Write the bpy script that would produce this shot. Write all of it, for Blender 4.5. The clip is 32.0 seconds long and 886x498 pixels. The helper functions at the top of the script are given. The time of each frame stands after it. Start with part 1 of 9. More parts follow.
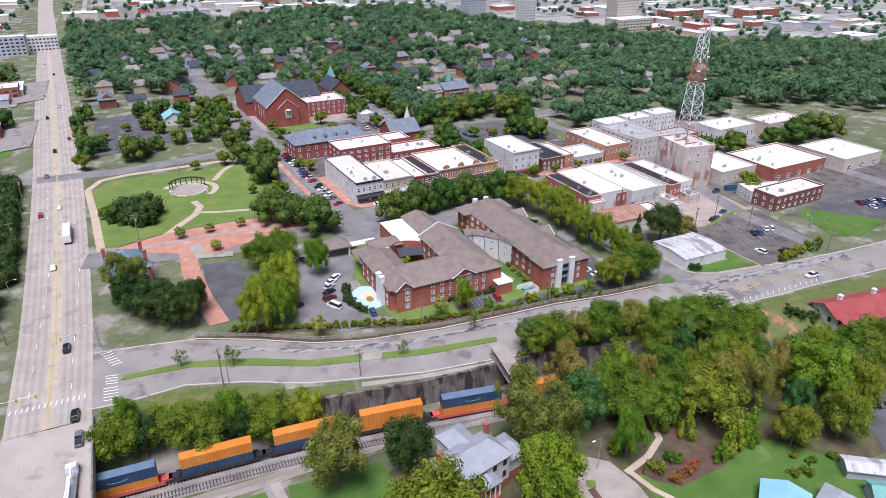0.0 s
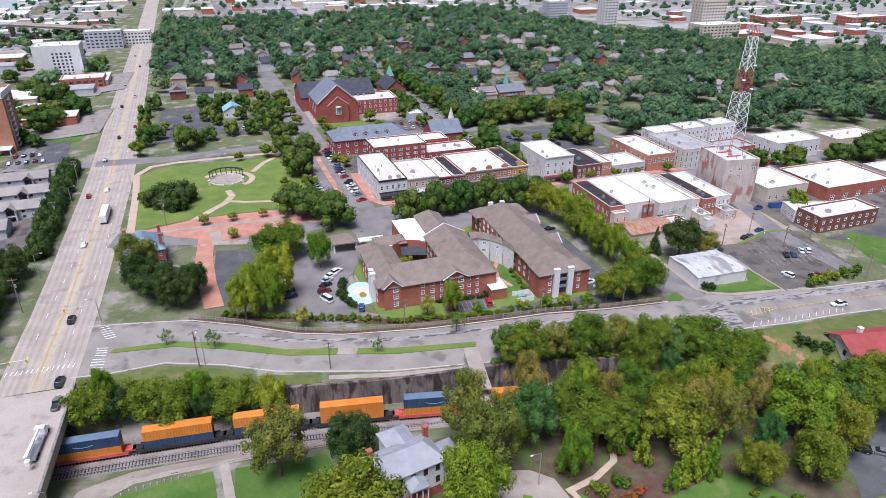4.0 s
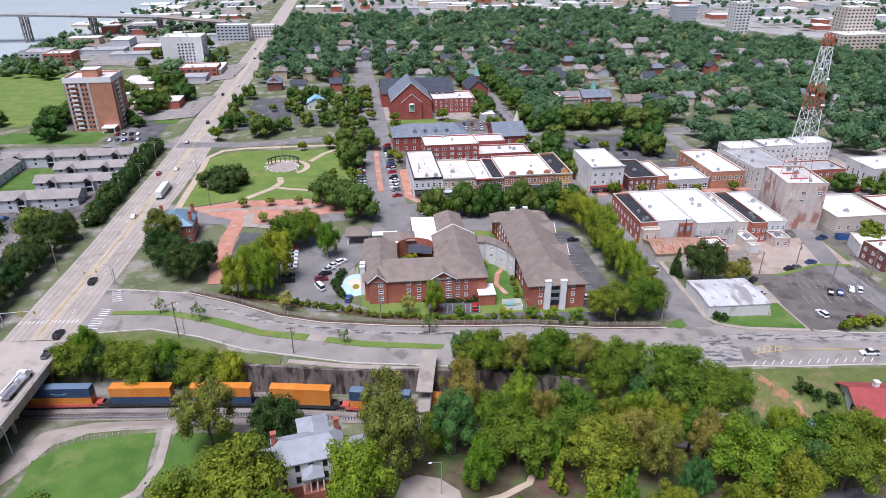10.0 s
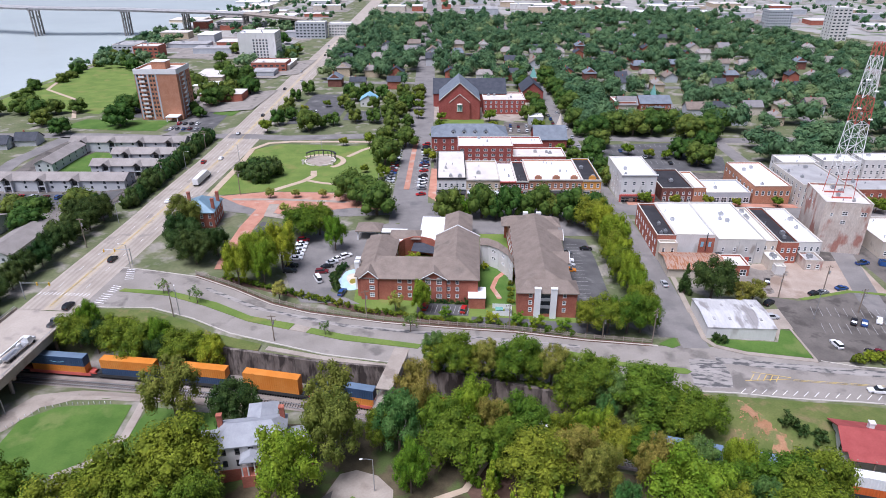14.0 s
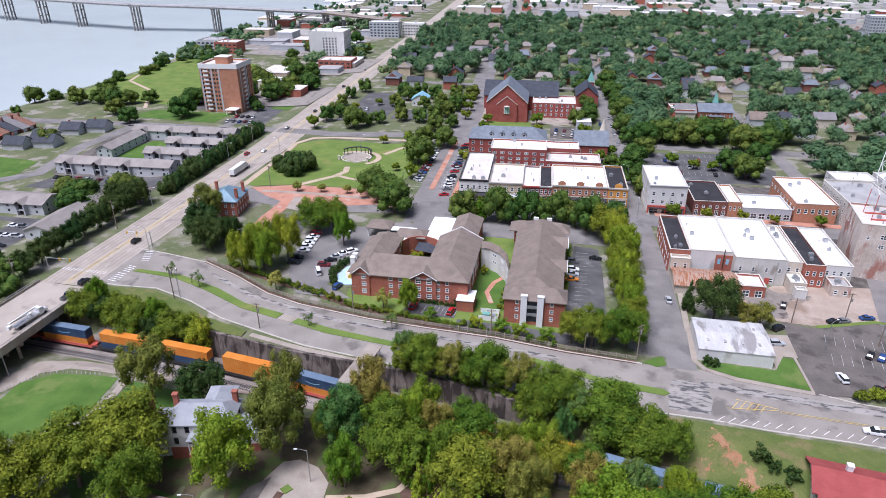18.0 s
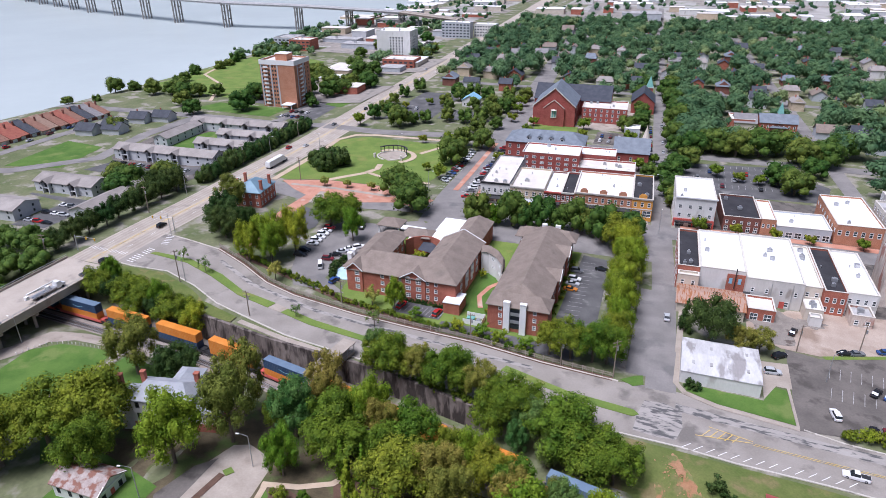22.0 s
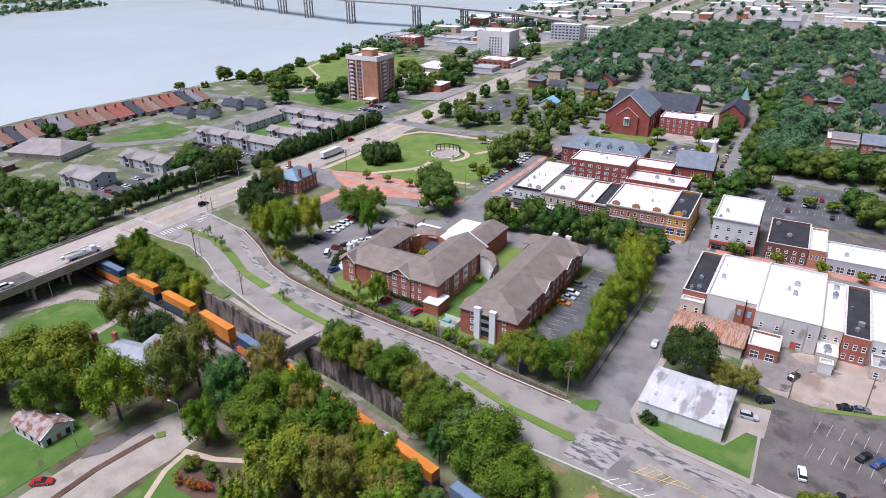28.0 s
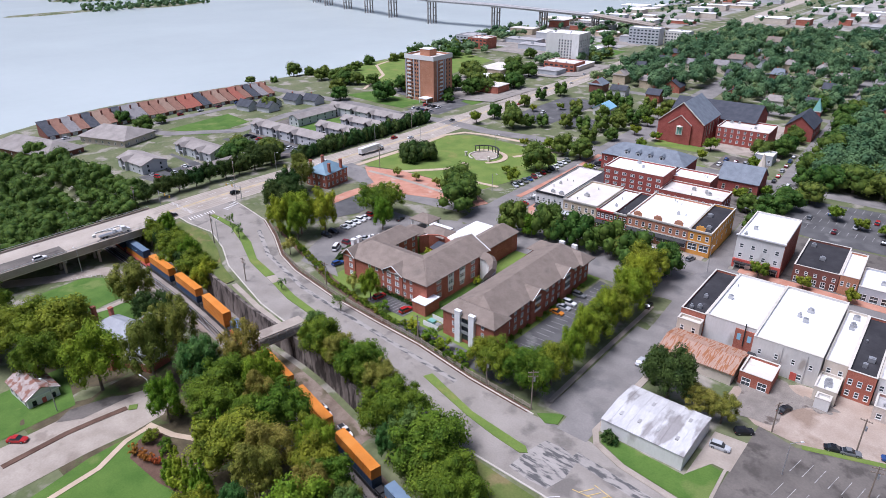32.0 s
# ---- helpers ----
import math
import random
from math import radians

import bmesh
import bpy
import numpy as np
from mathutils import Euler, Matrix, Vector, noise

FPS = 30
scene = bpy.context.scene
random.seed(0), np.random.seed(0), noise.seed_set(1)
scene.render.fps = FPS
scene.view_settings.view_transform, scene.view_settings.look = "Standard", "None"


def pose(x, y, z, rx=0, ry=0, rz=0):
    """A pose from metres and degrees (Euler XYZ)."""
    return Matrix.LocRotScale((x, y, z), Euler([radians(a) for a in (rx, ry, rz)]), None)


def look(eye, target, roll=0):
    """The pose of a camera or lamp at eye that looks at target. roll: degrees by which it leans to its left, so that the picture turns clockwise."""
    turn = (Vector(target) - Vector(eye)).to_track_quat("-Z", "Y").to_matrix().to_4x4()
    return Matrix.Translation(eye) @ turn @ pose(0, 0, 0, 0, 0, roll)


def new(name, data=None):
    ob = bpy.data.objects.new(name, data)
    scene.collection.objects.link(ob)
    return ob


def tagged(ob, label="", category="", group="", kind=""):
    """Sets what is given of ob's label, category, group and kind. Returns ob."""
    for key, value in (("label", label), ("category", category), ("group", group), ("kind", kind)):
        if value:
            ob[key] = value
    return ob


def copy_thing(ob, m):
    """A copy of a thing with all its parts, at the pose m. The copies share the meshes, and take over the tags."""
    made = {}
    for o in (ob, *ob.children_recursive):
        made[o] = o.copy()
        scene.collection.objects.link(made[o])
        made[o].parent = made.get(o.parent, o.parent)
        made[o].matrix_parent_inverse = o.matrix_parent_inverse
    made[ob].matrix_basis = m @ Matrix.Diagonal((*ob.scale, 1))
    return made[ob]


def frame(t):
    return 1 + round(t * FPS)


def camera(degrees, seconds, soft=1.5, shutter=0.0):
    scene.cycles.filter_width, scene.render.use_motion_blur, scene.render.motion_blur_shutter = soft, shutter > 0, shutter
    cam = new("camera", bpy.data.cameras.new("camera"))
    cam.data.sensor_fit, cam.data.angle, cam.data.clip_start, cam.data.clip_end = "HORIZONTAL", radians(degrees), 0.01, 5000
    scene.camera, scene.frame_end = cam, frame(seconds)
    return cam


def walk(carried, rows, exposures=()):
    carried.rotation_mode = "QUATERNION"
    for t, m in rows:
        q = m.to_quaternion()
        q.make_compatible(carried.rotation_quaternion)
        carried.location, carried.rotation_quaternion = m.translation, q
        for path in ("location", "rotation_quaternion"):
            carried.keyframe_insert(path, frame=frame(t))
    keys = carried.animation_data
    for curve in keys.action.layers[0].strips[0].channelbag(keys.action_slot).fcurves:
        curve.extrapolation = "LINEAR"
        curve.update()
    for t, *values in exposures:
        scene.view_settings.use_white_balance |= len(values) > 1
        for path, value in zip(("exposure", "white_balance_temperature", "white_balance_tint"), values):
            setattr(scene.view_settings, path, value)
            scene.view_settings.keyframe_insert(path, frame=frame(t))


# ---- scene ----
cam = camera(68.4, 32.0, soft=0.8)
METRES, EYE, TILT, LEAN, TURN = 236.46, 109.5, 0.0, 0.0, -25.4
ROWS = [
    (0.0, 0.0, 0.0, 0.0, 0.15, -26.3, -0.31),
    (0.5, 0.016, 0.0002, 0.0, 1.19, -26.28, -0.27),
    (1.0, 0.0314, 0.0009, 0.0001, 2.24, -26.3, -0.29),
    (1.5, 0.0471, 0.0019, 0.0002, 3.29, -26.3, -0.27),
    (2.0, 0.063, 0.0031, 0.0002, 4.34, -26.27, -0.24),
    (2.5, 0.0784, 0.0045, 0.0004, 5.39, -26.26, -0.25),
    (3.0, 0.094, 0.0063, 0.0002, 6.44, -26.25, -0.24),
    (3.5, 0.1096, 0.0083, 0.0001, 7.48, -26.23, -0.23),
    (5.5, 0.1711, 0.0189, -0.0001, 11.62, -26.21, -0.18),
    (6.0, 0.1863, 0.0225, -0.0002, 12.67, -26.2, -0.17),
    (6.5, 0.2017, 0.0263, -0.0004, 13.71, -26.18, -0.14),
    (7.0, 0.2165, 0.0304, -0.0005, 14.74, -26.18, -0.14),
    (7.5, 0.2315, 0.0348, -0.0007, 15.78, -26.18, -0.12),
    (8.0, 0.2465, 0.0395, -0.001, 16.82, -26.18, -0.09),
    (8.5, 0.2616, 0.0444, -0.0012, 17.87, -26.16, -0.05),
    (9.0, 0.2763, 0.0495, -0.0013, 18.89, -26.16, -0.04),
    (9.5, 0.2912, 0.0549, -0.0017, 19.94, -26.14, -0.01),
    (10.0, 0.3055, 0.0603, -0.0019, 20.97, -26.13, -0.0),
    (10.5, 0.3199, 0.0662, -0.0019, 22.01, -26.13, 0.0),
    (11.0, 0.3342, 0.0724, -0.0021, 23.04, -26.12, 0.0),
    (11.5, 0.3487, 0.0789, -0.0024, 24.08, -26.1, 0.04),
    (12.0, 0.3628, 0.0856, -0.0024, 25.11, -26.1, 0.05),
    (12.5, 0.3767, 0.0925, -0.0025, 26.14, -26.1, 0.05),
    (13.0, 0.3905, 0.0997, -0.0026, 27.17, -26.09, 0.07),
    (13.5, 0.4043, 0.107, -0.0026, 28.2, -26.09, 0.09),
    (14.0, 0.4179, 0.1146, -0.0028, 29.23, -26.08, 0.1),
    (14.5, 0.4314, 0.1225, -0.0031, 30.26, -26.06, 0.12),
    (16.5, 0.4839, 0.1564, -0.0039, 34.35, -26.01, 0.19),
    (17.0, 0.4967, 0.1654, -0.0039, 35.38, -25.99, 0.2),
    (17.5, 0.5093, 0.1747, -0.004, 36.39, -25.98, 0.23),
    (18.0, 0.5218, 0.1843, -0.0041, 37.41, -25.96, 0.26),
    (18.5, 0.5342, 0.1941, -0.0042, 38.43, -25.95, 0.29),
    (19.0, 0.5462, 0.204, -0.0041, 39.44, -25.95, 0.31),
    (19.5, 0.5582, 0.2142, -0.0041, 40.46, -25.94, 0.33),
    (20.0, 0.5699, 0.2246, -0.004, 41.48, -25.92, 0.35),
    (20.5, 0.5814, 0.2352, -0.004, 42.5, -25.9, 0.36),
    (21.0, 0.593, 0.246, -0.0041, 43.51, -25.88, 0.39),
    (21.5, 0.6039, 0.257, -0.0042, 44.53, -25.87, 0.39),
    (22.0, 0.6149, 0.2682, -0.0044, 45.55, -25.86, 0.4),
    (22.5, 0.6254, 0.2797, -0.0047, 46.56, -25.86, 0.41),
    (23.0, 0.6359, 0.2913, -0.005, 47.58, -25.84, 0.42),
    (23.5, 0.6459, 0.3032, -0.0052, 48.57, -25.83, 0.42),
    (24.0, 0.6559, 0.315, -0.0056, 49.58, -25.83, 0.41),
    (24.5, 0.6657, 0.3272, -0.006, 50.59, -25.82, 0.42),
    (25.0, 0.6753, 0.3396, -0.0064, 51.61, -25.8, 0.42),
    (25.5, 0.6847, 0.3523, -0.0067, 52.63, -25.78, 0.43),
    (27.5, 0.7192, 0.404, -0.0082, 56.79, -25.74, 0.44),
    (28.0, 0.7273, 0.4172, -0.0083, 57.82, -25.72, 0.43),
    (28.5, 0.7352, 0.4305, -0.0087, 58.86, -25.7, 0.42),
    (29.0, 0.7429, 0.4439, -0.0089, 59.89, -25.68, 0.42),
    (29.5, 0.7504, 0.4575, -0.0093, 60.95, -25.67, 0.42),
    (30.0, 0.7575, 0.4714, -0.0096, 61.99, -25.65, 0.42),
    (30.5, 0.7644, 0.4853, -0.01, 63.03, -25.64, 0.43),
    (31.0, 0.771, 0.4993, -0.0104, 64.08, -25.63, 0.43),
    (31.5, 0.7773, 0.5135, -0.0107, 65.12, -25.6, 0.44),
    (32.0, 0.7834, 0.5278, -0.011, 66.17, -25.57, 0.45),
]
walk(cam, [(t, pose(0, 0, EYE, TILT, LEAN, TURN) @ pose(METRES * x, METRES * y, METRES * z, 90 + pitch, roll, yaw)) for t, x, y, z, yaw, pitch, roll in ROWS], [(0.0, -0.05, 5680, 20), (32.0, -0.05, 5680, 20)])

# ---- world and light: a bright, thinly overcast day ----
world = bpy.data.worlds.new("overcast_sky")
scene.world = world
world.use_nodes = True
wn, wl = world.node_tree.nodes, world.node_tree.links
sky = wn.new("ShaderNodeTexSky")
sky.sky_type, sky.sun_disc = "NISHITA", False
sky.sun_elevation, sky.sun_rotation = radians(67), radians(215)
sky.air_density, sky.dust_density, sky.ozone_density = 1.0, 4.0, 1.0
cloud = wn.new("ShaderNodeHueSaturation")
cloud.inputs["Saturation"].default_value = 0.95
wl.new(sky.outputs[0], cloud.inputs["Color"])
wl.new(cloud.outputs[0], wn["Background"].inputs["Color"])
wn["Background"].inputs["Strength"].default_value = 0.078
sun = new("sun", bpy.data.lights.new("sun", "SUN"))
sun.data.energy, sun.data.angle, sun.data.color = 4.5, radians(30), (1.0, 0.985, 0.965)
sun.matrix_world = look((0, 0, 300), (33, 47, 166))
scene.view_settings.exposure = 0.0

# ---- the lie of the land ----
def sm(a, b, v):
    t = min(1.0, max(0.0, (v - a) / (b - a)))
    return t * t * (3 - 2 * t)


def rail_y(x):
    s = (x - 40) / 15
    return 129 - 0.05 * (x + 27) - 2.25 * (s if s > 30 else math.log(1 + math.exp(s)))


def wall_off(x):
    """How far the retaining wall stands north of the railway."""
    return 6.0 + 5.0 * sm(48, 100, x)


WATER = -8.0


def shore_x(y):
    return -300 - 12 * math.sin(y / 130 + 1) + 45 * sm(250, 100, y)


def town_z(x, y):
    z = 1.8 - 0.018 * min(250, max(-30, x)) - 2.2 * sm(230, 320, y)
    z += 1.2 * (1 - sm(-30, 60, x)) * (1 - sm(170, 230, y))
    z += (-2.2 - z) * sm(-48, -85, x)
    return z + (WATER - 4 - z) * sm(35, -12, x - shore_x(y))


def south_z(x, y):
    z = -3.4 + 2.9 * sm(25, 65, x) + 0.8 * sm(95, 70, y)
    return z - 1.2 * sm(5, -15, x)


def ground_z(x, y):
    v = y - rail_y(x)
    if v >= 0:
        top = town_z(x, y)
        w = sm(21, 25, x) * (1 - sm(122, 128, x))
        o = wall_off(x) - 6.0
        f = w * sm(6.3 + o, 6.7 + o, v) + (1 - w) * sm(5 + o * 0.5, 17, v)
    else:
        top = south_z(x, y)
        f = sm(-5, -13, v)
    return -6.6 + (top + 6.6) * f


# ---- mesh helpers ----
class Geo:
    """Collects vertices and faces of one mesh."""

    def __init__(self):
        self.v, self.f = [], []

    def poly(self, pts):
        n = len(self.v)
        self.v.extend(tuple(p) for p in pts)
        self.f.append(tuple(range(n, n + len(pts))))
        return self

    def box(self, x0, y0, z0, x1, y1, z1):
        n = len(self.v)
        self.v.extend([(x0, y0, z0), (x1, y0, z0), (x1, y1, z0), (x0, y1, z0), (x0, y0, z1), (x1, y0, z1), (x1, y1, z1), (x0, y1, z1)])
        self.f.extend(tuple(n + i for i in q) for q in ((3, 2, 1, 0), (4, 5, 6, 7), (0, 1, 5, 4), (1, 2, 6, 5), (2, 3, 7, 6), (3, 0, 4, 7)))
        return self

    def prism(self, pts, z0, z1, top=1.0):
        """pts: outline in plan, counter-clockwise; top: how much the upper outline shrinks."""
        n, k = len(self.v), len(pts)
        cx, cy = sum(p[0] for p in pts) / k, sum(p[1] for p in pts) / k
        self.v.extend((p[0], p[1], z0) for p in pts)
        self.v.extend((cx + (p[0] - cx) * top, cy + (p[1] - cy) * top, z1) for p in pts)
        self.f.append(tuple(n + i for i in reversed(range(k))))
        self.f.append(tuple(n + k + i for i in range(k)))
        self.f.extend((n + i, n + (i + 1) % k, n + k + (i + 1) % k, n + k + i) for i in range(k))
        return self

    def cyl(self, x, y, z0, z1, r0, r1=None, k=10):
        r1 = r0 if r1 is None else r1
        n = len(self.v)
        for z, r in ((z0, r0), (z1, r1)):
            self.v.extend((x + r * math.cos(2 * math.pi * i / k), y + r * math.sin(2 * math.pi * i / k), z) for i in range(k))
        self.f.append(tuple(n + i for i in reversed(range(k))))
        self.f.append(tuple(n + k + i for i in range(k)))
        self.f.extend((n + i, n + (i + 1) % k, n + k + (i + 1) % k, n + k + i) for i in range(k))
        return self

    def bar(self, a, b, r, k=4):
        """A thin rod from a to b."""
        a, b = Vector(a), Vector(b)
        q = (b - a).to_track_quat("Z", "Y")
        n = len(self.v)
        for c in (a, b):
            for i in range(k):
                w = 2 * math.pi * (i + 0.5) / k
                self.v.append(tuple(c + q @ Vector((r * math.cos(w), r * math.sin(w), 0))))
        self.f.append(tuple(n + i for i in reversed(range(k))))
        self.f.append(tuple(n + k + i for i in range(k)))
        self.f.extend((n + i, n + (i + 1) % k, n + k + (i + 1) % k, n + k + i) for i in range(k))
        return self

    def roof(self, x0, y0, x1, y1, z, rise, axis="x", hip0=0.0, hip1=0.0, thick=0.25):
        """A pitched roof over a rectangle: ridge along axis, hipped in by hip0 and hip1 at its ends."""
        if axis == "x":
            m = (y0 + y1) / 2
            a, b = (x0 + hip0, m, z + rise), (x1 - hip1, m, z + rise)
            c = [(x0, y0, z), (x1, y0, z), (x1, y1, z), (x0, y1, z)]
        else:
            m = (x0 + x1) / 2
            a, b = (m, y0 + hip0, z + rise), (m, y1 - hip1, z + rise)
            c = [(x1, y0, z), (x1, y1, z), (x0, y1, z), (x0, y0, z)]
        n = len(self.v)
        top = c + [a, b]
        self.v.extend(top + [(p[0], p[1], p[2] - thick) for p in top])
        f = [(0, 1, 5, 4), (2, 3, 4, 5), (0, 6, 7, 1), (2, 8, 9, 3), (6, 10, 11, 7), (8, 11, 10, 9)]
        f += [(1, 2, 5), (1, 7, 8, 2), (7, 11, 8)] if hip1 > 0.05 else [(1, 7, 11, 5), (5, 11, 8, 2)]
        f += [(3, 0, 4), (3, 9, 6, 0), (9, 10, 6)] if hip0 > 0.05 else [(0, 4, 10, 6), (4, 3, 9, 10)]
        self.f.extend(tuple(n + i for i in q) for q in f)
        return self

    def lattice(self, xs, zs, solid, y0, y1):
        """One connected frame: the solid cells of a grid in x and z, from y0 to y1."""
        n, a, b = len(self.v), len(xs), len(zs)
        for y in (y0, y1):
            self.v.extend((x, y, z) for z in zs for x in xs)
        at = lambda i, j, k: n + k * a * b + j * a + i
        ok = lambda i, j: 0 <= i < a - 1 and 0 <= j < b - 1 and solid(i, j)
        for i in range(a - 1):
            for j in range(b - 1):
                if not ok(i, j):
                    continue
                self.f.append((at(i, j, 0), at(i + 1, j, 0), at(i + 1, j + 1, 0), at(i, j + 1, 0)))
                self.f.append((at(i, j, 1), at(i, j + 1, 1), at(i + 1, j + 1, 1), at(i + 1, j, 1)))
                for di, dj, p, q in ((-1, 0, (i, j + 1), (i, j)), (1, 0, (i + 1, j), (i + 1, j + 1)), (0, -1, (i, j), (i + 1, j)), (0, 1, (i + 1, j + 1), (i, j + 1))):
                    if not ok(i + di, j + dj):
                        self.f.append((at(*p, 0), at(*p, 1), at(*q, 1), at(*q, 0)))
        return self

    def mesh(self, name, mat, smooth=False):
        me = bpy.data.meshes.new(name)
        me.from_pydata(self.v, [], self.f)
        me.materials.append(mat)
        if smooth:
            me.polygons.foreach_set("use_smooth", [True] * len(me.polygons))
        me.update()
        return me


def part(name, geo, mat, parent=None, label="", smooth=False):
    """One mesh object; under a thing or a part where parent is given."""
    ob = new(name, geo.mesh(name, mat, smooth) if isinstance(geo, Geo) else geo)
    ob.parent = parent
    return tagged(ob, label)


def thing(name, label, category, m=None, group="", kind=""):
    ob = new(name)
    ob.empty_display_size = 0.5
    if m is not None:
        ob.matrix_basis = m
    return tagged(ob, label, category, group, kind)


def clip(pts, axis, c, keep):
    out = []
    for i, p in enumerate(pts):
        q = pts[i - 1]
        a, b = (q[axis] - c) * keep, (p[axis] - c) * keep
        if (a < 0) != (b < 0):
            k = a / (a - b)
            out.append((q[0] + (p[0] - q[0]) * k, q[1] + (p[1] - q[1]) * k))
        if b >= 0:
            out.append(p)
    return out


def drape(name, outline, dz, mat, cell=8.0, skirt=0.0, label="", kind="structure", z_of=None, parent=None, geo=None):
    """A sheet over the land with this outline, dz above it; skirt: depth of its edge (a kerb)."""
    z_of = z_of or ground_z
    g = geo or Geo()
    seen = {}

    def vert(p):
        key = (round(p[0], 3), round(p[1], 3))
        if key not in seen:
            seen[key] = len(g.v)
            g.v.append((p[0], p[1], z_of(p[0], p[1]) + dz))
        return seen[key]

    xs = [p[0] for p in outline]
    for i in range(math.floor(min(xs) / cell), math.ceil(max(xs) / cell)):
        strip = clip(clip(outline, 0, i * cell, 1), 0, (i + 1) * cell, -1)
        if len(strip) < 3:
            continue
        ys = [p[1] for p in strip]
        for j in range(math.floor(min(ys) / cell), math.ceil(max(ys) / cell)):
            bit = clip(clip(strip, 1, j * cell, 1), 1, (j + 1) * cell, -1)
            ids = []
            for p in bit:
                k = vert(p)
                if k not in ids:
                    ids.append(k)
            if len(ids) > 2:
                a = sum(g.v[ids[k - 1]][0] * g.v[ids[k]][1] - g.v[ids[k]][0] * g.v[ids[k - 1]][1] for k in range(len(ids)))
                if abs(a) > 1e-4:
                    g.f.append(tuple(ids if a > 0 else reversed(ids)))
    if skirt:
        for i, p in enumerate(outline):
            q = outline[i - 1]
            n = max(1, int(math.dist(p, q) / cell))
            for k in range(n):
                a = [q[c] + (p[c] - q[c]) * k / n for c in (0, 1)]
                b = [q[c] + (p[c] - q[c]) * (k + 1) / n for c in (0, 1)]
                za, zb = z_of(*a) + dz, z_of(*b) + dz
                g.poly([(a[0], a[1], za), (a[0], a[1], za - skirt), (b[0], b[1], zb - skirt), (b[0], b[1], zb)])
    if geo is not None:
        return None
    ob = part(name, g, mat, parent)
    return tagged(ob, label, "", "", kind)


def ribbon(line, half, end=0.0):
    """An outline half a width to either side of a line of points."""
    left, right = [], []
    for i, p in enumerate(line):
        a, b = line[max(0, i - 1)], line[min(len(line) - 1, i + 1)]
        d = math.dist(a, b) or 1
        nx, ny = -(b[1] - a[1]) / d * half, (b[0] - a[0]) / d * half
        left.append((p[0] + nx, p[1] + ny))
        right.append((p[0] - nx, p[1] - ny))
    return right + left[::-1]


# ---- materials ----
def stuff(name, c1, c2, size=4.0, rough=0.85, grain=0.15, fine=0.25, bump=0.0, metal=0.0, stain=None, stain_size=9.0, stain_at=0.62, per_object=0.0, per_island=0.0, stretch=(1, 1, 1), spec=0.3):
    """A surface that wanders between two colours at one scale, with grain at a finer one, and stains."""
    m = bpy.data.materials.new(name)
    m.use_nodes = True
    n, l = m.node_tree.nodes, m.node_tree.links
    b = n["Principled BSDF"]
    b.inputs["Roughness"].default_value, b.inputs["Metallic"].default_value = rough, metal
    b.inputs["Specular IOR Level"].default_value = spec
    co = n.new("ShaderNodeTexCoord")
    mp = n.new("ShaderNodeMapping")
    mp.inputs["Scale"].default_value = stretch
    l.new(co.outputs["Object"], mp.inputs["Vector"])

    def noise_at(scale, detail=4.0):
        t = n.new("ShaderNodeTexNoise")
        t.inputs["Scale"].default_value, t.inputs["Detail"].default_value = scale, detail
        l.new(mp.outputs[0], t.inputs["Vector"])
        return t.outputs["Fac"]

    def ramp(src, a, z):
        r = n.new("ShaderNodeMapRange")
        r.inputs["From Min"].default_value, r.inputs["From Max"].default_value = a, z
        l.new(src, r.inputs["Value"])
        return r.outputs[0]

    def mix(f, a, z):
        x = n.new("ShaderNodeMix")
        x.data_type = "RGBA"
        for s, val in ((x.inputs[0], f), (x.inputs[6], a), (x.inputs[7], z)):
            if hasattr(val, "is_linked"):
                l.new(val, s)
            else:
                s.default_value = (*val, 1) if isinstance(val, tuple) else val
        return x.outputs[2]

    col = mix(ramp(noise_at(1 / size), 0.32, 0.68), c1, c2)
    if stain:
        col = mix(ramp(noise_at(1 / stain_size, 6.0), stain_at, stain_at + 0.1), col, stain)
    hs = n.new("ShaderNodeHueSaturation")
    l.new(col, hs.inputs["Color"])
    val = n.new("ShaderNodeMath")
    val.operation = "MULTIPLY_ADD"
    l.new(noise_at(1 / fine, 3.0), val.inputs[0])
    val.inputs[1].default_value, val.inputs[2].default_value = 2 * grain, 1 - grain
    out = val.outputs[0]
    for amount, node, socket in ((per_object, "ShaderNodeObjectInfo", "Random"), (per_island, "ShaderNodeNewGeometry", "Random Per Island")):
        if amount:
            s = n.new(node)
            a = n.new("ShaderNodeMath")
            a.operation = "MULTIPLY_ADD"
            l.new(s.outputs[socket], a.inputs[0])
            a.inputs[1].default_value, a.inputs[2].default_value = 2 * amount, 1 - amount
            p = n.new("ShaderNodeMath")
            p.operation = "MULTIPLY"
            l.new(out, p.inputs[0]), l.new(a.outputs[0], p.inputs[1])
            out = p.outputs[0]
    l.new(out, hs.inputs["Value"])
    l.new(hs.outputs[0], b.inputs["Base Color"])
    if bump:
        bp = n.new("ShaderNodeBump")
        bp.inputs["Strength"].default_value, bp.inputs["Distance"].default_value = bump, fine * 0.3
        l.new(noise_at(1 / fine, 3.0), bp.inputs["Height"])
        l.new(bp.outputs[0], b.inputs["Normal"])
    return m


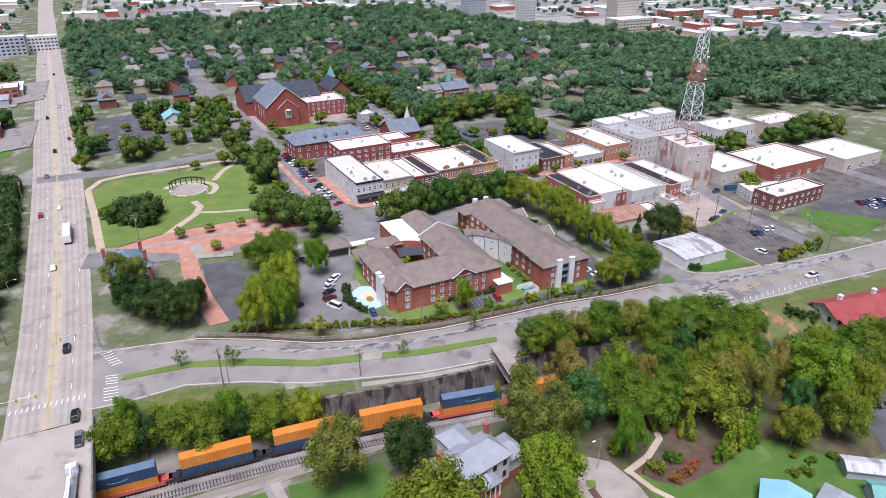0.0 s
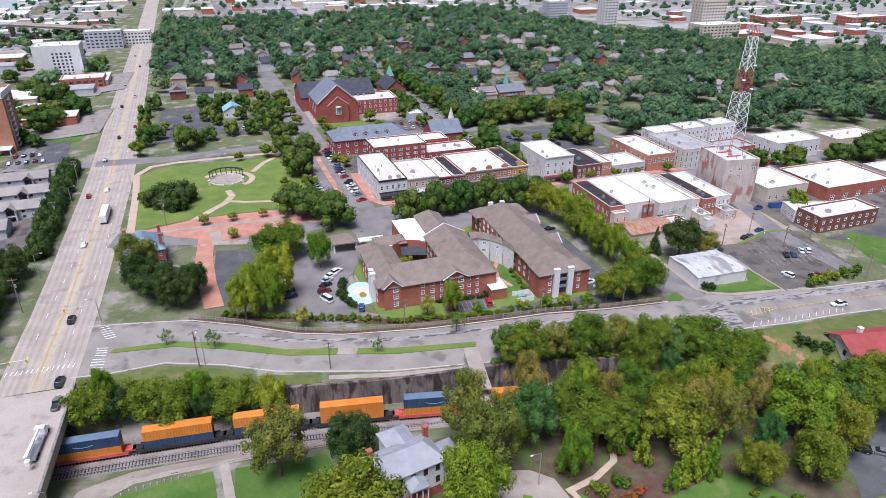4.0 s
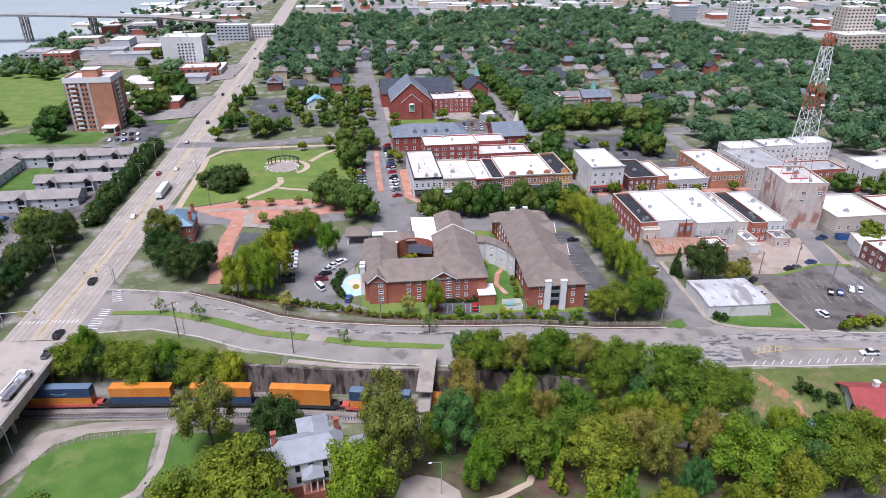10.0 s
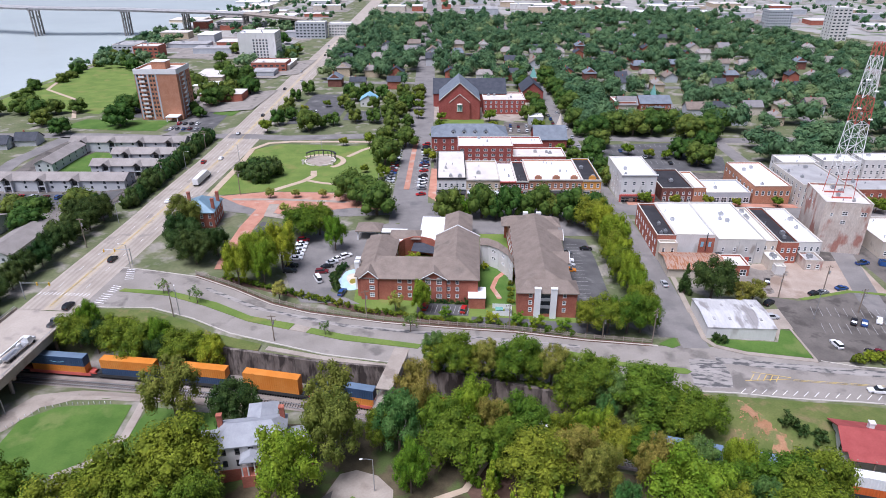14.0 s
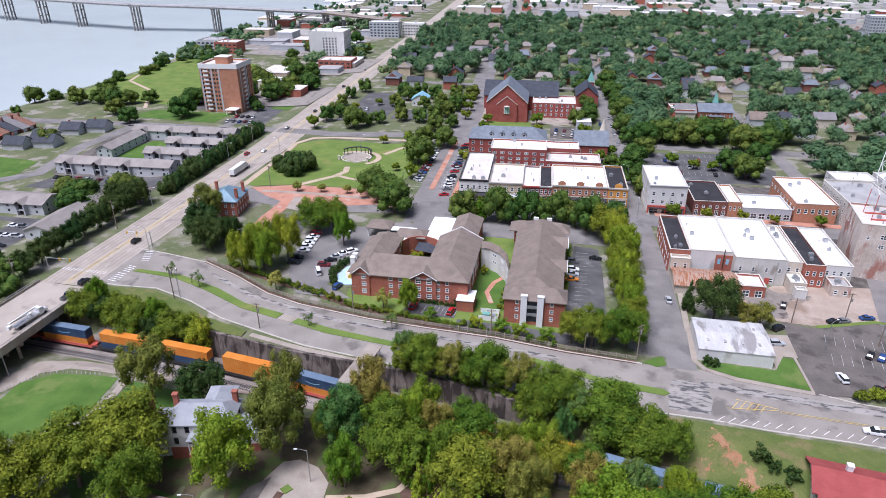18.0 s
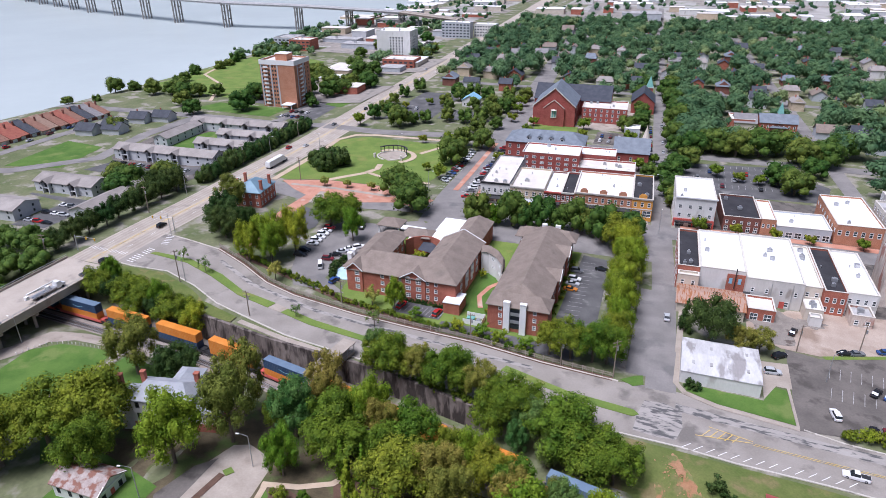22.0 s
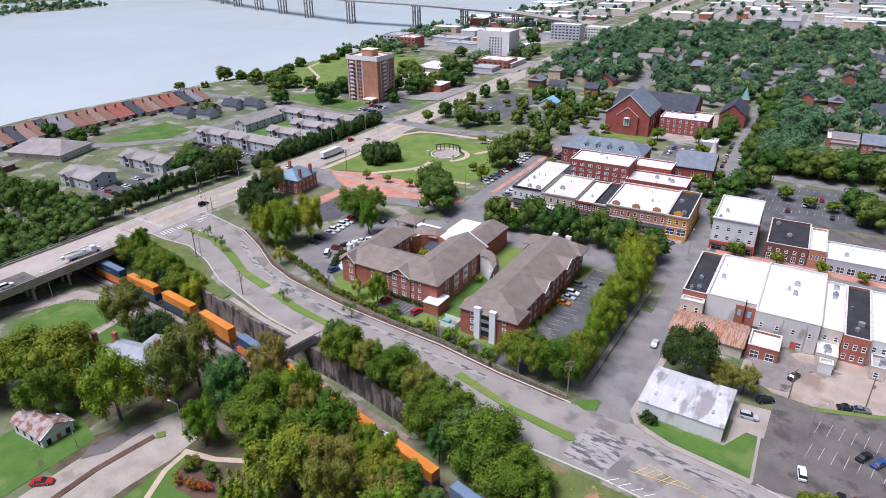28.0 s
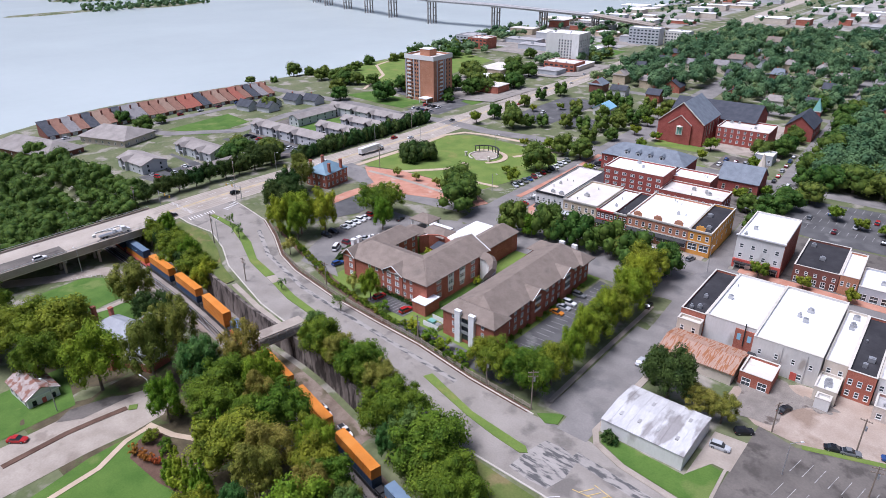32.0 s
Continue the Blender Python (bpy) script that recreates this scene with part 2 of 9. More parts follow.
def foliage(name, c1, c2, size=2.2, hue=0.036, light=0.3):
    """Leaves: colour by clump, by leaf and by tree; some light comes through."""
    m = stuff(name, c1, c2, size, 0.6, 0.2, 0.7, per_object=0.2, per_island=light, spec=0.1)
    n, l = m.node_tree.nodes, m.node_tree.links
    hs = next(x for x in n if x.type == "HUE_SAT")
    oi = n.new("ShaderNodeObjectInfo")
    a = n.new("ShaderNodeMath")
    a.operation = "MULTIPLY_ADD"
    l.new(oi.outputs["Random"], a.inputs[0])
    a.inputs[1].default_value, a.inputs[2].default_value = -2 * hue, 0.5 + hue
    l.new(a.outputs[0], hs.inputs["Hue"])
    tr = n.new("ShaderNodeBsdfTranslucent")
    l.new(hs.outputs[0], tr.inputs["Color"])
    mx = n.new("ShaderNodeMixShader")
    mx.inputs[0].default_value = 0.16
    l.new(n["Principled BSDF"].outputs[0], mx.inputs[1]), l.new(tr.outputs[0], mx.inputs[2])
    l.new(mx.outputs[0], n["Material Output"].inputs["Surface"])
    return m


def brickwork(name, c1, c2, mortar):
    """Brick courses of true size, so fine that they read as a texture."""
    m = stuff(name, c1, c2, 3.0, 0.85, 0.14, 0.4, per_object=0.04)
    n, l = m.node_tree.nodes, m.node_tree.links
    hs = next(x for x in n if x.type == "HUE_SAT")
    co = n.new("ShaderNodeTexCoord")
    mp = n.new("ShaderNodeMapping")
    mp.inputs["Rotation"].default_value = (radians(90), 0, radians(35))
    l.new(co.outputs["Object"], mp.inputs["Vector"])
    br = n.new("ShaderNodeTexBrick")
    br.inputs["Scale"].default_value, br.inputs["Mortar Size"].default_value = 4.0, 0.012
    br.inputs["Color1"].default_value, br.inputs["Color2"].default_value = (1.1, 1.1, 1.1, 1), (0.82, 0.8, 0.8, 1)
    br.inputs["Mortar"].default_value = (*mortar, 1)
    l.new(mp.outputs[0], br.inputs["Vector"])
    mu = n.new("ShaderNodeMix")
    mu.data_type, mu.blend_type = "RGBA", "MULTIPLY"
    mu.inputs[0].default_value = 1.0
    l.new(hs.outputs[0], mu.inputs[6]), l.new(br.outputs[0], mu.inputs[7])
    l.new(mu.outputs[2], n["Principled BSDF"].inputs["Base Color"])
    return m


GRASS = stuff("mown_grass", (0.115, 0.18, 0.035), (0.17, 0.23, 0.05), 9, 0.95, 0.25, 0.5, stain=(0.2, 0.215, 0.06), stain_size=12, stain_at=0.57)
LUSH = stuff("green_lawn", (0.062, 0.13, 0.02), (0.1, 0.175, 0.032), 6, 0.95, 0.24, 0.4, stain=(0.14, 0.19, 0.05), stain_size=8, stain_at=0.58)
ROUGH = stuff("rough_ground", (0.1, 0.125, 0.05), (0.17, 0.175, 0.095), 14, 0.95, 0.3, 1.2, stain=(0.29, 0.265, 0.22), stain_size=10, stain_at=0.53)
CONCRETE = stuff("road_concrete", (0.375, 0.322, 0.268), (0.455, 0.396, 0.335), 7, 0.85, 0.14, 0.5, stain=(0.3, 0.265, 0.23), stain_size=6, stain_at=0.6)
ASPHALT = stuff("grey_asphalt", (0.185, 0.172, 0.162), (0.25, 0.232, 0.217), 8, 0.85, 0.18, 0.4, stain=(0.16, 0.152, 0.146), stain_size=9, stain_at=0.57)
DARK_ASPHALT = stuff("dark_asphalt", (0.082, 0.08, 0.08), (0.13, 0.126, 0.124), 6, 0.8, 0.18, 0.4, stain=(0.2, 0.195, 0.185), stain_size=8, stain_at=0.6)
WORN = stuff("worn_parking_surface", (0.115, 0.102, 0.09), (0.175, 0.154, 0.135), 7, 0.9, 0.2, 0.5, stain=(0.085, 0.075, 0.066), stain_size=5, stain_at=0.53)
DUST = stuff("dusty_gravel", (0.33, 0.255, 0.2), (0.43, 0.35, 0.285), 6, 0.95, 0.2, 0.4, stain=(0.27, 0.2, 0.15), stain_size=11, stain_at=0.58)
PAVE = stuff("pale_paving", (0.315, 0.268, 0.22), (0.4, 0.345, 0.288), 5, 0.9, 0.16, 0.5, stain=(0.27, 0.225, 0.185), stain_size=6, stain_at=0.57)
BRICKPAVE = stuff("salmon_brick_paving", (0.42, 0.19, 0.125), (0.52, 0.27, 0.19), 4, 0.9, 0.15, 0.4, stain=(0.5, 0.36, 0.29), stain_size=7, stain_at=0.58)
TANPATH = stuff("tan_path", (0.45, 0.35, 0.25), (0.53, 0.42, 0.31), 4, 0.9, 0.12, 0.4)
BALLAST = stuff("rail_ballast", (0.2, 0.17, 0.145), (0.31, 0.27, 0.235), 5, 0.95, 0.35, 0.25, bump=0.4, stain=(0.13, 0.11, 0.1), stain_size=6)
REDDIRT = stuff("red_clay", (0.3, 0.15, 0.075), (0.4, 0.23, 0.13), 3, 0.95, 0.3, 0.4, stain=(0.16, 0.17, 0.06), stain_size=2.5, stain_at=0.52)
MULCH = stuff("bark_mulch", (0.09, 0.05, 0.035), (0.14, 0.085, 0.06), 3, 0.95, 0.3, 0.3)
PAINT = stuff("white_road_paint", (0.72, 0.71, 0.69), (0.8, 0.79, 0.77), 2, 0.8, 0.12, 0.3, stain=(0.5, 0.48, 0.46), stain_size=1.5, stain_at=0.6)
YELLOW = stuff("yellow_road_paint", (0.6, 0.42, 0.1), (0.66, 0.5, 0.2), 2, 0.8, 0.12, 0.3, stain=(0.45, 0.4, 0.3), stain_size=1.5, stain_at=0.55)
BRICK = brickwork("red_brick", (0.33, 0.105, 0.07), (0.42, 0.15, 0.10), (1.35, 1.5, 1.5))
CHURCHBRICK = brickwork("deep_red_brick", (0.29, 0.075, 0.06), (0.36, 0.1, 0.08), (1.2, 1.35, 1.35))
DARKBRICK = brickwork("brown_brick", (0.17, 0.07, 0.055), (0.23, 0.1, 0.075), (1.3, 1.3, 1.3))
ORANGEBRICK = brickwork("orange_brick", (0.42, 0.19, 0.11), (0.48, 0.24, 0.15), (1.2, 1.25, 1.25))
TANBRICK = brickwork("tan_brick", (0.52, 0.42, 0.29), (0.6, 0.5, 0.37), (1.1, 1.1, 1.1))
OCHRE = stuff("ochre_painted_brick", (0.6, 0.27, 0.05), (0.67, 0.33, 0.08), 2, 0.7, 0.1, 0.3)
WHITEWALL = stuff("white_painted_wall", (0.64, 0.625, 0.59), (0.72, 0.705, 0.68), 4, 0.7, 0.08, 0.5, stain=(0.5, 0.475, 0.44), stain_size=5, stain_at=0.6, stretch=(1, 1, 0.4))
GREYWALL = stuff("grey_siding", (0.42, 0.44, 0.47), (0.5, 0.52, 0.54), 4, 0.75, 0.08, 0.5)
BEIGEWALL = stuff("beige_stucco", (0.56, 0.49, 0.4), (0.64, 0.57, 0.48), 4, 0.85, 0.08, 0.5, stain=(0.44, 0.38, 0.32), stain_size=4)
STAINEDWALL = stuff("weathered_concrete_wall", (0.5, 0.41, 0.345), (0.64, 0.57, 0.5), 2.6, 0.9, 0.3, 0.5, stain=(0.4, 0.2, 0.155), stain_size=4.5, stain_at=0.53, stretch=(1, 1, 0.45))
WHITEROOF = stuff("white_roof_membrane", (0.83, 0.83, 0.82), (0.88, 0.88, 0.875), 8, 0.75, 0.04, 0.6, stain=(0.7, 0.68, 0.65), stain_size=7, stain_at=0.66)
CREAMROOF = stuff("cream_flat_roof", (0.6, 0.55, 0.49), (0.7, 0.66, 0.6), 6, 0.85, 0.08, 0.6, stain=(0.48, 0.43, 0.38), stain_size=5)
GREYROOF = stuff("grey_flat_roof", (0.34, 0.33, 0.32), (0.44, 0.43, 0.42), 6, 0.85, 0.1, 0.6, stain=(0.26, 0.25, 0.24), stain_size=5)
BLACKROOF = stuff("black_tar_roof", (0.028, 0.027, 0.03), (0.05, 0.048, 0.052), 5, 0.8, 0.15, 0.5, stain=(0.12, 0.12, 0.13), stain_size=6, stain_at=0.66)
SHINGLE = stuff("taupe_shingles", (0.195, 0.155, 0.127), (0.255, 0.206, 0.17), 3, 0.9, 0.24, 0.35, per_object=0.05, stain=(0.165, 0.135, 0.113), stain_size=6)
SLATE = stuff("blue_grey_slate", (0.15, 0.172, 0.2), (0.21, 0.235, 0.265), 3, 0.7, 0.2, 0.35)
DARKSLATE = stuff("dark_slate", (0.045, 0.05, 0.065), (0.07, 0.075, 0.09), 3, 0.7, 0.15, 0.4)
BLUEROOF = stuff("blue_metal_roof", (0.16, 0.25, 0.31), (0.2, 0.3, 0.36), 4, 0.5, 0.1, 0.4, metal=0.1)
TEALROOF = stuff("light_blue_metal_roof", (0.25, 0.48, 0.62), (0.3, 0.54, 0.68), 4, 0.45, 0.06, 0.4)
REDROOF = stuff("red_tile_roof", (0.3, 0.06, 0.055), (0.37, 0.085, 0.075), 3, 0.75, 0.15, 0.4)
RUSTROOF = stuff("rusted_tin_roof", (0.36, 0.22, 0.155), (0.47, 0.36, 0.3), 1.1, 0.7, 0.25, 0.35, stain=(0.31, 0.125, 0.055), stain_size=1.1, stain_at=0.47, stretch=(2.6, 0.22, 1))
SHEDROOF = stuff("whitewashed_tin_roof", (0.5, 0.49, 0.485), (0.62, 0.61, 0.605), 2.5, 0.7, 0.16, 0.4, stain=(0.31, 0.29, 0.28), stain_size=3, stain_at=0.5, stretch=(1, 0.3, 1))
COPPER = stuff("green_copper", (0.16, 0.36, 0.31), (0.2, 0.42, 0.36), 2, 0.6, 0.1, 0.3)
TRIM = stuff("white_trim", (0.76, 0.75, 0.73), (0.8, 0.8, 0.78), 2, 0.6, 0.05, 0.3)
DARKTRIM = stuff("dark_trim", (0.03, 0.03, 0.032), (0.05, 0.05, 0.05), 2, 0.6, 0.1, 0.3)
STONE = stuff("pale_stone_trim", (0.56, 0.52, 0.45), (0.64, 0.6, 0.53), 2, 0.8, 0.08, 0.3)
GLASS = stuff("window_glass", (0.035, 0.045, 0.055), (0.08, 0.095, 0.105), 1.5, 0.12, 0.1, 0.4, spec=0.6, per_object=0.5)
METAL = stuff("galvanised_steel", (0.4, 0.41, 0.42), (0.5, 0.5, 0.51), 2, 0.45, 0.06, 0.3, metal=0.6)
REDPAINT = stuff("red_painted_steel", (0.5, 0.09, 0.07), (0.58, 0.14, 0.11), 2, 0.5, 0.08, 0.3)
BLUEPAINT = stuff("blue_painted_steel", (0.03, 0.09, 0.26), (0.05, 0.12, 0.32), 2, 0.5, 0.08, 0.3)
WOOD = stuff("weathered_timber", (0.22, 0.17, 0.13), (0.3, 0.25, 0.2), 2, 0.85, 0.2, 0.2, stretch=(1, 1, 0.3))
BARK = stuff("bark", (0.11, 0.085, 0.065), (0.17, 0.135, 0.105), 0.8, 0.9, 0.3, 0.2)
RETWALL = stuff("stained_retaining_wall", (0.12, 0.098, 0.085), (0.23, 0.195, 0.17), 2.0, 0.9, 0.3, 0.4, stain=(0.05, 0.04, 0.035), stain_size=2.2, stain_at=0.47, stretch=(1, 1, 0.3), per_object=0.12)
# Base colour is raised to carry the bright sky the river reflects.
WATERMAT = stuff("sky_pale_river_water", (0.5, 0.55, 0.525), (0.55, 0.6, 0.575), 160, 0.24, 0.02, 9.0, spec=0.5)
LEAF_A = foliage("oak_leaves", (0.058, 0.104, 0.009), (0.2, 0.255, 0.022))
LEAF_B = foliage("maple_leaves", (0.1, 0.175, 0.01), (0.26, 0.335, 0.025))
LEAF_C = foliage("olive_leaves", (0.12, 0.135, 0.02), (0.285, 0.27, 0.05))
LEAF_D = foliage("dark_leaves", (0.022, 0.052, 0.013), (0.07, 0.115, 0.027))
LEAF_E = foliage("grey_green_leaves", (0.05, 0.12, 0.026), (0.16, 0.25, 0.06))
LEAF_Y = foliage("yellow_green_leaves", (0.2, 0.24, 0.04), (0.3, 0.32, 0.07))
LEAF_R = foliage("rust_leaves", (0.28, 0.09, 0.02), (0.38, 0.15, 0.03))
# Distant leaves: a bluer, paler green with the air's haze mixed in.
LEAF_HAZE = foliage("hazy_far_leaves", (0.036, 0.094, 0.044), (0.145, 0.238, 0.1), 8.0, light=0.14)
TOWNGROUND = stuff("distant_streets_and_yards", (0.3, 0.285, 0.26), (0.42, 0.4, 0.37), 30, 0.9, 0.2, 2.0, stain=(0.11, 0.16, 0.06), stain_size=24, stain_at=0.55)
BANKGRASS = stuff("dry_bank_grass", (0.095, 0.13, 0.03), (0.15, 0.165, 0.05), 5, 0.95, 0.28, 0.5, stain=(0.2, 0.165, 0.075), stain_size=7, stain_at=0.54)
KERB = stuff("kerb_concrete", (0.46, 0.42, 0.36), (0.56, 0.52, 0.46), 3, 0.85, 0.14, 0.4, stain=(0.3, 0.27, 0.23), stain_size=3, stain_at=0.58)
LITTER = stuff("leaf_litter", (0.075, 0.06, 0.035), (0.13, 0.105, 0.06), 3, 0.95, 0.3, 0.4, stain=(0.09, 0.125, 0.035), stain_size=7, stain_at=0.52)
LANEWEAR = stuff("worn_wheel_lanes", (0.33, 0.284, 0.236), (0.4, 0.35, 0.296), 7, 0.85, 0.14, 0.5, stain=(0.29, 0.255, 0.22), stain_size=6, stain_at=0.58)
CENTRELANE = stuff("tan_centre_lane", (0.43, 0.36, 0.27), (0.5, 0.425, 0.335), 6, 0.85, 0.14, 0.5, stain=(0.36, 0.3, 0.23), stain_size=4, stain_at=0.56)
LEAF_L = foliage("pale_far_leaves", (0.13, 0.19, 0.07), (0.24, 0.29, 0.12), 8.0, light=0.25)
FADED = stuff("faded_bay_paint", (0.38, 0.37, 0.355), (0.5, 0.49, 0.475), 2, 0.85, 0.2, 0.3, stain=(0.25, 0.24, 0.23), stain_size=1.2, stain_at=0.5)
ROADTAN = stuff("pale_worn_road", (0.25, 0.224, 0.195), (0.325, 0.292, 0.257), 8, 0.85, 0.16, 0.4, stain=(0.175, 0.158, 0.14), stain_size=7, stain_at=0.56)
LEAF_G = foliage("shade_tree_leaves", (0.035, 0.078, 0.014), (0.12, 0.175, 0.03), light=0.2)
PATCHED = stuff("tar_patched_road", (0.3, 0.275, 0.25), (0.37, 0.34, 0.31), 4, 0.85, 0.15, 0.4, stain=(0.105, 0.102, 0.1), stain_size=1.5, stain_at=0.5, stretch=(0.45, 1.5, 1))

# ---- ground, river, railway cut ----
def spread(*spans):
    """Grid lines: (from, to, step) spans end to end."""
    out = []
    for a, b, s in spans:
        n = max(1, round((b - a) / s))
        out.extend(a + (b - a) * i / n for i in range(n))
    return out + [spans[-1][1]]


gx = spread((-3500, -700, 350), (-700, -420, 40), (-420, -220, 8), (-220, -90, 10), (-90, 20, 4), (20, 28, 1), (28, 120, 4), (120, 130, 1.5), (130, 300, 5), (300, 700, 40), (700, 3500, 350))
gv = spread((-1600, -200, 200), (-200, -60, 20), (-60, -14, 4), (-14, -4, 1.2), (-4, 5, 3), (5, 6.3, 0.65), (6.3, 6.7, 0.1), (6.7, 17, 1.2), (17, 260, 6), (260, 700, 22), (700, 4500, 380))
g = Geo()
for x in gx:
    for v in gv:
        y = v + rail_y(x) + (wall_off(x) - 6.0) * sm(1, 5, v)
        g.v.append((x, y, ground_z(x, y)))
k = len(gv)
g.f = [(i * k + j, (i + 1) * k + j, (i + 1) * k + j + 1, i * k + j + 1) for i in range(len(gx) - 1) for j in range(k - 1)]
ground = tagged(part("ground", g, ROUGH, None, smooth=True), "grassy town ground with bare earth patches", "ground", kind="structure")

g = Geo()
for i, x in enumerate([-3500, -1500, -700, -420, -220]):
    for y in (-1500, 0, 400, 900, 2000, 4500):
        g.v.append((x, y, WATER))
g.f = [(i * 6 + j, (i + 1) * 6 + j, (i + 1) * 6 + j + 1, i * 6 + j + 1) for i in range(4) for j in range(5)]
tagged(part("water", g, WATERMAT), "calm river with pale sky reflection in its colour", "water", kind="structure")


def along(pts, step=4.0):
    """Points every step along a line."""
    out = []
    for a, b in zip(pts, pts[1:]):
        n = max(1, int(math.dist(a, b) / step))
        out.extend((a[0] + (b[0] - a[0]) * i / n, a[1] + (b[1] - a[1]) * i / n) for i in range(n))
    return out + [tuple(pts[-1])]


railbed = [(x, rail_y(x)) for x in range(-160, 300, 8)]
drape("railbed", ribbon(railbed, 6.0), 0.06, BALLAST, label="stony brown railway ballast in a cutting")

EARTH = stuff("brown_track_earth", (0.17, 0.125, 0.095), (0.27, 0.215, 0.17), 4, 0.95, 0.3, 0.4, stain=(0.12, 0.1, 0.06), stain_size=5, stain_at=0.55)
drape("service_track", [(x, rail_y(x) + 2.2) for x in range(44, 172, 8)] + [(x, rail_y(x) + wall_off(x) - 2.2) for x in range(164, 40, -8)], 0.1, EARTH, 4.0, label="brown earth service track beside the railway")
drape("verge", [(x, rail_y(x) + wall_off(x) - 2.4) for x in range(52, 124, 6)] + [(x, rail_y(x) + wall_off(x) - 0.6) for x in range(118, 48, -6)], 0.14, ROUGH, 4.0, label="weedy strip at the foot of the wall")
# the retaining wall, in poured bays
wall = thing("retaining_wall", "stained dark concrete retaining wall along the railway cutting", "wall", kind="structure")
x = 24.5
while x < 125:
    x1 = min(125, x + 6.2)
    g = Geo()
    a, b = (x, rail_y(x) + wall_off(x)), (x1 - 0.08, rail_y(x1 - 0.08) + wall_off(x1 - 0.08))
    za, zb = town_z(*a) + 0.5, town_z(*b) + 0.5
    lo = -7.2
    lean = 0.35
    g.v = [(a[0], a[1] - lean, lo), (b[0], b[1] - lean, lo), (b[0], b[1] + 1.0, lo), (a[0], a[1] + 1.0, lo), (a[0], a[1], za), (b[0], b[1], zb), (b[0], b[1] + 1.0, zb), (a[0], a[1] + 1.0, za)]
    g.f = [(3, 2, 1, 0), (4, 5, 6, 7), (0, 1, 5, 4), (1, 2, 6, 5), (2, 3, 7, 6), (3, 0, 4, 7)]
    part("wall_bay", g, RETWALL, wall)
    x = x1

# ---- roads ----

HW_L = [(-42, 146), (-42.5, 186), (-45, 239), (-52, 358), (-64, 540), (-83, 840), (-105, 1172), (-125, 1500)]
HW_R = [(-23.5, 146), (-23.5, 186), (-25, 232), (-29.5, 336), (-42, 530), (-63, 831), (-85, 1164), (-103, 1500)]
drape("highway", HW_R + HW_L[::-1], 0.1, CONCRETE, label="pale worn concrete highway of five lanes")
def lane_line(f):
    """A line along the highway at a share f of its width."""
    return [(a[0] + (b[0] - a[0]) * f, a[1] + (b[1] - a[1]) * f) for a, b in zip(HW_L, HW_R)]


for f in (0.07, 0.17, 0.26, 0.36, 0.64, 0.73, 0.83, 0.92):
    drape("lane_wear", ribbon(lane_line(f)[:6], 0.42), 0.13, LANEWEAR, 10, label="darker worn wheel lane on the highway")
drape("centre_lane", ribbon(lane_line(0.5)[:6], 1.5), 0.12, CENTRELANE, 10, label="tan centre turning lane of the highway")
UP_N = [(-25, 175), (-14, 174), (4, 171.5), (19, 165), (34, 157), (47, 153.2), (71, 150), (91, 149), (111, 148.6), (132, 146), (153, 145)]
LO_S = [(-25, 150), (-16, 149.5), (-2, 151), (13, 146.5), (27, 140), (39, 137), (57, 132.5), (75, 130.5), (95, 128), (120, 125), (152, 125)]
drape("road", LO_S + [(169, 125), (182, 124), (201, 124), (240, 122), (300, 119), (300, 136), (240, 138), (207, 139.5), (198, 141.5), (177, 143), (169, 146), (160, 146)] + UP_N[::-1], 0.08, ROADTAN, label="grey patched asphalt road in two carriageways")
MED = [[(-17, 159.2), (0, 158.3), (14, 153.6), (30, 146.6), (43.5, 143.6), (44.5, 146.8), (30, 149.5), (17, 156), (0, 161), (-16, 161)],
       [(49, 142.6), (61, 139.6), (83, 137.4), (84, 139.5), (61, 142.5), (50, 145.2)],
       [(122, 138.5), (141, 134), (150, 132.6), (158, 132), (159.5, 133.2), (158, 134.6), (141, 136), (123, 141)]]
for m in MED:
    drape("median", m, 0.26, GRASS, skirt=0.3, label="narrow grass median with a concrete kerb")
drape("pavement", [(43.7, 143.6), (49, 142.6), (50, 145.2), (44.7, 146.8)], 0.24, PAVE, skirt=0.3, label="paved gap in the median")
for line in ([(p[0], p[1] - 0.25) for p in LO_S] + [(169, 124.8), (182, 123.8), (201, 123.8), (240, 121.8), (300, 118.8)], [(p[0], p[1] + 0.25) for p in UP_N], [(198, 141.7), (207, 139.8), (240, 138.2), (300, 136.2)]):
    drape("kerb", ribbon(along(line, 5), 0.22), 0.22, KERB, 6.0, skirt=0.25, label="pale concrete kerb along the road")
ST_E = [(164, 145), (161.5, 207), (159, 236), (155, 299), (145, 458), (139.5, 560), (131, 690), (118, 900), (105, 1150)]
drape("side_street", ribbon(ST_E, 4.0), 0.12, ASPHALT, label="grey asphalt side street")
ST_W = [(70, 226), (67, 262), (64.5, 310), (62, 345), (55, 460), (46.5, 562), (36, 700), (22, 900), (5, 1150)]
drape("main_street", ribbon(ST_W, 8.0), 0.12, ASPHALT, label="wide grey main street with angled parking")
drape("cross_street", ribbon([(-27, 240), (20, 232), (60, 240), (110, 247.5), (160, 251), (240, 256), (360, 264)], 6.5), 0.14, ASPHALT, label="grey cross street past the shops")
drape("cross_street", ribbon([(-330, 338), (-130, 350), (-40, 346), (-15, 345), (40, 357), (160, 366), (330, 378), (600, 396)], 5.0), 0.14, ASPHALT, label="grey cross street behind the park")
drape("cross_street", ribbon([(-30, 500), (145, 512), (500, 534)], 4.0), 0.14, ASPHALT, label="grey residential street")
drape("cross_street", ribbon([(-50, 640), (132, 652), (560, 680)], 4.0), 0.14, ASPHALT, label="grey residential street")
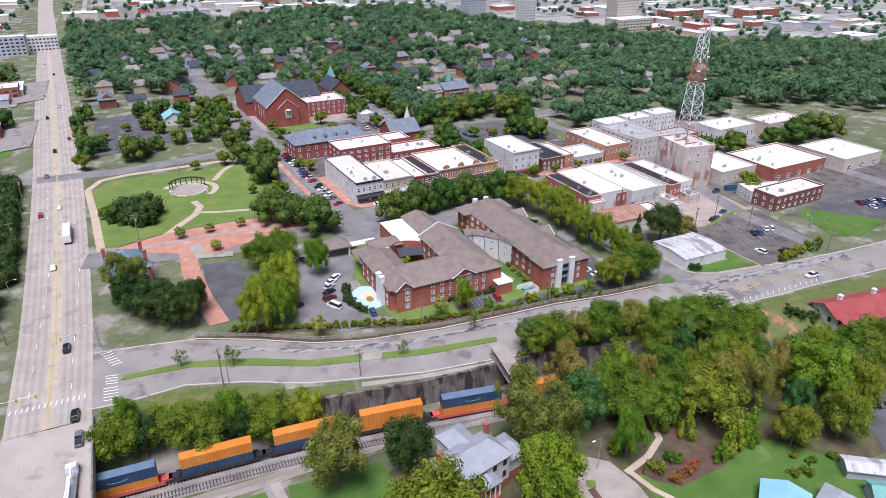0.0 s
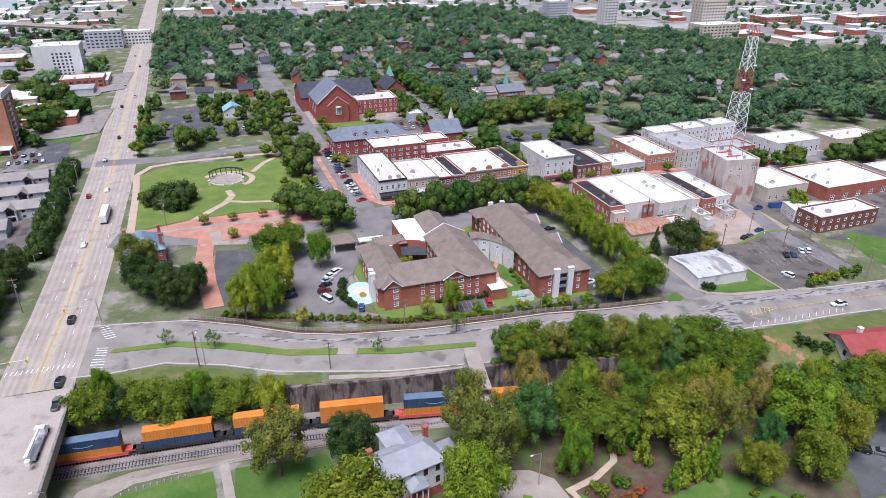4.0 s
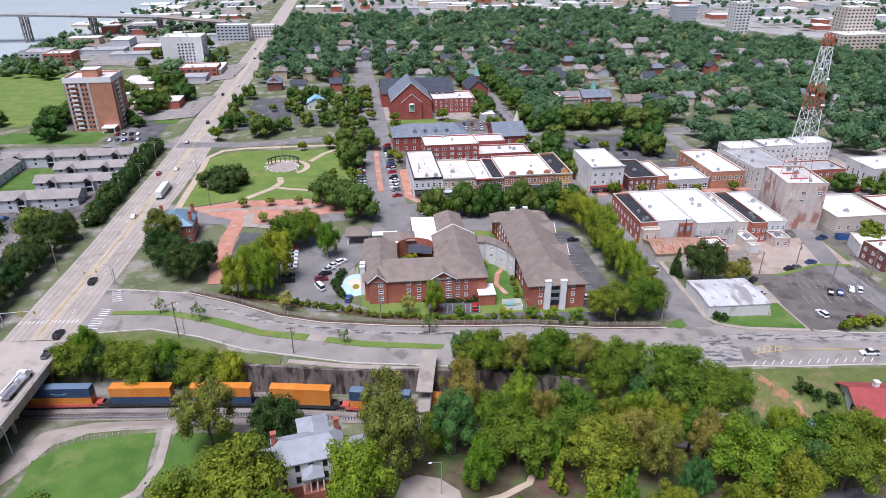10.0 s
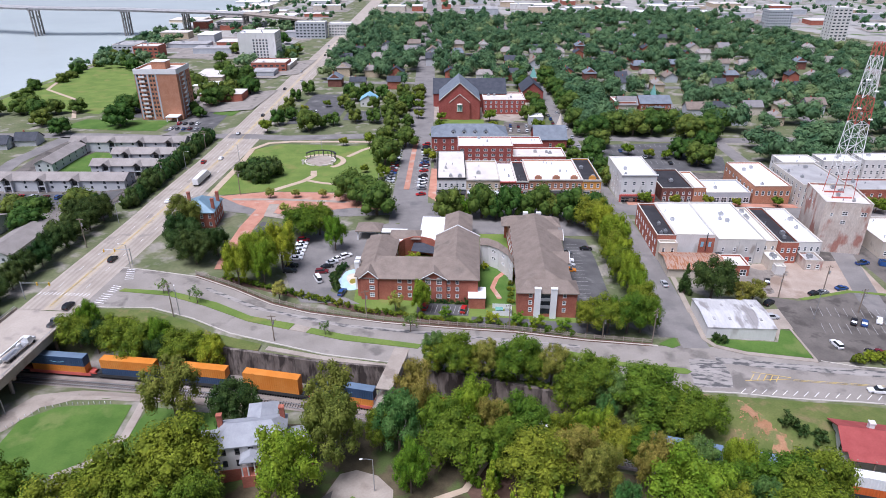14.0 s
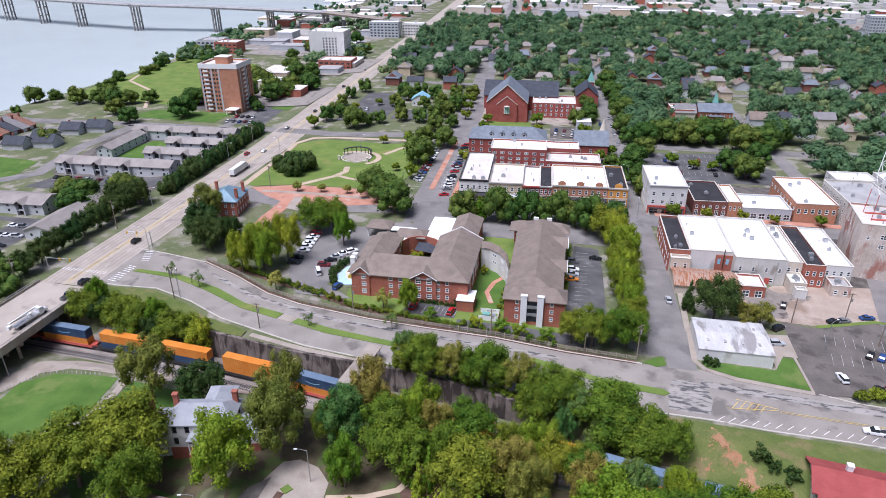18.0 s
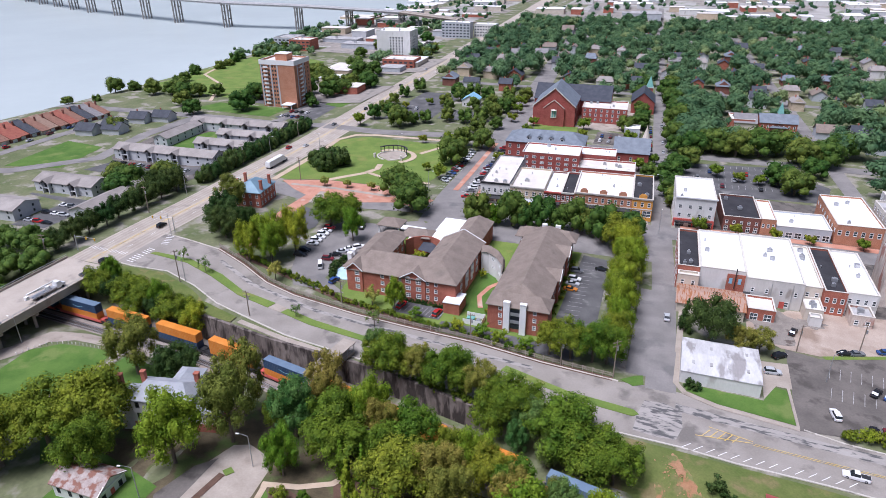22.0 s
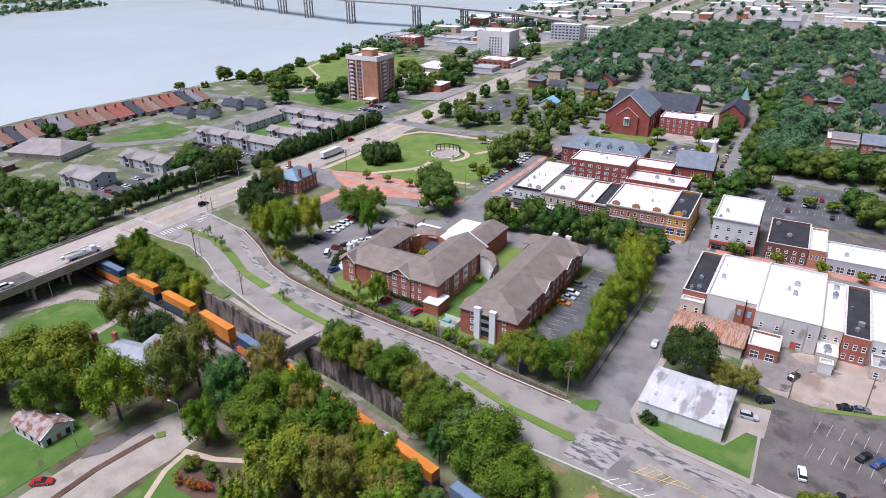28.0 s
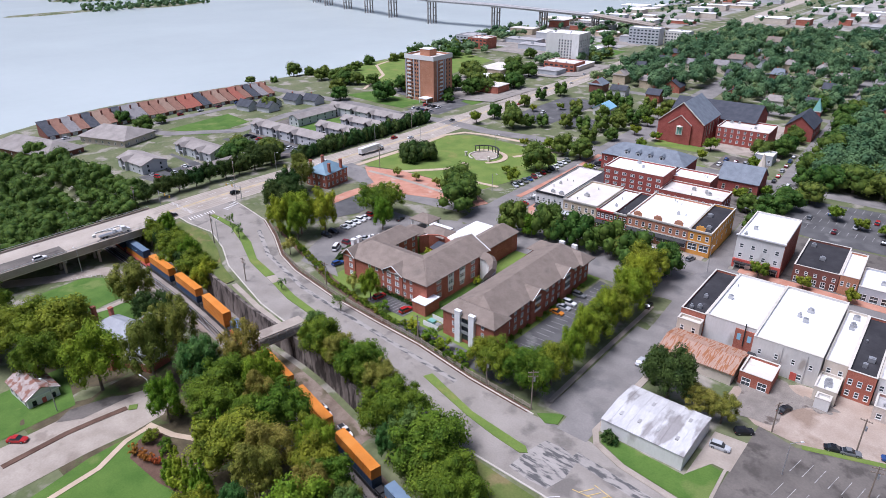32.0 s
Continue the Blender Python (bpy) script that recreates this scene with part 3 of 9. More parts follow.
drape("side_street", ribbon([(232, 145), (230, 178), (236, 206), (246, 260), (238, 366), (222, 600), (204, 860)], 4.0), 0.15, ASPHALT, label="grey asphalt side street")
drape("side_street", ribbon([(330, 120), (322, 260), (310, 500), (290, 860)], 4.5), 0.15, ASPHALT, label="grey asphalt side street")

# ---- the highway bridge over the railway ----
bridge = thing("road_bridge", "pale concrete highway bridge over the railway with low parapets", "bridge", kind="structure")
part("deck", Geo().box(-42.6, 40, 1.9, -23.4, 146.4, 3.46), CONCRETE, bridge)
part("asphalt_surface", Geo().box(-33.2, 40.2, 3.44, -23.6, 106, 3.475), WORN, bridge, "dark asphalt lanes on the deck")
for x0 in (-43.0, -23.4):
    part("parapet", Geo().box(x0, 40, 1.7, x0 + 0.4, 146.2, 4.2), PAVE, bridge)
    g = Geo()
    for i in range(27):
        g.box(x0 + 0.1, 40.5 + i * 4, 4.2, x0 + 0.25, 40.65 + i * 4, 4.8)
    g.box(x0 + 0.1, 40, 4.75, x0 + 0.25, 146, 4.85)
    part("guard_rail", g, METAL, bridge)
for i in range(5):
    part("girder", Geo().box(-41.8 + i * 4.3, 40, 0.9, -41.3 + i * 4.3, 146, 1.9), STONE, bridge)
for y in (104, 116.5, 137):
    part("pier_cap", Geo().box(-42, y - 0.6, 0.0, -24, y + 0.6, 0.95), PAVE, bridge)
    for i in range(4):
        part("pier", Geo().cyl(-40 + i * 4.7, y, -7.5, 0.0, 0.5), PAVE, bridge)

# ---- buildings ----
WINDOWS = {}


def window_meshes(w, h, trim):
    key = (round(w, 2), round(h, 2), trim.name)
    if key not in WINDOWS:
        b = 0.085
        xs = [-w / 2 - 0.06, -w / 2 + b, -0.05, 0.05, w / 2 - b, w / 2 + 0.06] if w > 1.3 else [-w / 2 - 0.06, -w / 2 + b, w / 2 - b, w / 2 + 0.06]
        zs = [-0.1, b, h / 2 - 0.05, h / 2 + 0.05, h - b, h + 0.06]
        f = Geo().lattice(xs, zs, lambda i, j: i % 2 == 0 or j % 2 == 0, -0.1, 0.09)
        p = Geo().box(-w / 2 + 0.03, 0.1, 0.03, w / 2 - 0.03, 0.14, h - 0.03)
        WINDOWS[key] = (f.mesh("window", trim), p.mesh("pane", GLASS))
    return WINDOWS[key]


def facade(g, parent, a, b, z0, z1, wins, trim=None, depth=0.16, plain=False):
    """A wall from a to b in plan (its outside to the right hand), with real openings. wins: (centre along, sill, width, height)."""
    L = math.dist(a, b)
    ux, uy = (b[0] - a[0]) / L, (b[1] - a[1]) / L
    nx, ny = uy, -ux
    trim = trim or TRIM
    us = sorted({0.0, L, *(c - w / 2 for c, s, w, h in wins), *(c + w / 2 for c, s, w, h in wins)})
    zs = sorted({z0, z1, *(s for c, s, w, h in wins), *(s + h for c, s, w, h in wins)})

    def P(u, z, back=0.0):
        return (a[0] + ux * u - nx * back, a[1] + uy * u - ny * back, z)

    for u0, u1 in zip(us, us[1:]):
        for s0, s1 in zip(zs, zs[1:]):
            um, zm = (u0 + u1) / 2, (s0 + s1) / 2
            if not any(c - w / 2 < um < c + w / 2 and s < zm < s + h for c, s, w, h in wins):
                g.poly([P(u0, s0), P(u1, s0), P(u1, s1), P(u0, s1)])
    ang = math.atan2(uy, ux)
    for c, s, w, h in wins:
        q = [(c - w / 2, s), (c + w / 2, s), (c + w / 2, s + h), (c - w / 2, s + h)]
        for i in range(4):
            (ua, sa), (ub, sb) = q[i - 1], q[i]
            g.poly([P(ua, sa), P(ua, sa, depth), P(ub, sb, depth), P(ub, sb)])
        f, p = window_meshes(w, h, trim)
        x, y, z = P(c, s, 0.06)
        o = part("window", p if plain else f, None, parent)
        o.matrix_basis = pose(x, y, z) @ Matrix.Rotation(ang, 4, "Z")
        if not plain:
            part("pane", p, None, o)


def row(L, n, w, h, sills, start=None, end=None):
    """n windows spread over a wall of length L, at each sill height."""
    a, b = (L / n / 2 if start is None else start), (L - L / n / 2 if end is None else end)
    return [(a + (b - a) * (i / (n - 1) if n > 1 else 0.5), s, w, h) for s in sills for i in range(n)]


def block(name, label, x, y, w, d, top, ang=3.6, wall=None, roof=None, sides=None, parapet=0.7, coping=None, pitched=None, base=None, cat="building", shed=0.0, group="", trim=None, over=0.5, clutter=0, plain=False):
    """A building whose near-left corner stands at x, y. sides: windows by side S E N W. pitched: (axis, rise, hip0, hip1)."""
    c, s = math.cos(radians(ang)), math.sin(radians(ang))
    pts = [(x + c * u - s * v, y + s * u + c * v) for u, v in ((0, 0), (w, 0), (w, d), (0, d), (w / 2, d / 2))]
    z = base if base is not None else sum(ground_z(*p) for p in pts) / 5
    b = thing(name, label, cat, pose(x, y, z, 0, 0, ang), group)
    wall, roof = wall or BRICK, roof or WHITEROOF
    sides = sides or {}
    g = Geo()
    eave = top
    cor = [(0, 0), (w, 0), (w, d), (0, d)]
    for i, sd in enumerate("SENW"):
        a, e = cor[i], cor[(i + 1) % 4]
        L = math.dist(a, e)
        facade(g, b, a, e, -2.5, top + (parapet if not pitched else 0), [q for spec in sides.get(sd, []) for q in row(L, *spec)], trim, plain=plain)
    if pitched:
        axis, rise, h0, h1 = pitched
        t = 0.02
        if axis == "x":
            if h0 < 0.1:
                g.poly([(t, d, top), (t, 0, top), (t, d / 2, top + rise * 0.97)])
            if h1 < 0.1:
                g.poly([(w - t, 0, top), (w - t, d, top), (w - t, d / 2, top + rise * 0.97)])
            part("roof", Geo().roof(-over, -over, w + over, d + over, top + 0.05, rise + 0.1, "x", h0, h1), roof, b)
        else:
            if h0 < 0.1:
                g.poly([(0, t, top), (w, t, top), (w / 2, t, top + rise * 0.97)])
            if h1 < 0.1:
                g.poly([(w, d - t, top), (0, d - t, top), (w / 2, d - t, top + rise * 0.97)])
            part("roof", Geo().roof(-over, -over, w + over, d + over, top + 0.05, rise + 0.1, "y", h0, h1), roof, b)
    else:
        t = 0.3
        for p, q in (((0, 0), (w, t)), ((0, d - t), (w, d)), ((0, t), (t, d - t)), ((w - t, t), (w, d - t))):
            x0, y0, x1, y1 = p[0], p[1], q[0], q[1]
            g.poly([(x0 + 0.004, y0 + 0.004, top + parapet - 0.004), (x1 - 0.004, y0 + 0.004, top + parapet - 0.004), (x1 - 0.004, y1 - 0.004, top + parapet - 0.004), (x0 + 0.004, y1 - 0.004, top + parapet - 0.004)])
        for a, e in (((t, t), (t, d - t)), ((t, d - t), (w - t, d - t)), ((w - t, d - t), (w - t, t)), ((w - t, t), (t, t))):
            g.poly([(*a, top), (*e, top), (*e, top + parapet), (*a, top + parapet)])
        r = Geo()
        n = max(1, int(d / 4))
        for i in range(n):
            v0, v1 = t + (d - 2 * t) * i / n, t + (d - 2 * t) * (i + 1) / n
            zz = [top + 0.02 + shed * (1 - q / d) for q in (v0, v1)]
            r.poly([(t, v0, zz[0]), (w - t, v0, zz[0]), (w - t, v1, zz[1]), (t, v1, zz[1])])
        part("roof", r, roof, b)
        cg = Geo()
        for x0, y0, x1, y1 in ((-0.08, -0.08, w + 0.08, 0.38), (-0.08, d - 0.38, w + 0.08, d + 0.08), (-0.08, 0.38, 0.38, d - 0.38), (w - 0.38, 0.38, w + 0.08, d - 0.38)):
            cg.box(x0, y0, top + parapet, x1, y1, top + parapet + 0.12)
        part("coping", cg, coping or STONE, b)
        rnd = random.Random(int(x * 7 + y * 13))
        for i in range(clutter):
            u, v = rnd.uniform(1.5, w - 3), rnd.uniform(1.5, d - 3)
            q = Geo()
            if rnd.random() < 0.6:
                k = rnd.uniform(0.9, 1.9)
                q.box(u, v, top + 0.15, u + k, v + k * 0.8, top + rnd.uniform(0.9, 1.4)).box(u + 0.1, v + 0.1, top, u + k - 0.1, v + k * 0.8 - 0.1, top + 0.16)
                q.cyl(u + k / 2, v + k * 0.4, top + 0.9, top + 1.5, k * 0.3)
                part("roof_unit", q, METAL, b)
            else:
                q.cyl(u, v, top, top + 0.8, 0.16).cyl(u, v, top + 0.8, top + 0.95, 0.3)
                part("roof_vent", q, METAL, b)
    part("wall", g, wall, b)
    return b


# shops along the cross street
def shop(name, label, u, w, d, top, wall, roof, n, sills, wh=(1.1, 1.9), **kw):
    c, s = math.cos(radians(3.6)), math.sin(radians(3.6))
    return block(name, label, 79.6 + c * u, 256.5 + s * u, w - 0.06, d, top, wall=wall, roof=roof, sides={"S": [(n, wh[0], wh[1], sills), (max(2, n // 2), w / max(2, n // 2) - 0.9, 2.6, [0.4])], **kw.pop("more", {})}, base=0.0, **kw)


shop("shop_building", "white and black two-storey corner shop building with cream roof", 0, 13.2, 40, 8.6, WHITEWALL, CREAMROOF, 5, [5.0], more={"W": [(9, 1.1, 1.9, [5.0]), (6, 2.2, 2.4, [0.6])]}, coping=DARKTRIM, clutter=6)
shop("shop_building", "tan brick two-storey shop building with cream flat roof", 13.2, 15, 27, 7.8, TANBRICK, CREAMROOF, 5, [4.8], clutter=3)
shop("shop_building", "narrow shop building with dark front and white roof", 28.2, 7.4, 28, 6.8, DARKBRICK, WHITEROOF, 4, [4.3], clutter=2)
shop("shop_building", "narrow red shop building with black roof", 35.6, 5.6, 28, 7.0, CHURCHBRICK, BLACKROOF, 3, [4.4], clutter=1)
shop("shop_building", "wide red brick shop building with arched parapets and white roof", 41.2, 24, 29, 7.8, ORANGEBRICK, WHITEROOF, 9, [4.8], clutter=5)
shop("shop_building", "ochre painted corner building with dark roof", 65.2, 8.4, 31, 7.6, OCHRE, BLACKROOF, 3, [4.8], more={"E": [(9, 1.0, 1.8, [4.8]), (5, 1.1, 1.8, [1.0])]}, clutter=2)
block("office_block", "four-storey red brick building with white flat roof", 87, 303, 28, 17, 11.5, wall=CHURCHBRICK, sides={"S": [(7, 1.9, 1.2, [4.2, 6.7, 9.4])], "W": [(3, 1.5, 1.2, [6.7, 9.4])]}, clutter=3)
block("office_block", "two-storey red brick annexe with white flat roof", 115, 302, 27, 15, 7.2, wall=CHURCHBRICK, roof=CREAMROOF, sides={"S": [(9, 1.1, 1.6, [1.6, 4.6])], "E": [(4, 1.1, 1.6, [1.6, 4.6])]}, clutter=4)
block("office_block", "low red brick link building with white roof", 113, 318, 18, 13, 9.0, wall=CHURCHBRICK, roof=WHITEROOF, clutter=2)
block("school_hall", "long red brick hall with grey hipped slate roof", 71, 331, 42, 20, 8.5, wall=CHURCHBRICK, roof=SLATE, pitched=("x", 4.5, 8, 8), sides={"S": [(9, 1.3, 2.0, [1.2, 5.0])], "W": [(4, 1.3, 2.0, [1.2, 5.0])]})
sh = bpy.data.objects["school_hall"]
for u in (12, 18, 24, 30):
    dm = part("dormer", Geo().box(u - 0.9, 2.2, 8.6, u + 0.9, 6.5, 10.9), TRIM, sh, "small white dormer")
    part("dormer_roof", Geo().roof(u - 1.2, 2.0, u + 1.2, 7.6, 10.9, 0.9, "y", 0, 0), SLATE, dm)
    part("dormer_window", Geo().box(u - 0.5, 2.1, 9.3, u + 0.5, 2.18, 10.6), GLASS, dm)
# the large church
block("church", "large red brick church with a steep blue-grey slate gable", 70.5, 399, 26, 31, 10.5, wall=CHURCHBRICK, roof=SLATE, pitched=("y", 11.0, 0, 0), sides={"W": [(6, 1.8, 6.0, [3.0])], "E": [(6, 1.8, 6.0, [3.0])]}, trim=STONE, over=0.35, base=0.0)
ch = bpy.data.objects["church"]
g = Geo()
for u0, u1 in ((-0.2, 13), (26.2, 13)):
    g.bar((u0, -0.3, 10.45), (u1, -0.3, 21.7), 0.34)
part("gable_coping", g, STONE, ch)
part("front_bay", Geo().prism([(6.5, -1.2), (19.5, -1.2), (19.5, 0.0), (6.5, 0.0)], -2, 9.5).poly([(6.5, -1.19, 9.5), (19.5, -1.19, 9.5), (13, -1.19, 14.5)]).poly([(6.5, -1.2, 9.5), (13, -1.2, 14.5), (13, 0.1, 14.5), (6.5, 0.1, 9.5)]).poly([(13, -1.2, 14.5), (19.5, -1.2, 9.5), (19.5, 0.1, 9.5), (13, 0.1, 14.5)]), CHURCHBRICK, ch)
part("bay_coping", Geo().bar((6.3, -1.3, 9.4), (13, -1.3, 14.7), 0.25).bar((19.7, -1.3, 9.4), (13, -1.3, 14.7), 0.25), STONE, ch)
part("window_surround", Geo().box(11.2, -1.5, 3.4, 14.8, -1.2, 8.6).cyl(13, -1.35, 8.2, 8.8, 1.7, 0.6, 12), STONE, ch)
part("great_window", Geo().box(11.8, -1.58, 4.0, 12.8, -1.5, 8.4).box(13.2, -1.58, 4.0, 14.2, -1.5, 8.4), COPPER, ch)
for u in (-0.4, 25.2):
    for v in (1, 8, 15, 22, 29):
        part("buttress", Geo().box(u, v, -2, u + 1.2, v + 1.0, 9.0), CHURCHBRICK, ch)
block("church_hall", "wide red brick church hall with dark slate roof", 64, 431.5, 50, 30, 9.5, wall=CHURCHBRICK, roof=DARKSLATE, pitched=("x", 7.5, 0, 0), sides={"S": [(3, 1.6, 4.0, [3.0])]}, trim=STONE)
block("church_annexe", "three-storey red brick church annexe with cream flat roof", 98.5, 416, 28, 22, 9.0, wall=CHURCHBRICK, roof=CREAMROOF, sides={"S": [(8, 1.2, 1.6, [1.4, 4.4, 7.2])]}, clutter=4)
# brick church with copper spire and the round-window church
block("church", "red brick church with dark slate roof beside the annexe", 126, 452, 15, 26, 7.5, wall=CHURCHBRICK, roof=DARKSLATE, pitched=("y", 6.5, 0, 0), sides={"S": [(1, 3.2, 4.0, [2.5])], "E": [(5, 1.3, 3.0, [2.0])]}, trim=STONE)
t = thing("church_tower", "square red brick tower with a green copper spire", "tower", pose(133, 479, ground_z(134, 479), 0, 0, 3.6))
part("shaft", Geo().box(0, 0, -1, 4.6, 4.6, 12.0), CHURCHBRICK, t)
part("cornice", Geo().box(-0.3, -0.3, 12.0, 4.9, 4.9, 12.6), STONE, t)
part("spire", Geo().prism([(-0.1, -0.1), (4.7, -0.1), (4.7, 4.7), (-0.1, 4.7)], 12.6, 20.0, 0.02), COPPER, t)
block("church", "old brick church with a round window and grey slate roof", 128, 338, 18, 17, 6.5, wall=CHURCHBRICK, roof=SLATE, pitched=("x", 6.0, 0, 0), sides={"S": [(3, 1.2, 2.4, [2.0])]}, trim=STONE)
t = thing("church_spire", "slender pale spire on a brick tower", "tower", pose(141, 349, ground_z(141, 349), 0, 0, 3.6))
part("shaft", Geo().box(0, 0, -1, 4.0, 4.0, 10.5), CHURCHBRICK, t)
part("cornice", Geo().box(-0.3, -0.3, 10.5, 4.3, 4.3, 11.0), STONE, t)
part("spire", Geo().prism([(2 + 2.2 * math.cos(i * math.pi / 4), 2 + 2.2 * math.sin(i * math.pi / 4)) for i in range(8)], 11.0, 18.5, 0.03), BEIGEWALL, t)
# east of the side street
block("corner_building", "three-storey white painted corner building with white roof", 161.8, 261, 15.6, 27, 12.5, wall=WHITEWALL, sides={"S": [(4, 1.3, 1.6, [5.0, 8.6]), (3, 3.6, 2.6, [0.4])], "W": [(6, 1.2, 1.5, [1.6, 5.0, 8.6])], }, clutter=2)
block("shop_building", "brown brick shop with a dark metal roof", 181, 264, 14, 26, 6.2, wall=DARKBRICK, roof=BLACKROOF, sides={"S": [(5, 1.4, 2.2, [0.6]), (5, 1.0, 1.3, [3.8])]}, clutter=2)
block("shop_building", "narrow peach painted shop building", 195.2, 264.6, 5.5, 22, 6.6, wall=ORANGEBRICK, roof=WHITEROOF, sides={"S": [(3, 0.9, 1.6, [3.6])]})
block("shop_building", "low shop with a white roof and grey awning", 201, 264.6, 20, 17, 4.6, wall=GREYWALL, roof=WHITEROOF, sides={"S": [(6, 2.4, 2.4, [0.5])]}, clutter=2)
block("shop_building", "two-storey orange brick building with white roof", 222, 265.5, 16.5, 34, 8.4, wall=ORANGEBRICK, roof=WHITEROOF, sides={"S": [(6, 1.3, 2.0, [4.8])], "W": [(8, 1.3, 1.4, [5.4])]}, clutter=3)
block("bank_building", "grey stone three-storey building with tall pilasters", 241, 262, 20, 30, 11, wall=STONE, roof=GREYROOF, sides={"S": [(6, 1.2, 2.0, [1.6, 5.0, 8.2])], "W": [(8, 1.3, 2.0, [1.6, 5.0, 8.2])]}, clutter=5)
for i in range(3):
    block("apartment_block", "white three-storey apartment row with dark windows", 246 + i * 21, 297 + i * 3, 18, 12, 10.5, wall=WHITEWALL, roof=WHITEROOF, sides={"S": [(6, 1.3, 1.6, [1.0, 4.2, 7.4])], "W": [(3, 1.3, 1.6, [1.0, 4.2, 7.4])]}, clutter=3, group="white apartment rows")
# the block of white roofs
PALEWALL = stuff("off_white_render", (0.52, 0.5, 0.465), (0.62, 0.6, 0.56), 4, 0.85, 0.1, 0.5, stain=(0.38, 0.34, 0.3), stain_size=4, stain_at=0.58, stretch=(1, 1, 0.4))
block("warehouse", "red brick building with a black tar roof", 165, 205, 7, 31, 8.2, wall=BRICK, roof=BLACKROOF, sides={"W": [(9, 1.1, 1.8, [4.6]), (6, 1.3, 2.0, [0.8])], "S": [(3, 1.0, 1.8, [1.2, 4.6])]}, ang=2, clutter=3)
block("warehouse", "white walled building with a broad white roof", 172.1, 205.5, 14.2, 31.5, 8.6, wall=WHITEWALL, roof=WHITEROOF, ang=2, clutter=2, sides={"N": [(5, 1.2, 1.8, [4.6])]})
block("warehouse", "large off-white building with a white membrane roof", 186.4, 202.5, 17, 36, 8.8, wall=PALEWALL, roof=WHITEROOF, ang=2, clutter=3, sides={"S": [(4, 0.9, 1.6, [4.6]), (2, 1.2, 1.8, [0.6])]})
block("warehouse", "narrow stained building with a white roof", 203.6, 206, 5.5, 32, 7.2, wall=BEIGEWALL, roof=WHITEROOF, ang=2, clutter=3, sides={"S": [(2, 1.0, 1.6, [4.2])]})
block("warehouse", "narrow red brick building with a black roof", 209.3, 204, 6.5, 33, 7.8, wall=BRICK, roof=BLACKROOF, ang=2, clutter=3, sides={"S": [(3, 1.0, 1.7, [1.0, 4.4])]})
block("warehouse", "narrow white painted building with a cream roof", 216, 206, 9, 32, 7.4, wall=WHITEWALL, roof=WHITEROOF, ang=2, clutter=3, sides={"S": [(4, 1.0, 1.7, [1.0, 4.4])]})
block("shed", "long shed with a rusted tin roof", 166, 189, 20, 12.5, 3.6, wall=BEIGEWALL, roof=RUSTROOF, pitched=("x", 1.5, 0, 0), ang=1, cat="shed")
block("garage", "small red brick garage with a pale roof", 187, 192, 8, 9, 3.4, wall=BRICK, roof=CREAMROOF, ang=2, sides={"S": [(2, 2.2, 2.4, [0.1])]}, cat="garage")
block("tin_shed", "low white metal shed with a weathered tin roof", 168.5, 151, 20, 16.8, 4.0, wall=WHITEWALL, roof=SHEDROOF, pitched=("x", 0.7, 0, 0), ang=0.5, cat="shed", over=0.15)
wh = bpy.data.objects["warehouse.002"]
part("back_door", Geo().box(10.6, -0.12, 0.0, 12.2, -0.01, 2.4), REDPAINT, wh, "red painted double door")
g = Geo()
for i in range(12):
    g.box(1.2 + i * 0.36, -1.5, 4.2 - i * 0.35, 1.6 + i * 0.36, -0.3, 4.28 - i * 0.35)
part("fire_stair", g.bar((1.2, -1.5, 4.2), (5.4, -1.5, 0.1), 0.08).bar((1.2, -1.5, 5.2), (5.4, -1.5, 1.1), 0.05).bar((1.2, -1.5, 0), (1.2, -1.5, 5.2), 0.06).box(-0.6, -1.5, 4.2, 1.3, -0.02, 4.32), DARKTRIM, wh, "dark steel outside stair")
part("downpipe", Geo().bar((7.6, -0.12, 0), (7.6, -0.12, 8.6), 0.09).bar((13.8, -0.12, 0), (13.8, -0.12, 8.6), 0.09), METAL, wh)
wh = bpy.data.objects["warehouse.001"]
part("brick_bay", Geo().box(8.6, -0.25, -1.5, 14.2, -0.01, 8.0), BRICK, wh, "red brick part of the back wall")
for u in (9.8, 12.6):
    part("blue_window", Geo().box(u - 0.5, -0.33, 4.6, u + 0.5, -0.255, 6.6), TEALROOF, wh, "boarded window in pale blue")
part("flue", Geo().cyl(11.2, -0.5, 3, 10.4, 0.16, k=8), DARKTRIM, wh)
block("lean_to", "grey rendered annexe below the black roof", 165.4, 201.8, 6.6, 3.0, 6.4, wall=BEIGEWALL, roof=CREAMROOF, ang=2, sides={"S": [(2, 1.0, 1.8, [3.4])]}, cat="annexe")
block("lean_to", "low pale annexe with a cluttered white roof", 203.8, 197.6, 5.2, 8.2, 3.6, wall=BEIGEWALL, roof=WHITEROOF, ang=2, clutter=5, sides={"S": [(1, 2.6, 2.2, [0.1])]}, cat="annexe")
block("lean_to", "small white shed against the brick back wall", 205, 194.4, 3.4, 2.8, 2.6, wall=WHITEWALL, roof=CREAMROOF, ang=2, cat="shed")
block("lean_to", "low stained annexe behind the shops", 217, 199, 6.2, 6.8, 3.4, wall=STAINEDWALL, roof=GREYROOF, ang=2, clutter=2, sides={"S": [(2, 1.2, 1.6, [0.8])]}, cat="annexe")
cb = bpy.data.objects["corner_building"]
part("red_fascia", Geo().box(-0.18, -0.2, 3.3, 15.8, -0.01, 4.1), REDPAINT, cb, "dark red painted shopfront fascia")
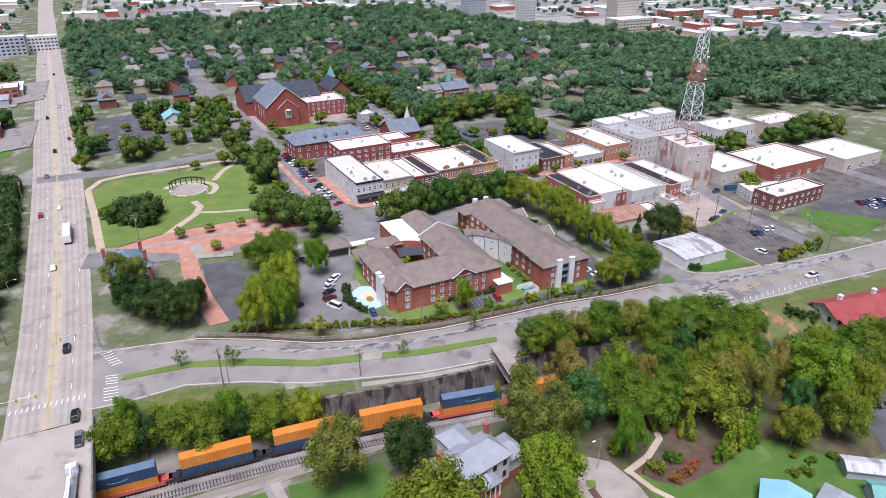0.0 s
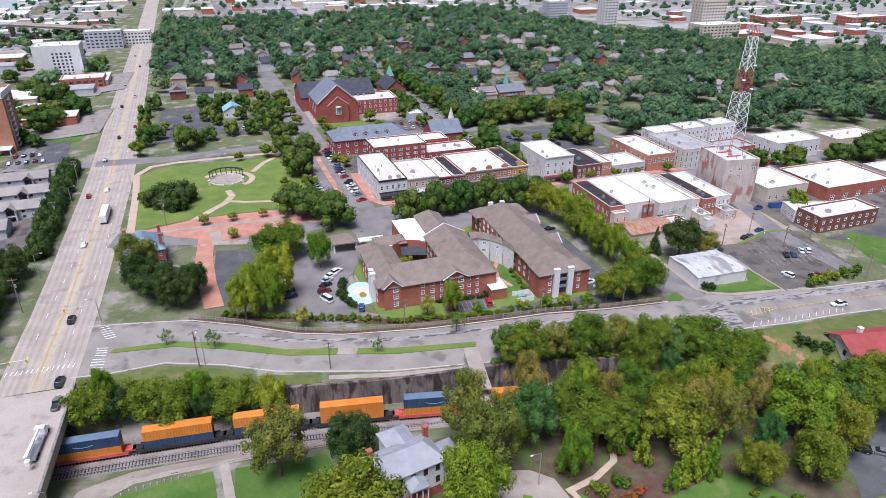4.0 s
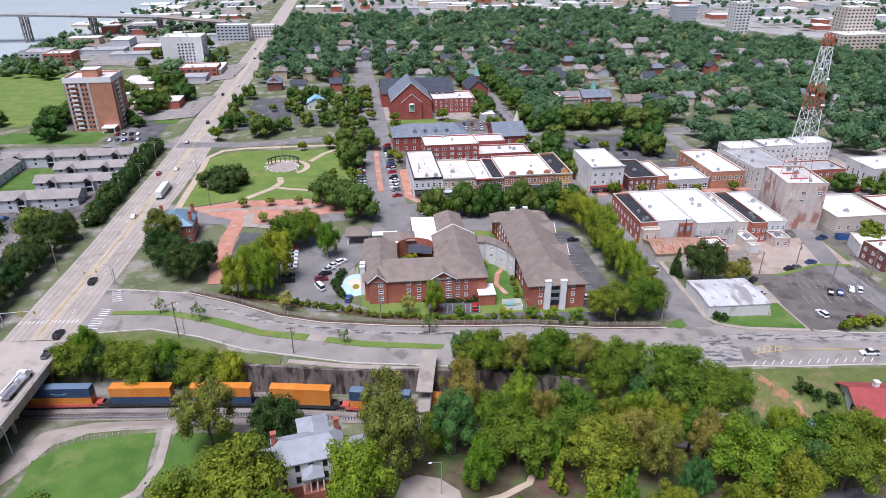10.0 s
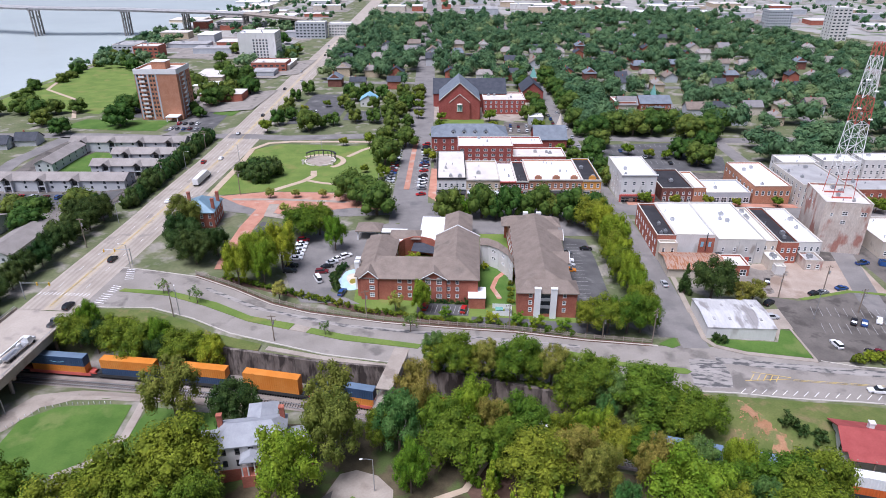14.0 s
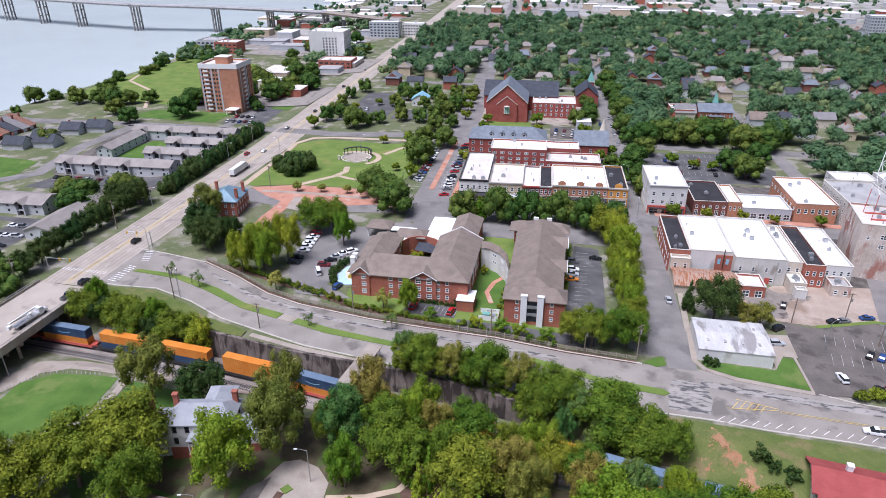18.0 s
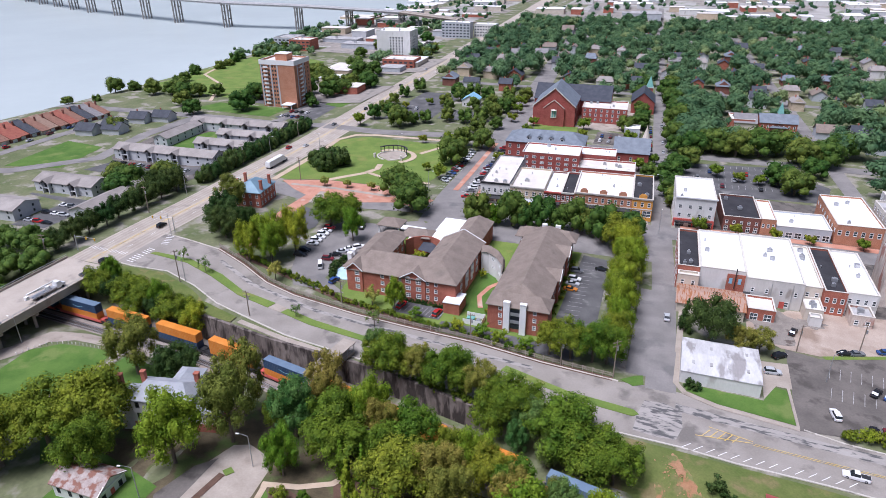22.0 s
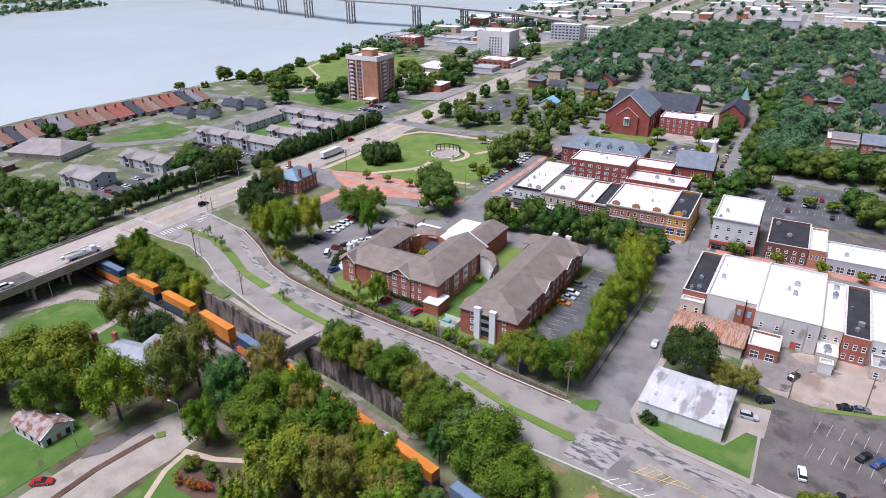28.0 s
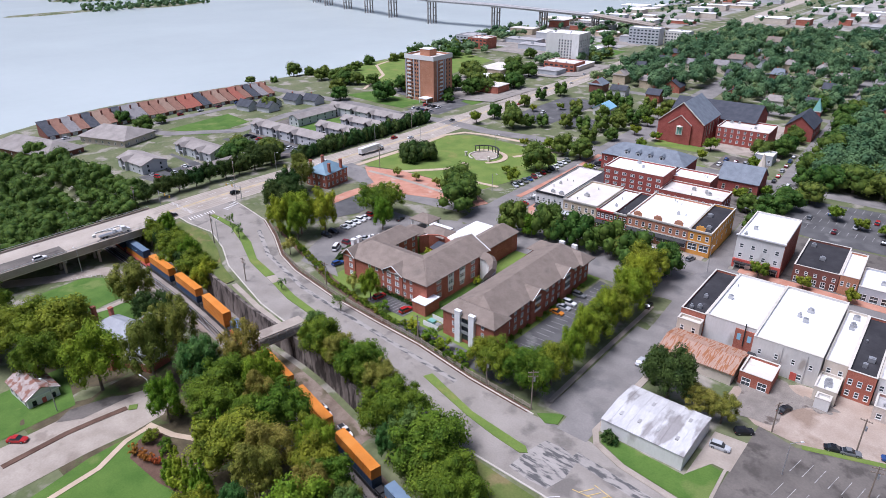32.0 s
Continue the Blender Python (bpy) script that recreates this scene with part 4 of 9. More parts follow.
part("red_pier", Geo().box(-0.18, -0.2, 0, 0.6, -0.01, 3.3).box(15.0, -0.2, 0, 15.8, -0.01, 3.3).box(7.2, -0.2, 0, 7.8, -0.01, 3.3), REDPAINT, cb)
part("east_wall_cladding", Geo().box(15.61, 0.1, 0, 15.72, 26.9, 12.4), BRICK, cb, "bare red brick side wall")
ts = bpy.data.objects["tin_shed"]
for v in (3.6, 11.4):
    for u in (3.0, 7.6, 12.2, 16.8):
        z = 4.13 + 0.8 * (v + 0.15) / 8.55 if v < 8 else 4.13 + 0.8 * (16.8 - v - 1.4) / 8.55
        part("roof_panel", Geo().box(u - 0.35, v, z - 0.05, u + 0.35, v + 1.5, z + 0.12), GREYROOF, ts, "weathered grey roof panel")
for i in range(1, 10):
    part("roof_seam", Geo().bar((i * 2.0, 0.1, 4.16), (i * 2.0, 8.4, 4.9), 0.03).bar((i * 2.0, 8.4, 4.9), (i * 2.0, 16.7, 4.16), 0.03), SHEDROOF, ts)
ue = thing("utility_enclosure", "white fenced yard with a green utility box", "enclosure", pose(104.5, 157.6, ground_z(104.5, 158)))
for x0, y0, x1, y1 in ((0, 0, 6, 0.1), (0, 4.4, 6, 4.5), (5.9, 0.1, 6, 4.4)):
    part("fence_panel", Geo().box(x0, y0, -0.3, x1, y1, 1.7), TRIM, ue)
part("utility_box", Geo().box(1.0, 1.0, 0.0, 3.2, 2.6, 1.5).box(0.9, 0.9, 1.5, 3.3, 2.7, 1.6), COPPER, ue, "dull green utility box")
part("cooling_unit", Geo().box(3.9, 1.0, 0.0, 5.2, 2.4, 1.3).cyl(4.55, 1.7, 1.3, 1.4, 0.5, k=12), METAL, ue)
# tower block and mast
block("tower_block", "tall weathered concrete block with red stains and few windows", 227.6, 216, 16.4, 21, 19.8, ang=-6, wall=STAINEDWALL, roof=CREAMROOF, sides={"S": [(2, 1.9, 1.6, [15.4], 7.5, 14), (1, 1.7, 1.4, [12.0], 7.5, 7.5), (1, 0.9, 1.2, [15.0], 3.0, 3.0)], "W": [(2, 0.9, 1.2, [15.4], 6, 9)], "E": [(3, 1.6, 1.5, [11.5, 15])]}, clutter=6)
# further east
block("shop_building", "low white building with blue trim and a flat white roof", 245, 190, 20, 11, 4.5, ang=-16, wall=WHITEWALL, sides={"W": [(4, 1.6, 1.6, [1.0])]}, clutter=2)
block("office_block", "two-storey brown brick building with blue awnings", 246, 177.5, 32, 12, 6.5, ang=3, wall=DARKBRICK, roof=CREAMROOF, sides={"W": [(3, 1.3, 1.4, [0.9, 4.0])], "S": [(8, 1.3, 1.4, [0.9, 4.0])]}, clutter=3)
block("warehouse", "wide red brick warehouse with a white roof", 277, 205, 40, 29, 6.0, ang=3, wall=BRICK, clutter=7, sides={"S": [(5, 2.4, 2.4, [0.3])]})
block("warehouse", "wide beige warehouse with a white roof", 322, 200, 32, 27, 6.2, ang=3, wall=BEIGEWALL, clutter=3, sides={"S": [(3, 3.0, 3.0, [0.1])]})
block("office_block", "beige flat-roofed building beside the concrete block", 250, 212, 24, 24, 6.0, ang=3, wall=BEIGEWALL, roof=WHITEROOF, sides={"S": [(6, 1.3, 1.6, [1.2])]}, clutter=3)
block("school_building", "white two-storey building with tall windows", 300, 262, 30, 18, 9, wall=WHITEWALL, roof=WHITEROOF, sides={"W": [(5, 1.2, 3.0, [3.0])], "S": [(8, 1.2, 3.0, [3.0])]}, clutter=3)
block("office_block", "long red brick building beneath trees", 262, 268, 30, 14, 7, wall=BRICK, roof=GREYROOF, sides={"S": [(8, 1.2, 1.5, [1.2, 4.2])]}, clutter=3)
block("office_block", "tan building with a flat roof", 340, 262, 34, 16, 8, wall=TANBRICK, roof=CREAMROOF, sides={"S": [(8, 1.2, 1.6, [1.2, 4.4])]}, clutter=3)
# behind the trees, north-east
block("chapel_hall", "low brick hall with a white roof", 188, 430, 14, 16, 7, wall=BRICK, sides={"S": [(4, 1.2, 1.5, [1.2])]}, clutter=1)
block("chapel", "brick chapel with a blue-grey gabled roof", 205, 431, 21, 15, 7, wall=BRICK, roof=SLATE, pitched=("x", 4.0, 0, 0), sides={"S": [(7, 1.0, 1.5, [1.0, 4.0])]})
t = thing("chapel_spire", "small tower with a slender green copper spire", "tower", pose(216, 449, ground_z(216, 449), 0, 0, 3.6))
part("shaft", Geo().box(0, 0, -1, 3.2, 3.2, 9.0), BRICK, t)
part("spire", Geo().prism([(-0.2, -0.2), (3.4, -0.2), (3.4, 3.4), (-0.2, 3.4)], 9.0, 16.0, 0.03), COPPER, t)
block("house", "small shop with a dark mansard roof", 128, 392, 9, 10, 4.4, wall=GREYWALL, roof=WHITEROOF, sides={"S": [(3, 1.2, 1.4, [1.2])]}, cat="house")

# the blue-roofed brick house by the plaza
bh = block("brick_house", "two-storey red brick house with a blue-grey hipped roof", -18, 211, 12.5, 14.5, 6.8, ang=8, wall=BRICK, roof=BLUEROOF, pitched=("y", 3.6, 5.5, 5.5), sides={"S": [(4, 1.0, 1.7, [1.0, 4.3])], "E": [(5, 1.0, 1.7, [1.0, 4.3])], "W": [(5, 1.0, 1.7, [1.0, 4.3])]}, cat="house")
for u, v in ((0.6, 3), (0.6, 11), (11.9, 3), (11.9, 11)):
    part("chimney", Geo().box(u - 0.55, v - 0.5, 4, u + 0.55, v + 0.5, 11.2).box(u - 0.65, v - 0.6, 11.2, u + 0.65, v + 0.6, 11.5), BRICK, bh)
block("house", "small house with a light blue metal roof", 14, 425, 11, 12, 4.5, wall=WHITEWALL, roof=TEALROOF, pitched=("y", 3.4, 0, 0), sides={"S": [(3, 1.1, 1.4, [1.2])]}, cat="house")

# high-rise and mid-rise by the river
hr = block("high_rise", plain=True, label="eleven-storey brick apartment tower with white balconies", x=-123, y=388, w=27, d=22, top=31, ang=3, wall=ORANGEBRICK, roof=CREAMROOF, base=-2.2, sides={"S": [(3, 1.3, 1.5, [2.0 + 2.8 * i for i in range(10)], 2.0, 7.0), (2, 1.3, 1.5, [2.0 + 2.8 * i for i in range(10)], 10.0, 12.0)], "E": [(2, 1.3, 1.5, [2.0 + 2.8 * i for i in range(10)], 15.0, 19.0)]}, parapet=1.2, coping=TRIM)
for i in range(10):
    z = 2.0 + 2.8 * i
    part("balcony", Geo().box(3.2, -1.3, z - 0.2, 6.6, 0, z).box(3.2, -1.3, z, 6.6, -1.2, z + 1.1), TRIM, hr)
    part("balcony", Geo().box(26.9, 6.0, z - 0.2, 28.2, 9.4, z).box(28.1, 6.0, z, 28.2, 9.4, z + 1.1), TRIM, hr)
part("top_band", Geo().box(-0.25, -0.25, 29.2, 27.25, -0.02, 32.4).box(27.02, -0.25, 29.2, 27.25, 22.25, 32.4), TRIM, hr, "white band below the roof")
for u in (0.5, 8.0, 13.2):
    part("window_strip", Geo().box(u, -0.12, 0.5, u + 1.0, -0.02, 29.1), GREYWALL, hr, "grey vertical panel strip")
for v in (3.6, 11.2, 13.2):
    part("window_strip", Geo().box(27.02, v, 0.5, 27.12, v + 1.1, 29.1), GREYWALL, hr)
part("entrance_canopy", Geo().box(18, -7, 3.0, 26, 0, 3.6).box(18.4, -6.6, 0, 18.9, -6.1, 3.0).box(25.1, -6.6, 0, 25.6, -6.1, 3.0), TRIM, hr)
part("penthouse", Geo().box(9, 7, 31, 18, 15, 35.5), ORANGEBRICK, hr)
part("penthouse_roof", Geo().box(8.7, 6.7, 35.5, 18.3, 15.3, 35.9), TRIM, hr)
block("mid_rise", plain=True, label="white eight-storey slab block", x=-128, y=588, w=34, d=24, top=24, ang=4, wall=WHITEWALL, roof=WHITEROOF, base=0.0, sides={"S": [(5, 1.6, 1.6, [2.0 + 2.6 * i for i in range(7)], 14, 26)], "E": [(6, 1.6, 1.4, [2.0 + 2.6 * i for i in range(7)])]}, clutter=4)

# ---- the red brick inn ----
inn = thing("inn", "three-storey red brick inn with taupe shingle roofs round a courtyard", "hotel", pose(64.5, 164, 0.9, 0, 0, 1.2))
EAVE, RISE = 7.8, 4.1
SILL = [0.9, 3.5, 6.0]
g = Geo()


def inn_wall(a, b, wins, g=g, top=EAVE, owner=inn):
    facade(g, owner, a, b, -2.0, top, wins)


# front range, east leg, west leg
inn_wall((0, 0), (35.2, 0), row(35.2, 3, 1.2, 1.4, SILL, 10, 16.5) + row(35.2, 2, 1.0, 1.4, SILL, 25.8, 28.6))
inn_wall((35.2, 0), (35.2, 31), row(31, 4, 2.2, 1.6, SILL, 6, 24))
inn_wall((35.2, 31), (20.5, 31), [])
inn_wall((20.5, 31), (20.5, 15), row(16, 4, 1.3, 1.4, SILL))
inn_wall((20.5, 15), (6.5, 15), row(14, 4, 1.3, 1.4, SILL))
inn_wall((6.5, 15), (6.5, 28), row(13, 3, 1.3, 1.4, SILL))
inn_wall((6.5, 28), (-4.0, 28), [])
inn_wall((-4.0, 28), (-4.0, 2), row(26, 6, 1.1, 1.4, SILL))
inn_wall((-4.0, 2), (0, 0), [])
part("wall", g, BRICK, inn)
part("front_roof", Geo().roof(-3.5, -0.6, 35.8, 15.6, EAVE, RISE, "x", 7.5, 7.5), SHINGLE, inn)
part("east_roof", Geo().roof(19.9, -0.6, 35.8, 33, EAVE, RISE + 0.02, "y", 7.5, 0), SHINGLE, inn)
part("west_roof", Geo().roof(-4.7, 0.5, 7.1, 28.8, EAVE, RISE - 0.9, "y", 5.0, 4.0), SHINGLE, inn)
for u, w in ((0.2, 5.5), (21.0, 8.2)):
    q = Geo().poly([(u - w / 2, -0.34, EAVE), (u + w / 2, -0.34, EAVE), (u, -0.34, EAVE + 2.4)])
    facade(q, inn, (u - w / 2, -0.35), (u + w / 2, -0.35), -1.5, EAVE, row(w, 2, 1.7, 1.5, SILL, w / 2 - 1.8, w / 2 + 1.8) if w > 6 else row(w, 1, 1.5, 1.5, SILL, w / 2 + 0.9, w / 2 + 0.9))
    q.poly([(u - w / 2, 0, -1.5), (u - w / 2, -0.35, -1.5), (u - w / 2, -0.35, EAVE), (u - w / 2, 0, EAVE)]).poly([(u + w / 2, -0.35, -1.5), (u + w / 2, 0, -1.5), (u + w / 2, 0, EAVE), (u + w / 2, -0.35, EAVE)])
    part("gable_wall", q, BRICK, inn)
    part("gable_roof", Geo().roof(u - w / 2 - 0.4, -0.9, u + w / 2 + 0.4, 6.5, EAVE + 0.02, 2.7, "y", 0, 0), SHINGLE, inn)
    part("gable_trim", Geo().bar((u - w / 2 - 0.4, -0.95, EAVE), (u, -0.95, EAVE + 2.7), 0.14).bar((u + w / 2 + 0.4, -0.95, EAVE), (u, -0.95, EAVE + 2.7), 0.14), TRIM, inn)
for u in (19.2, 22.8):
    part("arched_head", Geo().poly([(u + 1.0 * math.cos(i * math.pi / 10), -0.42, 7.55 + 0.95 * math.sin(i * math.pi / 10)) for i in range(11)]).box(u - 1.0, -0.42, 7.35, u + 1.0, -0.36, 7.55), TRIM, inn)
for v in (6, 8.6):
    part("chimney", Geo().box(-5.4, v, -1.5, -3.9, v + 1.5, 9.8).box(-5.5, v - 0.1, 9.8, -3.8, v + 1.6, 10.1), TRIM, inn)
# flat-roofed public rooms to the north
LOBBY = [(6.5, 29), (8.2, 32.4), (11.5, 34.6), (15, 34.6), (18.4, 33), (20.5, 30.5), (21, 33.4), (32.5, 33.4), (32.5, 55), (13.5, 55), (13.5, 41.5), (6, 38)]
g = Geo().prism(LOBBY, -1.5, 5.6)
part("lobby_wall", g, BRICK, inn)
part("lobby_roof", Geo().prism([(u * 0.995 + 0.08, v * 0.995 + 0.2) for u, v in LOBBY], 5.6, 5.75), WHITEROOF, inn)
g = Geo()
for a, b in zip(LOBBY[:5], LOBBY[1:6]):
    L = math.dist(a, b)
    nx, ny = (b[1] - a[1]) / L * 0.3, -(b[0] - a[0]) / L * 0.3
    g.prism([(a[0] + nx, a[1] + ny), (b[0] + nx, b[1] + ny), b, a], -1.5, 6.5)
part("courtyard_parapet", g, BRICK, inn)
part("courtyard_awning", Geo().poly([(11, 29.5, 3.0), (19.6, 27.5, 3.0), (20.2, 30.2, 4.2), (15, 34.2, 4.2), (11.6, 34.2, 4.2)]), DARKSLATE, inn, "dark awning roof in the courtyard")
part("gable_end", Geo().poly([(35.6, 32.9, EAVE), (20.1, 32.9, EAVE), (27.85, 32.9, EAVE + RISE)]), BRICK, inn)
part("gable_coping", Geo().bar((19.7, 33.0, EAVE), (27.85, 33.0, EAVE + RISE + 0.12), 0.22).bar((36.0, 33.0, EAVE), (27.85, 33.0, EAVE + RISE + 0.12), 0.22), TRIM, inn)
for v in (12, 18):
    for z in (2.45, 5.05):
        part("white_bay", Geo().box(35.21, v - 1.5, z, 35.42, v + 1.5, z + 0.95).box(35.21, v - 1.5, z + 0.95, 35.42, v - 1.2, z + 2.5).box(35.21, v + 1.2, z + 0.95, 35.42, v + 1.5, z + 2.5), TRIM, inn, "white painted bay between the windows")
part("west_link_roof", Geo().roof(2.5, 33.5, 14.2, 41.8, 5.8, 1.7, "x", 2.5, 2.5), SHINGLE, inn)
part("north_gable_roof", Geo().roof(22.5, 33, 33.2, 55.5, 6.4, 3.2, "y", 0, 3), SHINGLE, inn)
part("north_wall", Geo().box(23.2, 33.5, -1.5, 32.8, 54.6, 6.4), BRICK, inn)
part("lobby_slope", Geo().roof(-4.7, 25.5, 5.2, 37, 5.6, 2.2, "y", 3, 3.5), SHINGLE, inn)
# porte-cochere
g = Geo()
for u, v in ((-11.0, 44.5), (-2.7, 44.5), (-11.0, 51), (-2.7, 51)):
    part("column", Geo().box(u - 0.3, v - 0.3, -1, u + 0.3, v + 0.3, 3.4), TRIM, inn)
part("canopy_beam", Geo().box(-11.5, 44, 3.4, -2.2, 51.5, 4.0), TRIM, inn)
part("canopy_roof", Geo().roof(-11.9, 43.6, -1.8, 51.9, 4.0, 2.2, "x", 3.8, 3.8), SHINGLE, inn)
part("walkway_roof", Geo().box(-1.8, 44, 3.3, 8, 47.4, 3.7), TRIM, inn)
part("utility_block", Geo().box(32.3, -3.6, -1.5, 37.6, 3.2, 3.0), BRICK, inn)
part("utility_roof", Geo().box(32.1, -3.8, 3.0, 37.8, 3.4, 3.3), WHITEROOF, inn)
# curved white link
g = Geo()
arc = [(36, 31), (39, 30.5), (42.5, 27.5), (45.5, 22.5), (47, 16)]
for a, b in zip(arc, arc[1:]):
    facade(g, inn, (a[0] + 0.0, a[1] - 4.0), (b[0], b[1] - 3.6), -2, 7.4, row(math.dist(a, b), 1, 1.6, 1.0, [2.2, 5.0]) if a[0] > 37 else [])
    g.poly([(a[0], a[1], -2), (b[0], b[1], -2), (b[0], b[1], 7.4), (a[0], a[1], 7.4)][::-1])
part("link_wall", g, WHITEWALL, inn)
g = Geo()
for a, b in zip(arc, arc[1:]):
    g.poly([(a[0], a[1] - 4.5, 7.4), (b[0], b[1] - 4.1, 7.4), (b[0], b[1] - 1.8, 9.0), (a[0], a[1] - 2, 9.0)])
    g.poly([(a[0], a[1] - 2, 9.0), (b[0], b[1] - 1.8, 9.0), (b[0], b[1] + 0.4, 7.4), (a[0], a[1] + 0.4, 7.4)])
part("link_roof", g, SHINGLE, inn)

# the long east wing is joined to the inn by the link
wing = thing("inn_wing", "long three-storey red brick wing with a taupe shingle roof", "hotel", pose(112.2, 158.2, 0.6, 0, 0, 1.2))
g = Geo()
inn_wall((0, 0), (18.3, 0), row(18.3, 2, 1.0, 1.4, SILL, 3.9, 3.9)[::2] + row(18.3, 2, 1.0, 1.4, SILL, 14.4, 14.4)[::2], g, EAVE, wing)
inn_wall((18.3, 0), (18.3, 7.5), [], g, EAVE, wing)
inn_wall((17.0, 7.5), (17.0, 57.5), row(50, 14, 1.3, 1.4, SILL), g, EAVE, wing)
inn_wall((17.0, 57.5), (-2.0, 57.5), row(19, 4, 1.2, 1.4, SILL), g, EAVE, wing)
inn_wall((-1.0, 57.5), (1.2, 7.5), row(50, 13, 1.4, 1.4, SILL), g, EAVE, wing)
inn_wall((0, 7.5), (0, 0), [], g, EAVE, wing)
part("wall", g, BRICK, wing)
part("main_roof", Geo().roof(-0.3, 3, 17.6, 58.2, EAVE, RISE, "y", 5, 5), SHINGLE, wing)
part("end_roof", Geo().roof(-0.6, -0.6, 18.9, 8.2, EAVE - 0.02, 2.6, "x", 3.6, 3.6), SHINGLE, wing)
part("far_end_roof", Geo().roof(-3.4, 50, 18.9, 58.4, EAVE - 0.02, 2.6, "x", 3.6, 3.6), SHINGLE, wing)
for v in (24, 42):
    part("dormer_roof", Geo().roof(10, v - 4, 18.4, v + 4, EAVE + 0.02, 2.4, "x", 3.0, 0), SHINGLE, wing)
    part("dormer_wall", Geo().box(16.9, v - 3.5, -1.5, 17.7, v + 3.5, EAVE).poly([(17.7, v - 3.5, EAVE), (17.7, v + 3.5, EAVE), (17.7, v, EAVE + 2.1)]), BRICK, wing)
    part("gable_trim", Geo().bar((18.45, v - 4.1, EAVE), (18.45, v, EAVE + 2.45), 0.13).bar((18.45, v + 4.1, EAVE), (18.45, v, EAVE + 2.45), 0.13), TRIM, wing)
    part("white_bay", Geo().box(17.71, v - 1.6, 2.4, 17.86, v + 1.6, 3.3).box(17.71, v - 1.6, 5.0, 17.86, v + 1.6, 5.9).box(17.71, v - 1.6, 7.3, 17.86, v + 1.6, 7.75), TRIM, wing, "white painted bay")
    part("bay_window", Geo().box(17.71, v - 1.4, 3.3, 17.8, v + 1.4, 5.0).box(17.71, v - 1.4, 5.9, 17.8, v + 1.4, 7.3), GLASS, wing)
for u in (6.0, 11.0):
    part("chimney", Geo().box(u - 0.95, -1.0, -1.2, u + 0.95, 0.1, 9.3).box(u - 1.05, -1.1, 9.3, u + 1.05, 0.2, 9.6), TRIM, wing)
    part("chimney", Geo().box(u - 0.95, 57.4, -1.2, u + 0.95, 58.6, 10.3), TRIM, wing)
for z in (2.5, 5.1):
    part("balcony", Geo().box(7.0, -0.7, z, 10.0, -0.02, z + 0.18).box(7.0, -0.7, z + 0.18, 10.0, -0.62, z + 1.1), METAL, wing)
part("balcony_recess", Geo().box(7.0, -0.02, 0.2, 10.0, 0.02, 7.5), GLASS, wing)

# ---- mast on the tower block ----
mast = thing("radio_mast", "tall lattice radio mast painted in red and white bands", "mast", pose(236, 225, -2.5 + 19.8))
W0, W1, HM = 3.9, 1.25, 56.5
N = 12
for i in range(N):
    z0, z1 = HM * i / N, HM * (i + 1) / N
    a, b = W0 + (W1 - W0) * i / N, W0 + (W1 - W0) * (i + 1) / N
    c0 = [(-a, -a, z0), (a, -a, z0), (a, a, z0), (-a, a, z0)]
    c1 = [(-b, -b, z1), (b, -b, z1), (b, b, z1), (-b, b, z1)]
    paint = REDPAINT if i in (0, 1, 6, 7, 11) else TRIM
    for k in range(4):
        part("leg", Geo().bar(c0[k], c1[k], 0.17 if i > 2 else 0.13), paint, mast)
        if i < 2:
            continue
        part("brace", Geo().bar(c0[k], c1[(k + 1) % 4], 0.085), paint, mast)
        part("brace", Geo().bar(c0[(k + 1) % 4], c1[k], 0.085), paint, mast)
        part("girt", Geo().bar(c1[k], c1[(k + 1) % 4], 0.085), paint, mast)
for k, (x, z) in enumerate(((2.6, 30), (-2.4, 34), (2.0, 40), (-1.9, 44))):
    part("dish", Geo().cyl(x, -2.4, z, z + 0.35, 0.8, 0.6, 14), TRIM, mast)
for v in (-3.4, 2.8):
    part("base_beam", Geo().box(-3.6, v, 0, 3.6, v + 0.6, 0.5), REDPAINT, mast)

# ---- shopfront details: cornices, awnings, raised parapets ----
def front(u0, u1, top, colour, awning=None, cornice=STONE, bumps=()):
    c, s = math.cos(radians(3.6)), math.sin(radians(3.6))
    x, y = 79.6 + c * u0, 256.5 + s * u0
    near = min((o for o in bpy.data.objects if o.name.startswith("shop_building") and o.parent is None), key=lambda o: math.dist(o.location[:2], (x, y)))
    w = u1 - u0 - 0.06
    part("cornice", Geo().box(0.0, -0.45, top - 0.1, w, -0.01, top + 0.35).box(0.0, -0.3, top - 0.5, w, -0.01, top - 0.12), cornice, near)
    part("string_course", Geo().box(0.0, -0.2, 3.5, w, -0.01, 3.9), cornice, near)
    if awning:
        part("awning", Geo().poly([(0.3, -1.9, 2.7), (w - 0.3, -1.9, 2.7), (w - 0.3, -0.02, 3.4), (0.3, -0.02, 3.4)]).poly([(0.3, -1.9, 2.65), (0.3, -0.02, 3.35), (w - 0.3, -0.02, 3.35), (w - 0.3, -1.9, 2.65)]).poly([(0.3, -1.9, 2.4), (w - 0.3, -1.9, 2.4), (w - 0.3, -1.9, 2.7), (0.3, -1.9, 2.7)]), awning, near)
    for b in bumps:
        part("raised_parapet", Geo().box(b - 1.6, -0.12, top + 0.3, b + 1.6, 0.35, top + 1.6).prism([(b - 1.2, -0.12), (b + 1.2, -0.12), (b + 1.2, 0.35), (b - 1.2, 0.35)], top + 1.6, top + 2.2, 0.6), colour, near)


